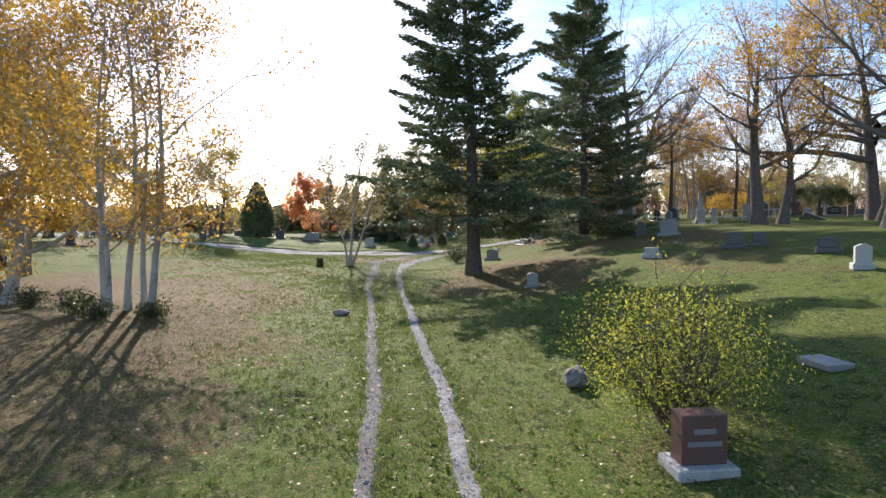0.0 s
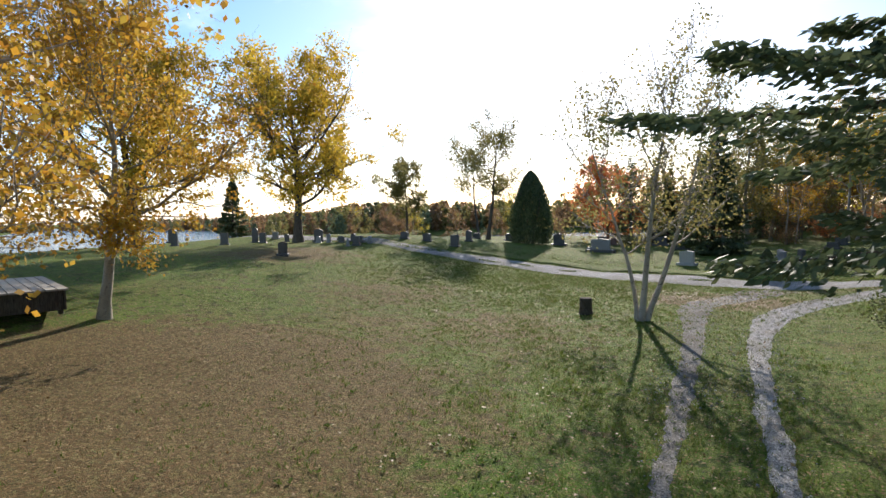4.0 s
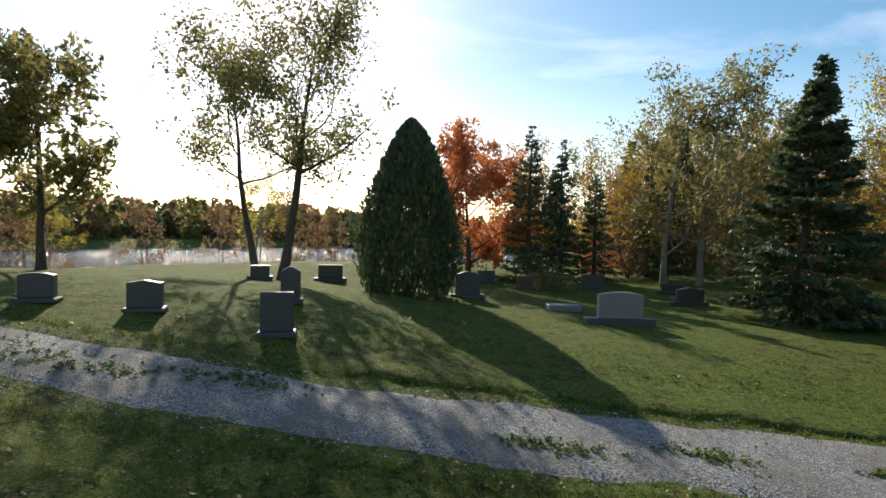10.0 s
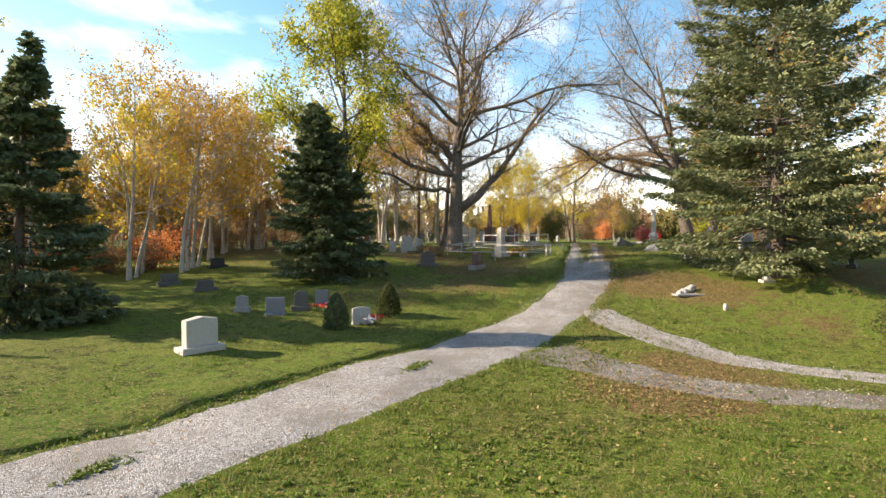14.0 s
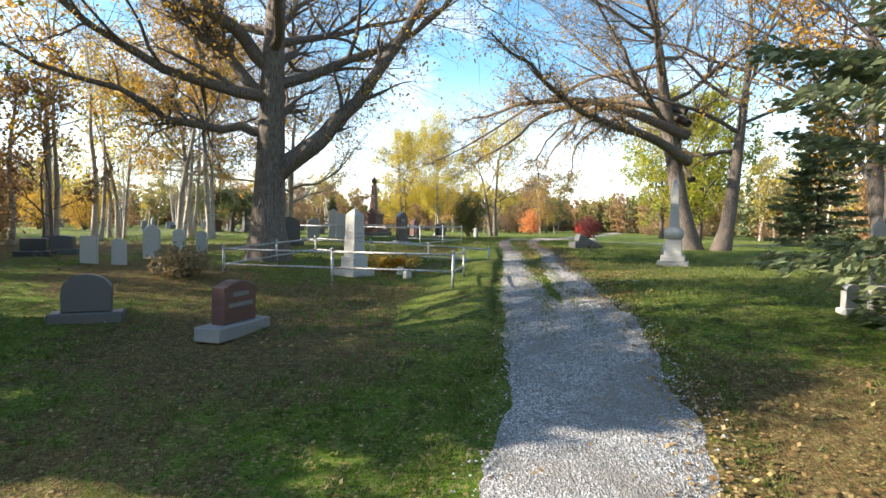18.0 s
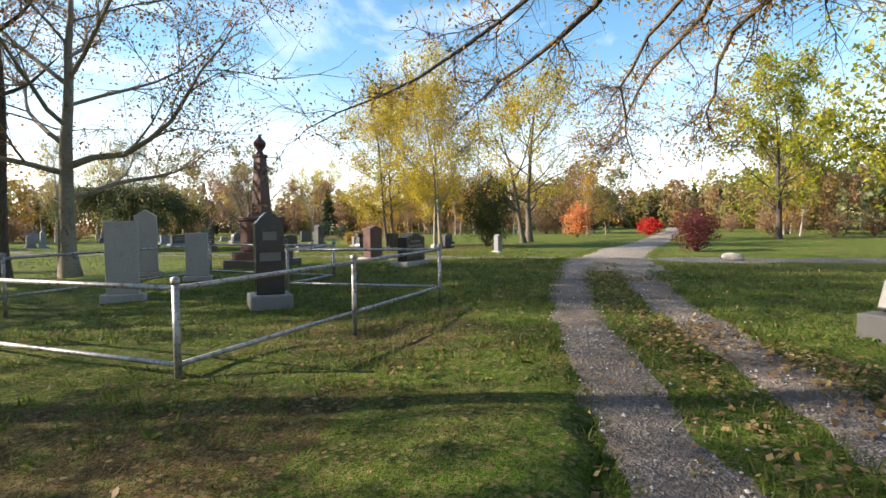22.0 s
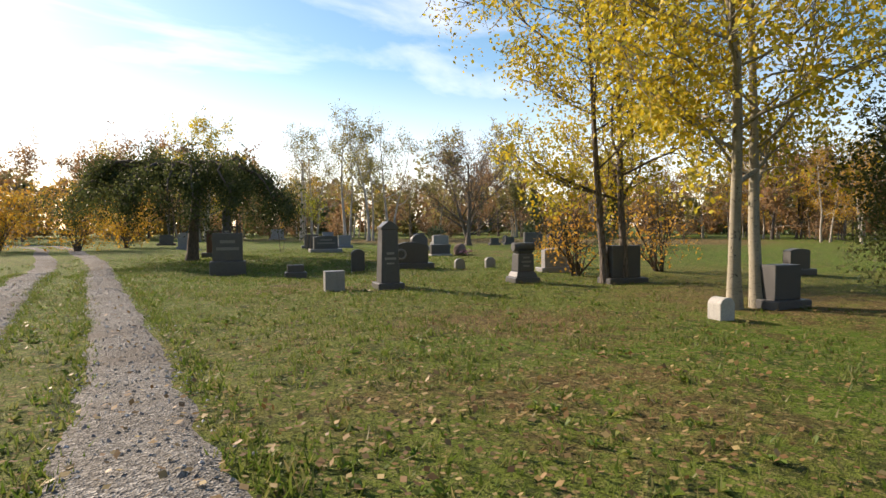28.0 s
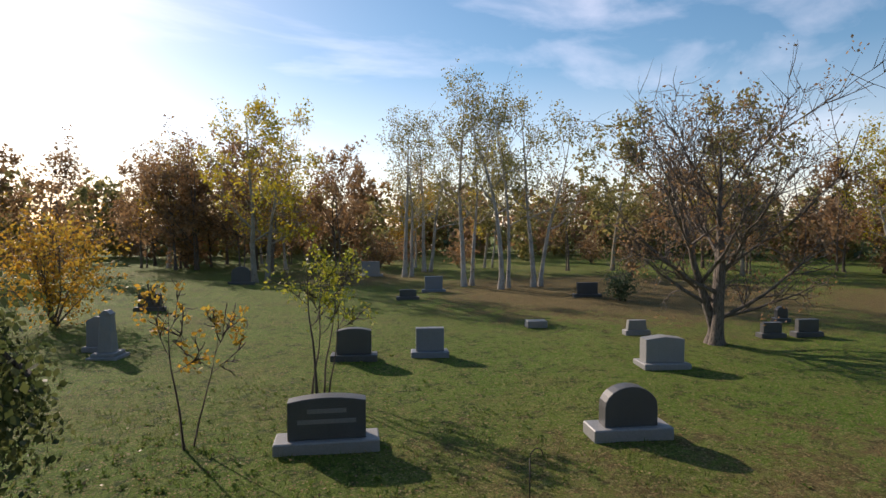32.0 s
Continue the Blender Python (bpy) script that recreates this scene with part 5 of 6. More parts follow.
tree("oak", -19.3, 26.3, 9.2, 0.17, "slim pale-trunked oak with golden leaves over a wooden platform", BARK_POPLAR, LEAF_GOLD, 35, 0.46, 0.22, 18, 7, 5, 22000, 0.13, ((0, 0, 0.08, 0.06),), 0.75, clump=0.22, full=0.75)
tree("oak", -33.6, 48.6, 11.6, 0.36, "spreading oak full of yellow leaves by the lake", BARK_DARK, LEAF_OAK, 36, 0.56, 0.26, 26, 8, 4, 29000, 0.22, ((0, 0, 0.05, 0.03),), 0.8, clump=0.46, full=0.45, tuft=40)
tree("oak", -43, 41.5, 14.0, 0.42, "spreading oak with golden brown leaves by the lake", BARK_DARK, LEAF_OAK, 37, 0.46, 0.22, 22, 8, 5, 32000, 0.25, ((0, 0, 0, 0),), 0.9, clump=0.5, full=0.6, tuft=46)
tree("ash", -24.2, 62, 9.9, 0.19, "slender forked tree with sparse grey-green leaves", BARK_DARK, LEAF_OLIVE, 38, 0.34, 0.42, 13, 6, 5, 12000, 0.16, ((0, 0, 0.06, 0), (-0.9, 0.2, -0.3, 0.1)), 0.95, clump=0.3, full=0.5)
tree("ash", -30, 58, 6.7, 0.13, "small thin tree with dull leaves near the shore", BARK_DARK, LEAF_OLIVE, 39, 0.3, 0.25, 12, 5, 4, 5500, 0.2, clump=0.24)
tree("maple", -16.6, 73, 6.8, 0.16, "small maple in orange-red autumn leaf", BARK_DARK, LEAF_ORANGE, 40, 0.48, 0.12, 16, 7, 4, 14000, 0.22, ((0, 0, 0, 0),), 0.7, clump=0.24)
tree("poplar", -4.5, 71, 11.5, 0.2, "leafy olive-green poplar group behind the spruce", BARK_POPLAR, LEAF_OLIVE, 41, 0.32, 0.15, 16, 6, 4, 12000, 0.2, ((0, 0, 0, 0), (1.6, 0.8, 0.15, 0), (-1.8, 0.3, -0.15, 0)), 1.0)
tree("poplar", 7.6, 57.9, 13.8, 0.26, "tall poplar with yellow-green leaves behind the spruce", BARK_DARK, LEAF_GREEN, 42, 0.26, 0.26, 20, 7, 5, 24000, 0.16, ((0, 0, 0, 0),), 1.0, clump=0.26, full=0.8)
for px, py, hh, k in ((3.9, 64.4, 10.0, 150), (5.2, 65.0, 9.6, 151), (1.9, 65.6, 10.4, 152), (7.6, 66.2, 10.2, 153), (10.0, 67.4, 10.6, 154)):
    tree("birch", px, py, hh, 0.12, "white birch full of golden leaves beside the woods", BARK_BIRCH, LEAF_GOLD, k, 0.3, 0.35, 12, 5, 4, 4200, 0.13, ((0, 0, 0.05, 0.02), (0.5, 0.2, 0.13, 0.0)), 1.1, group="golden birches", clump=0.26, full=0.8)
tree("maple", 17.72, 54.95, 17.0, 0.55, "huge old bare maple with wide limbs", BARK, LEAF_GOLD, 43, 0.5, 0.32, 23, 12, 15, 19000, 0.105, ((0, 0, 0, 0),), 0.75, twig_r=0.011, full=0.8,
     extra=(([(0, 0, 2.5), (0.2, -1.4, 3.6), (0.4, -2.2, 4.4), (0.5, -3.8, 6.4), (0.6, -5.0, 8.2), (0.8, -6.4, 10.4)], 0.34, 0.05), ([(0, 0, 4.0), (-0.6, 1.2, 4.0), (-1.3, 2.1, 4.1), (-2.2, 3.3, 4.8), (-3.4, 5.6, 5.6), (-4.4, 7.4, 6.6)], 0.17, 0.03), ([(0, 0, 4.9), (-0.6, 1.0, 6.1), (-1.4, 2.0, 7.2), (-2.6, 3.6, 9.0)], 0.22, 0.04),
            ([(0, 0, 6.0), (-1.6, 1.0, 7.4), (-3.2, 2.2, 9.0), (-4.6, 3.2, 11.2)], 0.24, 0.03), ([(0, 0, 6.4), (1.8, 0.6, 8.0), (4.0, 1.0, 9.4), (6.0, 0.6, 11.6)], 0.22, 0.03)))
tree("maple", 30.4, 40.1, 17.0, 0.48, "old double-trunked maple leaning over the road with bare limbs", BARK, LEAF_ORANGE_GOLD, 44, 0.5, 0.36, 18, 12, 17, 22000, 0.1, ((0, 0, -0.05, 0.2), (-0.4, -1.25, 0.05, -0.32)), 0.75, twig_r=0.01,
     extra=(([(0, 0.2, 4.2), (-2.2, 2.2, 5.0), (-5.0, 4.4, 5.2), (-8.0, 6.4, 6.0), (-10.5, 8.2, 7.2)], 0.26, 0.03), ([(0, 0.2, 5.4), (-1.2, 3.2, 6.6), (-1.6, 6.2, 7.0), (-0.6, 9.0, 6.8), (1.0, 11.4, 6.4)], 0.24, 0.025),
            ([(0.2, 0.3, 6.6), (1.8, 3.6, 7.6), (3.8, 6.6, 7.6), (5.5, 9.2, 6.2), (7.6, 12.0, 4.9)], 0.22, 0.025), ([(0.0, 1.6, 8.8), (2.5, 5.0, 8.8), (4.6, 9.0, 7.4), (5.6, 13.0, 5.3), (4.5, 15.9, 3.9)], 0.12, 0.014), ([(0.0, 1.4, 7.6), (4.0, 3.8, 8.0), (6.8, 6.6, 7.0), (8.4, 8.0, 5.3), (9.9, 7.5, 3.4)], 0.12, 0.014), ([(0.2, 1.0, 6.4), (3.0, 2.6, 7.0), (5.6, 4.8, 6.6), (7.3, 5.8, 4.8), (9.2, 5.2, 3.7)], 0.12, 0.014), ([(0.2, 0.2, 6.0), (4.0, 2.4, 8.0), (8.0, 4.8, 8.2), (11.0, 6.6, 6.6), (13.2, 8.0, 4.7)], 0.2, 0.02), ([(0.6, -0.2, 3.4), (1.3, 0.0, 3.6), (1.6, 0.3, 4.8), (1.3, 0.5, 6.0), (1.7, 0.6, 6.9)], 0.15, 0.06)))
tree("maple", 20.2, 36.4, 13.0, 0.42, "old double maple with a thin golden crown on the bank", BARK, LEAF_ORANGE_GOLD, 143, 0.42, 0.3, 16, 8, 6, 16000, 0.13, ((0, 0, -0.03, 0.02), (1.3, -0.3, 0.12, -0.05)), 0.75)
tree("maple", 20.5, 26.0, 15.0, 0.36, "broad maple full of golden leaves beyond the grey-green spruce", BARK, LEAF_GOLD, 149, 0.42, 0.26, 16, 8, 6, 15000, 0.15, ((0, 0, 0, 0),), 0.75, clump=0.26)
for px, py, hh, k in ((27.6, 64.0, 12.0, 146), (29.6, 66.6, 11.5, 147), (26.0, 64.6, 11.0, 148)):
    tree("birch", px, py, hh, 0.16, "tall white birch with thin rusty gold leaves among graves", BARK_BIRCH, LEAF_GOLD, k, 0.34, 0.36, 13, 5, 4, 8000, 0.13, ((0, 0, 0.04, 0.03), (0.5, 0.2, 0.14, 0.05)), 1.0, group="birches among the old graves", clump=0.26)
for px, py, hh, k in ((20.0, 66.0, 12.5, 171), (23.9, 67.6, 12.0, 173)):
    tree("birch", px, py, hh, 0.15, "tall white birch with a high golden crown among graves", BARK_BIRCH, LEAF_GOLD, k, 0.26, 0.46, 11, 5, 3, 1800, 0.12, ((0, 0, 0.04, 0.0), (0.5, 0.1, 0.1, 0.03)), 1.0, group="birches among the old graves", clump=0.26, full=0.6)
tree("ash", 32.95, 64.3, 14.0, 0.22, "straight bare dark trunk among graves", BARK_DARK, LEAF_RUST, 45, 0.2, 0.4, 9, 5, 4, 900, 0.1)
tree("ash", 23.0, 57.9, 13.0, 0.24, "leaning dark trunk among old graves", BARK_DARK, LEAF_RUST, 145, 0.32, 0.55, 11, 6, 5, 2200, 0.1, ((0, 0, 0.1, -0.12),))
tree("ash", 33.5, 62.5, 11.0, 0.24, "crooked pale-barked tree with thin brown leaves", BARK_POPLAR, LEAF_RUST, 46, 0.5, 0.22, 15, 9, 9, 15000, 0.1, ((0, 0, 0, 0),), 0.75, full=0.5, tuft=12)
for px, py, lx, ly, hh, k, sp in ((53.8, 58.15, -0.02, 0, 11.8, 47, 0.22), (54.15, 57.9, 0.05, 0.02, 11.4, 48, 0.25), (56.18, 62.15, -0.02, 0.02, 11.2, 49, 0.25), (56.55, 61.9, 0.03, 0, 10.6, 50, 0.28)):
    # second pair: backlit shade put into the trunks' colour with the darker bark
    tree("poplar", px, py, hh, 0.105, "tall poplar with bright yellow leaves", BARK_POPLAR if k < 49 else BARK, LEAF_YELLOW, k, sp, 0.2, 19, 6, 4, 17000, 0.1, ((0, 0, lx, ly),), 0.8, clump=0.36, full=0.6, tuft=30, group="yellow poplars")
bush("juniper", 56.6, 55.6, 3.4, 4.3, "dense dark green juniper shrub with an uneven outline", LEAF_JUNIPER, 51, 26000, 0.08, 16, category="shrub", hollow=0.3)
tree("ash", 65.59, 54.08, 13.0, 0.26, "many-limbed grey tree with olive yellow leaves", BARK, LEAF_YELLOW, 52, 0.42, 0.2, 16, 7, 5, 15000, 0.15, ((0, 0, 0, 0), (-0.9, 0.3, -0.25, 0.05)), 0.9, clump=0.4, tuft=26)
tree("poplar", 44.56, 36.87, 9.5, 0.2, "leafy yellow-green tree across the road", BARK_DARK, LEAF_GREEN, 53, 0.42, 0.15, 16, 7, 5, 13000, 0.2, clump=0.5, full=0.8, tuft=30)
tree("poplar", 70.51, 35.64, 13.0, 0.24, "leafy yellow-green tree by the far road", BARK_DARK, LEAF_GREEN, 54, 0.4, 0.15, 16, 7, 5, 12000, 0.24, clump=0.5, full=0.8, tuft=30)
bush("barberry", 51.3, 44.2, 2.3, 2.1, "wine-red barberry shrub beside the road", LEAF_WINE, 55, 5200, 0.1, 16)
bush("red_shrub", 87.86, 43.66, 3.2, 1.9, "bright red autumn shrub far along the road", LEAF_RED, 56, 1500, 0.2, 8)
bush("orange_shrub", 78.93, 51.1, 3.2, 3.2, "small orange autumn tree by the road", LEAF_ORANGE, 57, 2000, 0.2, 8)
bush("forsythia", 3.25, 7.9, 2.9, 2.15, "loose shrub with yellow-green leaves behind a red gravestone", LEAF_GREEN, 58, 10000, 0.045, 28)
bush("laurel", 0.9, 35.8, 2.0, 1.3, "low leafy green shrub on the lawn", LEAF_DARK, 59, 2400, 0.09, 10)
bush("clipped_cedar", -2.7, 51.5, 0.8, 1.1, "small dark clipped cedar beside graves", NEEDLE, 60, 2200, 0.1, 4, cone=True, group="small clipped cedars")
bush("clipped_cedar", -0.1, 51, 0.85, 1.1, "small green clipped cedar beside graves", LEAF_DARK, 61, 2200, 0.1, 4, cone=True, group="small clipped cedars")
bush("round_shrub", 77.62, 93.12, 1.6, 1.5, "round dark evergreen shrub", NEEDLE, 62, 1500, 0.14, 6)
bush("round_shrub", 74.77, 76.8, 1.6, 1.7, "round dark evergreen shrub", NEEDLE, 63, 1500, 0.14, 6)
bush("round_shrub", 77.77, 75.88, 1.5, 1.5, "round dark evergreen shrub", NEEDLE, 64, 1500, 0.14, 6)
for ox, oy, ow, oh, k in ((50.16, 94.25, 5.0, 4.2, 65), (46.48, 95.84, 4.5, 4.0, 66), (53.48, 97.46, 4.5, 4.4, 67)):
    bush("golden_shrub", ox, oy, ow, oh, "broad shrub of orange-yellow leaves at the bend of the loop road", LEAF_GOLD, k, 3600, 0.17, 14, group="golden shrubs")
for ox, oy, ow, oh, k in ((57.43, 63.89, 2.6, 2.2, 68), (59.96, 62.74, 2.8, 2.4, 69)):
    bush("golden_shrub", ox, oy, ow, oh, "low orange-yellow saplings under the poplars", LEAF_ORANGE_GOLD, k, 650, 0.11, 12, group="golden shrubs")
tree("sapling", 57.19, 82.05, 2.9, 0.03, "thin sapling with a tuft of yellow leaves", BARK_DARK, LEAF_GOLD, 70, 0.22, 0.55, 8, 3, 2, 420, 0.09, ((0, 0, -0.08, 0), (0.12, 0.05, 0.12, 0.05)), 1.2, category="sapling", clump=0.1)
tree("sapling", 59.98, 84.23, 3.8, 0.035, "clump of thin saplings with yellow leaves", BARK_DARK, LEAF_GREEN, 71, 0.2, 0.45, 9, 4, 2, 900, 0.09, ((0, 0, -0.08, 0), (0.15, 0.05, 0.1, 0.05), (-0.1, 0.1, 0.0, 0.1), (0.2, -0.1, 0.16, 0)), 1.2, category="sapling", clump=0.14)
tree("crab_apple", 72.61, 83.85, 7.4, 0.2, "wide bare fruit tree with a few brown leaves", BARK, LEAF_RUST, 72, 0.52, 0.14, 16, 8, 7, 4500, 0.1, ((0, 0, 0.1, 0), (0.3, 0.1, -0.3, 0.1), (0.1, 0.3, 0.35, 0.1)), 0.9)
tree("poplar", 62.88, 111.23, 13.0, 0.2, "tall poplar with yellow-green leaves at the wood's edge", BARK_POPLAR, LEAF_YELLOW, 73, 0.26, 0.2, 13, 6, 4, 4500, 0.2, ((0, 0, 0, 0), (0.8, 0, 0.12, 0)), 1.0)
for bx, by, hh, k in ((73.43, 110.6, 13, 74), (76.47, 113.63, 13.2, 75), (73.71, 102.11, 13.6, 76), (75.11, 100.18, 13.2, 77), (77.56, 100.3, 12.4, 78)):
    tree("birch", bx, by, hh, 0.17, "white birch with thin grey-olive leaves at the lawn's end", BARK_BIRCH, LEAF_OLIVE, k, 0.22, 0.35, 12, 5, 4, 3200, 0.15, ((0, 0, 0.03, 0), (0.6, 0.1, 0.1, 0.02)), 1.2, group="birches at the lawn's end")


def weeping_elm(x, y, h, w, seed):
    rng = np.random.default_rng(seed)
    tp, tr = line(rng, (0, 0, -0.1), (0.04, 0, 1), h * 0.8, 0.24, 0.14, 8, 0.05)
    tr[0] *= 1.3
    wood, ends = [], []
    for i in range(18):
        az = i * 2.4 + rng.uniform(-0.4, 0.4)
        length = w / 2 * rng.uniform(0.85, 1.1)
        pts = [tp[rng.integers(6, 9)]]
        for f in np.linspace(0.15, 1, 8):
            pts.append(pts[0] * 0 + (math.cos(az) * length * f, math.sin(az) * length * f, tp[8][2] + h * 0.24 * math.sin(f * 2.0) - h * 0.42 * f**2.6) + rng.normal(0, 0.09, 3))
        pts = np.array(pts)
        wood.append((pts, np.linspace(0.11, 0.02, len(pts))))
        for _ in range(11):
            b = pts[rng.integers(2, 9)]
            sp, sr = line(rng, b, rng.normal(0, 0.8, 3) + (math.cos(az) * 0.6, math.sin(az) * 0.6, 0.1), rng.uniform(0.6, 1.4), 0.02, 0.006, 6, 0.2, -0.22)
            wood.append((sp, sr))
            ends.append(sp[1:])
    pool = np.concatenate(ends)
    n = 48000
    at = pool[rng.integers(0, len(pool), n)] + rng.normal(0, 0.17, (n, 3))
    at[:, 2] -= rng.uniform(0, 0.75, n) ** 1.3
    at = at[at[:, 2] > 0.6]
    ob = thing("weeping_elm", x, y, 0, "weeping elm with a dark umbrella of drooping leaves", "tree")
    part_mesh("trunk", mesh_of("trunk", *tubes([(tp, tr)]), BARK_DARK, True), ob)
    part_mesh("limbwork", mesh_of("limbwork", *tubes(wood), BARK_DARK, True), ob)
    part_mesh("crown", mesh_of("crown", *cards(rng, at, 0.095, 0.6, 1.2), LEAF_DARK), ob)


weeping_elm(51.5, 78.3, 4.25, 8.2, 80)

for ox, oy, ow, oh, k in ((4.6, 67.2, 3.0, 2.0, 160), (7.4, 68.0, 3.4, 2.2, 161), (1.0, 69.0, 2.6, 1.8, 162), (-8.6, 76.0, 3.0, 2.2, 163)):
    bush("red_undergrowth", ox, oy, ow, oh, "rusty red shrub at the edge of the woods", LEAF_ORANGE, k, 1500, 0.15, 12, group="rusty undergrowth")
bush("low_shrub", -13.3, 67.4, 2.6, 0.95, "low spreading olive shrub behind gravestones", LEAF_OLIVE, 164, 1800, 0.1, 14)

# ---------------------------------------------------------------- woods
WOOD_KINDS = [
    tree("birch", 12, 75, 10, 0.11, "slender woodland birch with rusty gold leaves", BARK_BIRCH, LEAF_GOLD, 101, 0.27, 0.28, 11, 4, 1, 3200, 0.16, ((0, 0, 0.03, 0), (0.7, 0.2, 0.12, 0)), 1.2, group="woodland"),
    tree("birch", 17, 78, 10.5, 0.12, "slender woodland birch with yellow leaves", BARK_BIRCH, LEAF_YELLOW, 102, 0.27, 0.3, 11, 4, 1, 3000, 0.16, ((0, 0, -0.03, 0), (-0.6, 0.3, -0.1, 0)), 1.2, group="woodland"),
    tree("alder", 22, 80, 8, 0.1, "nearly bare brown woodland tree", BARK, LEAF_RUST, 103, 0.36, 0.15, 10, 4, 2, 1700, 0.2, ((0, 0, 0, 0), (0.4, 0, 0.1, 0.05)), 1.0, group="woodland"),
    tree("poplar", 28, 84, 10, 0.13, "woodland poplar with olive leaves", BARK_POPLAR, LEAF_OLIVE, 104, 0.32, 0.2, 10, 4, 1, 3000, 0.25, group="woodland"),
    tree("maple", 9, 82, 8, 0.13, "woodland maple with rusty leaves", BARK_DARK, LEAF_RUST, 105, 0.4, 0.15, 10, 4, 1, 3000, 0.24, group="woodland"),
    spruce("fir", 14, 90, 9, 3.6, "slim dark woodland fir tree", 106, density=0.62, group="woodland", size=0.46, fine=3, whorl=1.9),
    bush("thicket", 20, 72, 3.2, 2.6, "tangle of brown leafless undergrowth", LEAF_RUST, 107, 800, 0.19, 9, BARK, group="woodland", category="shrub"),
]
wr = random.Random(5)


def scatter(n, spot, weights, lo=0.8, hi=1.2):
    for _ in range(n):
        x, y = spot()
        kind = wr.choices(WOOD_KINDS, weights)[0]
        m = copy_thing(kind, pose(x, y, gz(x, y) - 0.05, 0, 0, wr.uniform(0, 360)))
        s = wr.uniform(lo, hi)
        m.scale = (s, s, s * wr.uniform(0.9, 1.1))


def box_spot(x0, x1, y0, y1):
    return lambda: (wr.uniform(x0, x1), wr.uniform(y0, y1))


def band_spot(points, wide):
    def spot():
        k = wr.randrange(len(points) - 1)
        u = wr.random()
        (ax, ay), (bx, by) = points[k], points[k + 1]
        return ax + (bx - ax) * u + wr.uniform(-wide, wide), ay + (by - ay) * u + wr.uniform(-wide, wide)
    return spot


scatter(40, box_spot(-2, 24, 66, 92), (5, 3, 2, 2, 2, 1, 2), 0.7, 1.1)
scatter(7, box_spot(12, 30, 62, 72), (5, 5, 2, 0, 0, 0, 0), 0.7, 1.1)
scatter(26, box_spot(-3, 22, 65, 74), (0, 0, 1, 0, 0, 0, 6), 0.45, 0.85)
scatter(26, band_spot([(-14, 76), (-4, 82), (8, 92)], 4), (2, 1, 3, 3, 3, 5, 4), 0.7, 1.05)
NORTH = [(12, 104), (30, 122), (45, 128), (60, 128), (76, 122), (92, 112), (104, 98), (112, 80)]
scatter(80, band_spot(NORTH, 6), (2, 1, 6, 3, 7, 1, 6), 0.85, 1.3)
EAST = [(112, 80), (104, 66), (96, 56), (100, 50)]
scatter(38, band_spot(EAST, 6), (3, 3, 6, 2, 5, 0.3, 4), 0.7, 1.15)
SOUTH = [(100, 34), (84, 30), (70, 26), (56, 22), (44, 16), (34, 6)]
scatter(44, band_spot(SOUTH, 5), (3, 3, 4, 3, 3, 1, 4), 0.7, 1.15)
SHORE = [(-52, 62), (-46, 72), (-38, 80), (-30, 86), (-22, 90)]
scatter(22, band_spot(SHORE, 2.5), (1, 1, 5, 1, 1, 0, 6), 0.35, 0.75)


def far_woods(name, points, wide, n, label, seed, tall=9.0, leafmats=(LEAF_RUST, LEAF_OLIVE, NEEDLE, LEAF_RUST, LEAF_OLIVE)):
    """A distant belt of trees: trunks, boughs and leaf clumps in one mesh for each colour."""
    rng = np.random.default_rng(seed)
    p = np.array(points, float)
    for k, lm in enumerate(leafmats):
        m = n // len(leafmats)
        i = rng.integers(0, len(p) - 1, m)
        u = rng.uniform(0, 1, m)[:, None]
        c = p[i] * (1 - u) + p[i + 1] * u + rng.normal(0, wide, (m, 2))
        h = tall * rng.uniform(0.55, 1.1, m)
        z = ground_z(c[:, 0], c[:, 1])
        per = 210
        q = np.repeat(np.arange(m), per)
        f = rng.uniform(0.05, 1, len(q))
        wid = (np.where(lm is NEEDLE, 1 - f, np.sin(np.pi * np.clip(f, 0.08, 0.95)) ** 0.6)) * h[q] * 0.24
        a = rng.uniform(0, 2 * np.pi, len(q))
        rr = np.sqrt(rng.uniform(0.1, 1, len(q)))
        at = np.stack([c[q, 0] + np.cos(a) * rr * wid, c[q, 1] + np.sin(a) * rr * wid, z[q] + f * h[q]], 1)
        v, fc = cards(rng, at, 0.6, 0.8)
        ob = tagged(new(name, mesh_of(name, v, fc, lm)), label, "woods", kind="stuff")


far_woods("far_woods", [(-460, 90), (-380, 170), (-270, 190), (-180, 170), (-120, 135), (-80, 122), (-55, 142), (-25, 158), (10, 160)], 7, 1100, "dark autumn woods across the lake", 201, 6.0, (LEAF_RUST, LEAF_OLIVE, NEEDLE_BLUE, LEAF_RUST, LEAF_OLIVE))
far_woods("far_woods", [(10, 160), (40, 150), (80, 145), (120, 125), (140, 90), (135, 62)], 7, 420, "brown autumn woods beyond the cemetery", 202, 9)
far_woods("far_woods", [(135, 62), (160, 50), (172, 36), (160, 24), (135, 26)], 5, 260, "brown autumn woods where the road ends", 204, 9)
far_woods("far_woods", [(135, 26), (110, 14), (80, 0), (50, -14), (30, -30)], 6, 300, "brown autumn woods beyond the road", 203, 10)

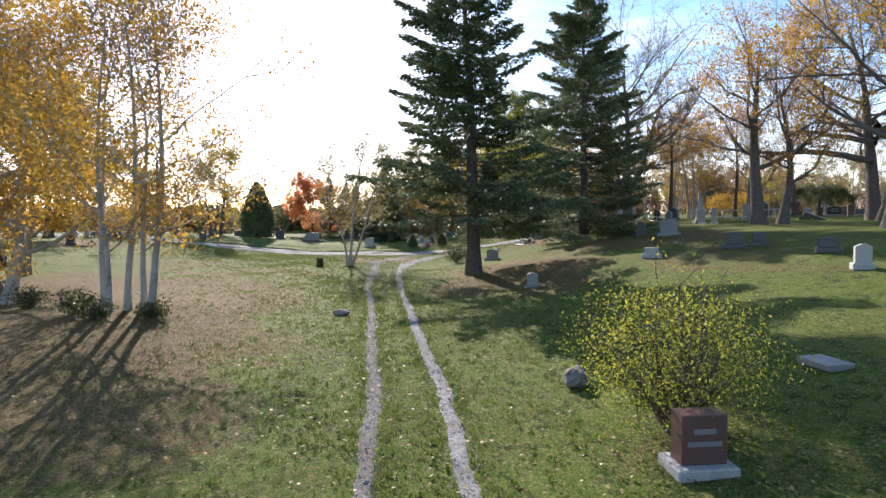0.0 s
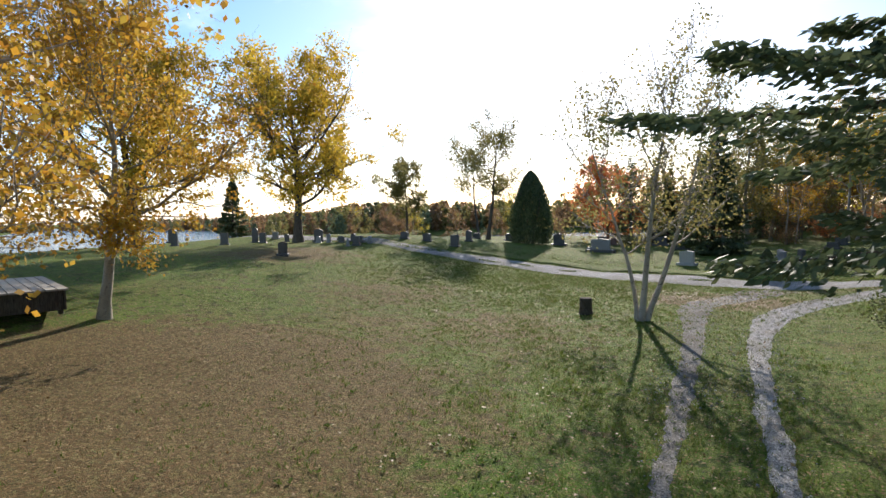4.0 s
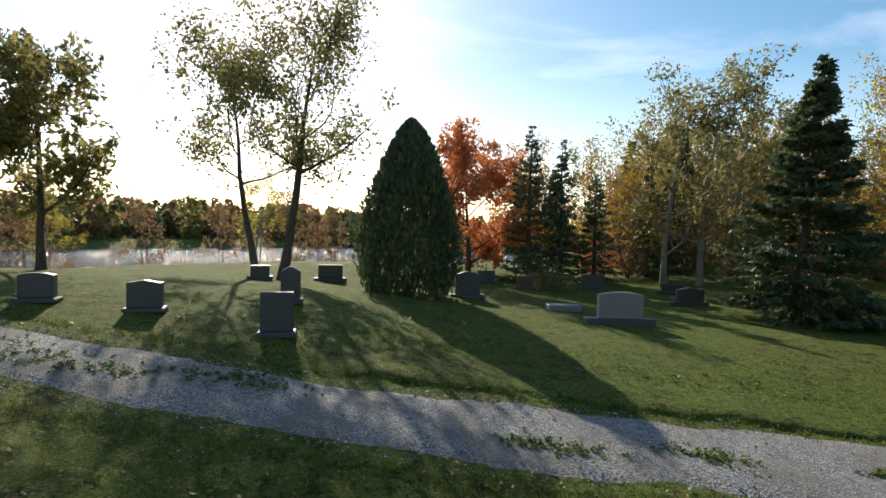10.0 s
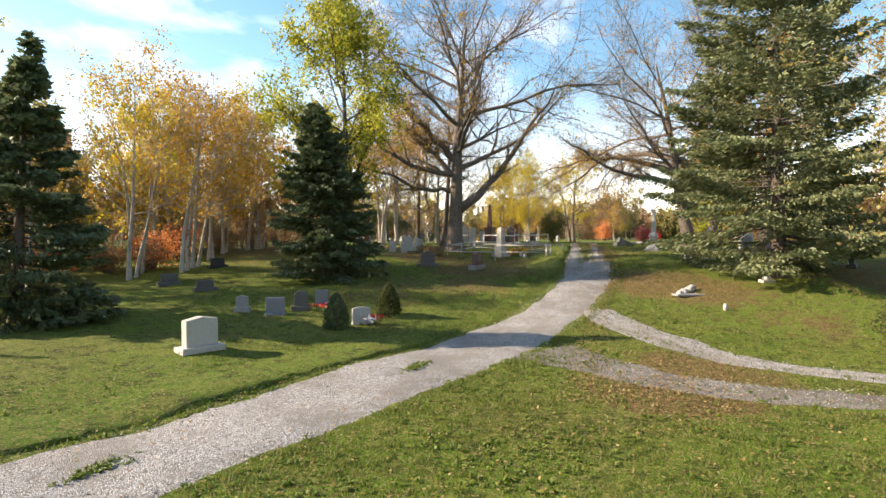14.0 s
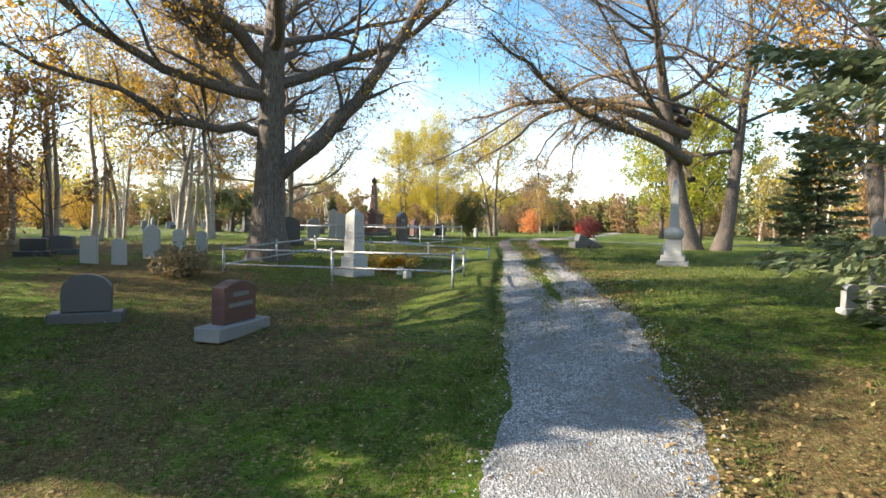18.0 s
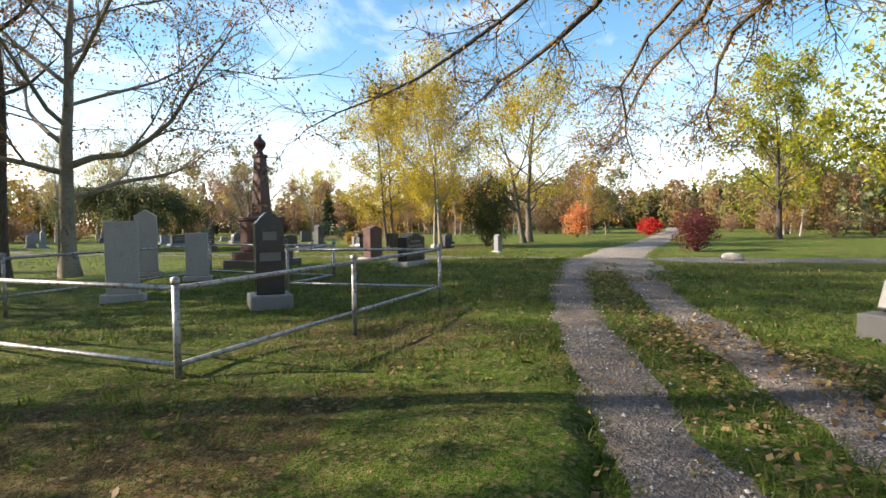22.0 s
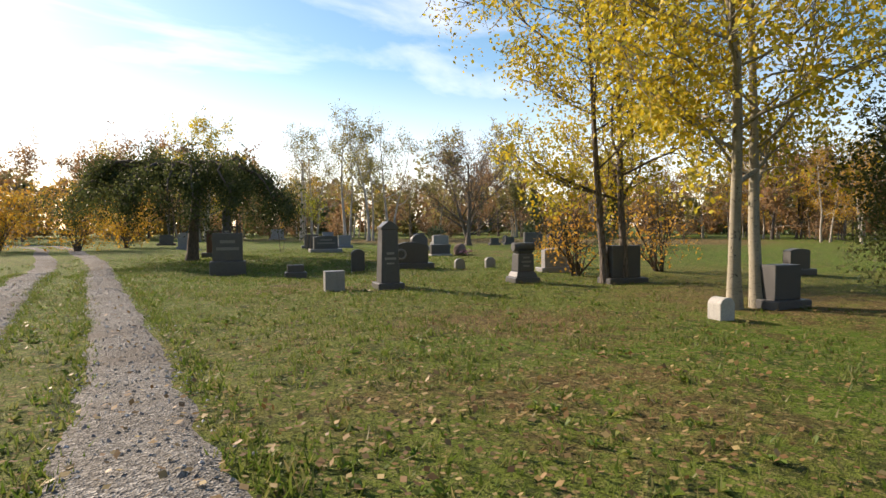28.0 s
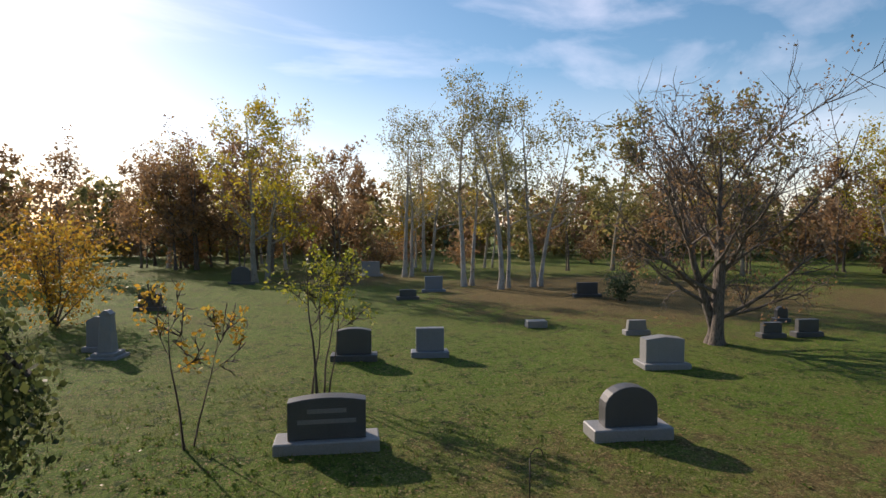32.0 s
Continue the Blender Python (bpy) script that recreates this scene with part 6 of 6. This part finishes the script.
# ---------------------------------------------------------------- small things
WOOD_OLD = Graph("weathered_boards", 0.85, spec=0.2)
_w = WOOD_OLD.noise(4, 6, 0.65, WOOD_OLD.scaled(1, 14, 14))
WOOD_OLD.color(WOOD_OLD.ramp(_w, (0.3, (0.2, 0.18, 0.15)), (0.7, (0.46, 0.43, 0.38))))
WOOD_OLD.bump(_w, 0.4, 0.01)
WOOD_OLD = WOOD_OLD.m
WOOD_DARK = bark_material("dark_rotten_wood", (0.09, 0.075, 0.06), (0.02, 0.017, 0.014))
PLASTIC_RED = Graph("red_petals", 0.6).color((0.5, 0.02, 0.03)).m
PLASTIC_WHITE = Graph("white_petals", 0.6).color((0.75, 0.7, 0.72)).m
PLASTIC_PINK = Graph("pink_petals", 0.6).color((0.55, 0.25, 0.3)).m
IRON = Graph("black_iron", 0.5, 0.6).color((0.03, 0.03, 0.03)).m

ob = thing("wooden_platform", -22.45, 24.35, -17.5, "low wooden platform with a pale plank top and dark sides", "platform")
for i in range(14):
    part("plank", block(5.2, 0.25, 0.05, 0.62, 0.006, cy=-1.82 + i * 0.28), WOOD_OLD, ob)
for yy in (-1.85, 1.85):
    part("side_board", block(5.1, 0.06, 0.55, 0.06, 0.006, cy=yy), WOOD_DARK, ob)
for xx in (-2.5, 2.5):
    part("side_board", block(0.06, 3.6, 0.55, 0.06, 0.006, cx=xx), WOOD_DARK, ob)
for xx in (-2.4, 0, 2.4):
    for yy in (-1.75, 1.75):
        part("post", block(0.12, 0.12, 0.68, -0.06, 0.006, cx=xx, cy=yy), WOOD_DARK, ob)

ob = thing("stump", -8.0, 36.9, 0, "short dark rotten tree stump in the lawn", "tree stump")
part("wood", lathe([(0.26, -0.05), (0.24, 0.1), (0.21, 0.3), (0.22, 0.55), (0.2, 0.6), (0.12, 0.56)], 14), WOOD_DARK, ob)

ob = thing("garden_statue", 8.25, 38.2, -70, "small white garden statue on a pale block under a spruce", "statue", sink=0.02)
part("block", block(0.5, 0.4, 0.14, 0, 0.02), GRANITE_PALE, ob)
part("figure", lathe([(0.16, 0.138), (0.17, 0.2), (0.1, 0.3), (0.12, 0.4), (0.06, 0.47), (0.07, 0.53), (0.05, 0.59), (0.001, 0.62)], 16), GRANITE_PALE, ob)
for k, (rx, ry) in enumerate(((5.6, 41.5), (5.95, 41.35), (6.2, 41.15), (6.5, 41.05))):
    rock("pale_rock", rx, ry, 0.34, 0.28, 0.26, "pale field stone laid in a row on the lawn", 20 + k)
flat_marker(5.7, 41.2, 0.5, 1.1, GRANITE_GREY, "flat grey slab sunk in dry grass", 25, 0.08)
rock("white_stone", 3.9, 40.1, 0.16, 0.14, 0.3, "small upright white marker stone", 33, GRANITE_PALE)


def hook(x, y, h, label):
    ob = thing("shepherd_hook", x, y, 0, label, "hook")
    part("rod", rod((0, 0, -0.1), (0, 0, h), 0.008, 6), IRON, ob)
    prev = Vector((0, 0, h))
    for k in range(1, 9):
        a = math.pi * k / 8
        p = Vector((0.1 - 0.1 * math.cos(a), 0, h + 0.1 * math.sin(a)))
        part("crook", rod(prev, p, 0.007, 6), IRON, ob)
        prev = p


hook(-10.4, 58.8, 0.75, "thin black iron hook standing in the lawn")
hook(60.9, 77.6, 0.85, "thin black iron shepherd's hook in the lawn")


def flowers(x, y, mat, label, seed, w=0.4, h=0.3, n=40):
    rng = np.random.default_rng(seed)
    ob = thing("flowers", x, y, 0, label, "flowers")
    stems = [line(rng, (0, 0, -0.02), rng.normal(0, 0.5, 3) + (0, 0, 1), h, 0.006, 0.004, 3, 0.1) for _ in range(9)]
    part_mesh("stemwork", mesh_of("stemwork", *tubes(stems), LEAF_DARK), ob)
    at = rng.normal(0, 1, (n, 3)) * (w / 3.5, w / 3.5, h / 5) + (0, 0, h * 0.8)
    at[:, 2] = np.maximum(at[:, 2], 0.05)
    part_mesh("blossom", mesh_of("blossom", *cards(rng, at, 0.09, 0.9), mat), ob)


flowers(-1.3, 50.9, PLASTIC_RED, "bunch of red flowers before a white gravestone", 41)
flowers(-1.7, 50.9, PLASTIC_WHITE, "pinkish white flowers before a gravestone", 42)
flowers(-0.6, 53.6, PLASTIC_RED, "red flowers lying before a dark gravestone", 43, 0.6, 0.16)
flowers(62.75, 73.9, PLASTIC_PINK, "faded pink flowers before a brown boulder", 44, 0.4, 0.22, 40)
bush("orange_sapling", 59.4, 66.4, 1.3, 1.1, "low sapling with orange-yellow leaves in the lawn", LEAF_GOLD, 45, 900, 0.07, 9)


def hosta_leaf(name, seed):
    """A broad pointed leaf that arches outward, folded along its rib."""
    rng = np.random.default_rng(seed)
    verts, faces = [], []
    for i, (f, w) in enumerate(((0.0, 0.012), (0.3, 0.02), (0.45, 0.09), (0.65, 0.115), (0.85, 0.075), (1.0, 0.008))):
        u = 0.46 * f
        z = 0.4 * math.sin(f * 1.9) * 0.75 + rng.normal(0, 0.008)
        verts += [(u, -w, z + w * 0.35), (u + 0.01, 0, z), (u, w, z + w * 0.35)]
        if i:
            a = 3 * (i - 1)
            faces += [(a, a + 1, a + 4, a + 3), (a + 1, a + 2, a + 5, a + 4)]
    return mesh_of(name, verts, faces, HOSTA, True)


HOSTA = leaf_material("withered_golden_leaf", (0.5, 0.28, 0.04), (0.58, 0.36, 0.06), (0.42, 0.2, 0.03))
HOSTA_SHAPES = [hosta_leaf("leaf", k) for k in range(4)]
hr = random.Random(12)
for hx, hy, hn, reach in ((17.3, 51.15, 44, 0.5), (17.9, 50.6, 30, 0.36)):
    ob = thing("hosta", hx, hy, 0, "clump of broad golden withered leaves inside the railing", "plant")
    for k in range(hn):
        leaf = part_mesh("leaf", HOSTA_SHAPES[k % 4], ob)
        s = hr.uniform(0.7, 1.25)
        a = hr.uniform(0, 360)
        d = reach * hr.random() ** 0.5
        leaf.matrix_basis = pose(d * math.cos(radians(a)), d * math.sin(radians(a)), -0.02, 0, hr.uniform(-25, 20), a + hr.uniform(-50, 50)) @ Matrix.Diagonal((s, s, s, 1))
br = np.random.default_rng(19)
ob = thing("dead_branch", 22.6, 45.0, 0, "dead grey branch lying in the grass", "branch")
twig = [line(br, (0, 0, 0.03), (0.9, -0.3, 0.25), 1.2, 0.022, 0.008, 6, 0.15)]
for k in range(9):
    twig.append(line(br, twig[0][0][br.integers(0, 6)], br.normal(0, 0.6, 3) + (0.5, 0, 0.5), br.uniform(0.3, 0.7), 0.01, 0.004, 4, 0.2))
part_mesh("wood", mesh_of("wood", *tubes(twig), BARK, True), ob)
ob = thing("fallen_stick", 14.9, 44.25, 20, "pale dry stick on the leaf litter", "branch")
part_mesh("wood", mesh_of("wood", *tubes([line(br, (-0.35, 0, 0.03), (1, 0.1, 0.02), 0.75, 0.014, 0.007, 5, 0.12)]), WOOD_OLD, True), ob)
for bx, by, turn in ((16.75, 50.3, 12), (16.1, 49.9, -30)):
    ob = thing("pale_block", bx, by, turn, "small pale stone block in the plot's grass", "stone", "plot corner blocks", sink=0.06)
    part("stone", block(0.2, 0.17, 0.26, bevel=0.018, taper=(0.9, 0.9)), GRANITE_PALE, ob)
bush("brown_weeds", 13.0, 54.5, 1.6, 0.6, "dry brown weeds in the rough grass", REED, 48, 700, 0.13, 16)
bush("brown_weeds", 14.6, 55.8, 1.4, 0.5, "dry brown weeds in the rough grass", REED, 49, 600, 0.13, 16)
for k, (wx, wy, ww, wh) in enumerate(((-9.4, 15.2, 1.0, 0.6), (-8.0, 15.6, 0.9, 0.5), (-10.4, 15.9, 1.2, 0.7), (-13.4, 18.2, 1.2, 0.7))):
    bush("weeds", wx, wy, ww, wh, "dark weeds round the feet of the birches", LEAF_DARK, 90 + k, 600, 0.09, 12)
bush("weeds", -7.2, 7.4, 0.5, 0.7, "thin weed with small pale leaves in the shade", LEAF_OLIVE, 97, 120, 0.07, 7)
bush("weeds", -6.2, 5.6, 0.4, 0.6, "thin weed with small pale leaves in the shade", LEAF_OLIVE, 98, 90, 0.07, 6)


# ---------------------------------------------------------------- grass and fallen leaves
def clear_of_roads(p):
    keep = np.ones(len(p), bool)
    for pts, half in ((MAIN_WEST, 1.2), (MAIN_FAR, 1.5), (LOOP_SOUTH, 1.3)):
        c = spline(pts, 0.5)
        keep &= np.array([((c - q) ** 2).sum(1).min() for q in p]) > half**2
    for pts, lo, hi in ((TRACK, 0.48, 0.8), (LOOP, 0.4, 1.24), (MAIN_EAST, 0.33, 1.0), (RUT_LEFT, 0.0, 0.16), (RUT_RIGHT, 0.0, 0.16)):
        c = spline(pts, 0.5)
        d = np.sqrt(np.array([((c - q) ** 2).sum(1).min() for q in p]))
        keep &= (d < lo) | (d > hi)
    return keep


def near_line(rng, points, wide, n):
    c = spline(points, 0.5)
    p = c[rng.integers(0, len(c), n)]
    a = rng.uniform(0, 2 * np.pi, n)
    r = wide * rng.uniform(0, 1, n) ** 0.7
    return p + np.stack([np.cos(a) * r, np.sin(a) * r], 1)


# the way over the lawns that is walked most closely
GREEN_WAY = [(0, 2), (-1, 10), (-3, 20), (-7, 30), (-12, 40), (-18, 46), (-10, 45), (0, 45), (10, 47), (20, 48), (30, 50), (40, 52), (46, 58), (51, 66), (55, 74), (58, 80)]
grng = np.random.default_rng(77)
tuft = near_line(grng, GREEN_WAY, 8.5, 64000)
tuft = tuft[clear_of_roads(tuft)]
tuft = tuft[grng.random(len(tuft)) > 0.8 * dryness(tuft[:, 0], tuft[:, 1])]
# longer grass hangs over the edges of the gravel
for pts, offs in ((MAIN_WEST, (-1.45, 1.4)), (MAIN_EAST, (-1.1, 1.1, -0.3, 0.25)), (MAIN_FAR[:4], (-1.55, 1.55)), (RUT_LEFT[:11], (-0.2, 0.2)), (RUT_RIGHT[:11], (-0.2, 0.2)), (LOOP[2:8], (-1.3, 1.35, -0.38, 0.36)), (LOOP_SOUTH[2:], (-1.4, 1.4))):
    c = spline(pts, 0.25)
    c = c[c[:, 0] > -35]
    t = np.gradient(c, axis=0)
    t /= np.linalg.norm(t, axis=1)[:, None]
    for off in offs:
        k = grng.integers(0, len(c), 22 * int(len(c) * 0.25) + 40)
        edge = c[k] + np.stack([t[k, 1], -t[k, 0]], 1) * (off + np.sign(off) * 0.04 + grng.normal(0, 0.07, len(k)))[:, None] + grng.normal(0, 0.1, (len(k), 2)) * t[k]
        tuft = np.concatenate([tuft, edge])
per = 6
q = np.repeat(tuft, per, 0) + grng.normal(0, 0.05, (len(tuft) * per, 2))
n = len(q)
z = ground_z(q[:, 0], q[:, 1]) - 0.01
ang = grng.uniform(0, 2 * np.pi, n)
hgt = grng.uniform(0.025, 0.095, n)
wid = grng.uniform(0.005, 0.013, n)
bend = grng.normal(0, 0.035, (n, 2))
side = np.stack([np.cos(ang) * wid, np.sin(ang) * wid], 1)
bv = np.stack([np.column_stack([q - side, z]), np.column_stack([q + side, z]), np.column_stack([q + bend, z + hgt])], 1).reshape(-1, 3)
tagged(new("grass", mesh_of("grass", bv, np.arange(3 * n).reshape(n, 3), BLADE)), "short rough autumn grass blades", "grass", kind="stuff")

# clumps of longer, rougher grass
clumps = near_line(grng, GREEN_WAY, 7.5, 30000)
rough = np.sin(clumps[:, 0] * 0.7 + 2) * np.sin(clumps[:, 1] * 0.8 + 1) + 0.7 * np.sin(clumps[:, 0] * 1.9 + clumps[:, 1] * 1.3) + grng.normal(0, 0.5, len(clumps))
clumps = clumps[(rough > 0.35) & clear_of_roads(clumps) & (grng.random(len(clumps)) > 0.95 * dryness(clumps[:, 0], clumps[:, 1]))]
per = 10
q = np.repeat(clumps, per, 0) + grng.normal(0, 0.055, (len(clumps) * per, 2))
n = len(q)
z = ground_z(q[:, 0], q[:, 1]) - 0.01
ang = grng.uniform(0, 2 * np.pi, n)
hgt = grng.uniform(0.045, 0.115, n)
wid = grng.uniform(0.006, 0.014, n)
bend = grng.normal(0, 0.05, (n, 2))
side = np.stack([np.cos(ang) * wid, np.sin(ang) * wid], 1)
bv = np.stack([np.column_stack([q - side, z]), np.column_stack([q + side, z]), np.column_stack([q + bend, z + hgt])], 1).reshape(-1, 3)
tagged(new("grass_clumps", mesh_of("grass_clumps", bv, np.arange(3 * n).reshape(n, 3), BLADE)), "clumps of longer rough autumn grass", "grass", kind="stuff")

# loose stones on the gravel
STONE_BIT = Graph("loose_gravel_stone", 0.85, spec=0.3)
STONE_BIT.color(STONE_BIT.ramp(STONE_BIT.geo.outputs["Random Per Island"], (0.0, (0.09, 0.088, 0.085)), (0.5, (0.24, 0.238, 0.23)), (1.0, (0.5, 0.5, 0.49))))
STONE_BIT = STONE_BIT.m
bits = []
for pts, lo, hi, many in ((MAIN_WEST[3:], -1.2, 1.2, 15000), (MAIN_EAST[:6], -1.05, -0.2, 3000), (MAIN_EAST[:6], 0.2, 1.05, 3000), (MAIN_EAST[5:], -1.05, -0.3, 600), (MAIN_EAST[5:], 0.3, 1.1, 600), (RUT_LEFT[:12], -0.2, 0.2, 1600), (RUT_RIGHT[:12], -0.2, 0.2, 1600), (RUT_LEFT[10:], -0.6, 0.6, 1500), (RUT_RIGHT[10:], -0.6, 0.6, 1500), (LOOP[1:8], -1.2, -0.35, 1500), (LOOP[1:8], 0.35, 1.3, 1500), (LOOP_SOUTH[2:], -1.2, 1.2, 700)):
    c = spline(pts, 0.2)
    t = np.gradient(c, axis=0)
    t /= np.linalg.norm(t, axis=1)[:, None]
    k = grng.integers(0, len(c), many)
    bits.append(c[k] + np.stack([t[k, 1], -t[k, 0]], 1) * grng.uniform(lo, hi, many)[:, None] + grng.normal(0, 0.1, (many, 2)))
bits = np.concatenate(bits)
n = len(bits)
sz = grng.uniform(0.008, 0.021, n)
sz[grng.random(n) < 0.06] *= 1.7
mid = np.column_stack([bits, ground_z(bits[:, 0], bits[:, 1]) + 0.024])
ang = grng.uniform(0, 2 * np.pi, n)
ring = [mid + np.column_stack([np.cos(ang + a) * sz * grng.uniform(0.7, 1.2, n), np.sin(ang + a) * sz * grng.uniform(0.7, 1.2, n), grng.uniform(-0.2, 0.2, n) * sz]) for a in (0, 1.6, 3.1, 4.7)]
verts = np.stack([*ring, mid + np.column_stack([np.zeros((n, 2)), sz * 0.75])], 1).reshape(-1, 3)
faces = (np.arange(n)[:, None, None] * 5 + np.array([(0, 1, 4), (1, 2, 4), (2, 3, 4), (3, 0, 4)])).reshape(-1, 3)
tagged(new("gravel_stones", mesh_of("gravel_stones", verts, faces, STONE_BIT)), "loose pale and grey stones lying on the gravel", "gravel", kind="stuff")

heaps = np.array([(-5.4, 42, 1.3), (-4.6, 42.4, 1.2), (7.2, 43.2, 1.4), (47.5, 56.6, 2.0), (-9, 14, 4), (-12, 22, 6), (-3.4, 41.5, 1.6), (13, 45, 0.6), (19, 45.4, 0.6), (23, 47, 0.5), (28, 47.5, 0.5), (26, 46.2, 0.6), (16, 44.6, 0.7), (22, 50.5, 2), (12, 50, 2.5), (46, 57, 1.5), (50, 55, 3), (2, 8, 2.5), (34, 48, 0.6), (17, 51, 2.5)])
pick = heaps[grng.integers(0, len(heaps), 9000)]
flat = np.concatenate([near_line(grng, GREEN_WAY, 12, 20000), near_line(grng, MAIN_EAST[3:], 0.34, 1500), near_line(grng, [(17, 45.3), (20.5, 45.7), (24, 46.1), (27.5, 46.7)], 0.45, 2600), near_line(grng, [(-6.3, 43.6), (2, 44.3), (8, 44.2), (15, 44.9)], 0.6, 2500), pick[:, :2] + grng.normal(0, 1, (9000, 2)) * pick[:, 2:] * (1.0, 0.7)])
n = len(flat)
lz = ground_z(flat[:, 0], flat[:, 1]) + 0.045
u = np.column_stack([grng.normal(size=(n, 2)), grng.normal(0, 0.35, n)])
u /= np.linalg.norm(u, axis=1)[:, None]
v = np.cross(u, np.column_stack([grng.normal(0, 0.3, (n, 2)), np.ones(n)]))
v /= np.linalg.norm(v, axis=1)[:, None]
sz = grng.uniform(0.018, 0.038, n)[:, None]
c3 = np.column_stack([flat, lz])
lv = np.stack([c3 - u * sz, c3 + v * sz * 0.7, c3 + u * sz, c3 - v * sz * 0.7], 1).reshape(-1, 3)
tagged(new("fallen_leaves", mesh_of("fallen_leaves", lv, np.arange(4 * n).reshape(n, 4), LITTER)), "scattered yellow and brown fallen leaves", "leaves", kind="stuff")

# low broad-leaved weeds in the lawn, in patches
WEED = leaf_material("lawn_weed", (0.055, 0.11, 0.014), (0.1, 0.18, 0.02), (0.16, 0.22, 0.035), (0.23, 0.24, 0.06))
spot = near_line(grng, GREEN_WAY + [(-16, 44), (-8, 44), (-3, 45), (-8, 45), (-13, 43)], 7.5, 26000)
thick = np.sin(spot[:, 0] * 0.9 + 1) * np.sin(spot[:, 1] * 1.1) + 0.6 * np.sin(spot[:, 0] * 2.3 - spot[:, 1] * 1.7) + grng.normal(0, 0.5, len(spot))
spot = spot[(thick > 0.1) & clear_of_roads(spot) & (grng.random(len(spot)) > 1.1 * dryness(spot[:, 0], spot[:, 1]))]
per = 6
q = np.repeat(spot, per, 0)
n = len(q)
turn = grng.uniform(0, 2 * np.pi, n)
out = np.stack([np.cos(turn), np.sin(turn)], 1)
acr = np.stack([-np.sin(turn), np.cos(turn)], 1)
ln = (grng.uniform(0.03, 0.085, n) * np.repeat(grng.uniform(0.6, 1.3, len(spot)), per))[:, None]
wd = ln * grng.uniform(0.22, 0.4, n)[:, None]
up = grng.uniform(0.015, 0.06, n)
z = ground_z(q[:, 0], q[:, 1])
wv3 = np.stack([np.column_stack([q, z]), np.column_stack([q + out * ln * 0.6 + acr * wd, z + up]), np.column_stack([q + out * ln, z + up * grng.uniform(0.3, 1.1, n)]), np.column_stack([q + out * ln * 0.6 - acr * wd, z + up])], 1).reshape(-1, 3)
tagged(new("lawn_weeds", mesh_of("lawn_weeds", wv3, np.arange(4 * n).reshape(n, 4), WEED)), "low green broad-leaved weeds in the lawn", "weeds", kind="stuff")

# weeds that have taken root on the gravel
tufts = np.array([(-17.6, 48.6, 0.3), (-15.4, 48.8, 0.3), (-12.6, 49.0, 0.2), (-5.5, 47.6, 0.2), (-24.0, 49.3, 0.5), (-21.8, 49.5, 0.4), (-26.0, 49.8, 0.6)])
pick = tufts[grng.integers(0, len(tufts), 620)]
q = pick[:, :2] + grng.normal(0, 1, (620, 2)) * pick[:, 2:] * (1.3, 0.4)
q = np.repeat(q, 5, 0)
n = len(q)
turn = grng.uniform(0, 2 * np.pi, n)
out = np.stack([np.cos(turn), np.sin(turn)], 1)
acr = np.stack([-np.sin(turn), np.cos(turn)], 1)
ln = grng.uniform(0.03, 0.075, n)[:, None]
z = ground_z(q[:, 0], q[:, 1]) + 0.035
lift = grng.uniform(0.015, 0.05, n)
wv4 = np.stack([np.column_stack([q, z]), np.column_stack([q + out * ln * 0.6 + acr * ln * 0.3, z + lift]), np.column_stack([q + out * ln, z + lift * 0.7]), np.column_stack([q + out * ln * 0.6 - acr * ln * 0.3, z + lift])], 1).reshape(-1, 3)
tagged(new("road_weeds", mesh_of("road_weeds", wv4, np.arange(4 * n).reshape(n, 4), WEED)), "patches of low weeds growing on the gravel road", "weeds", kind="stuff")

# reeds along the lake
rn = 5000
rp = np.column_stack([grng.uniform(-60, -18, rn), np.zeros(rn)])
rp[:, 1] = (grng.normal(83, 3.0, rn) + 0.72 * rp[:, 0]) / 0.69
rz = ground_z(rp[:, 0], rp[:, 1]) - 0.05
ra = grng.uniform(0, 2 * np.pi, rn)
rs = np.stack([np.cos(ra), np.sin(ra)], 1) * 0.02
rh = grng.uniform(0.5, 1.5, rn)
rv = np.stack([np.column_stack([rp - rs, rz]), np.column_stack([rp + rs, rz]), np.column_stack([rp + grng.normal(0, 0.15, (rn, 2)), rz + rh])], 1).reshape(-1, 3)
tagged(new("reeds", mesh_of("reeds", rv, np.arange(3 * rn).reshape(rn, 3), REED)), "dry brown reeds along the lake shore", "reeds", kind="stuff")
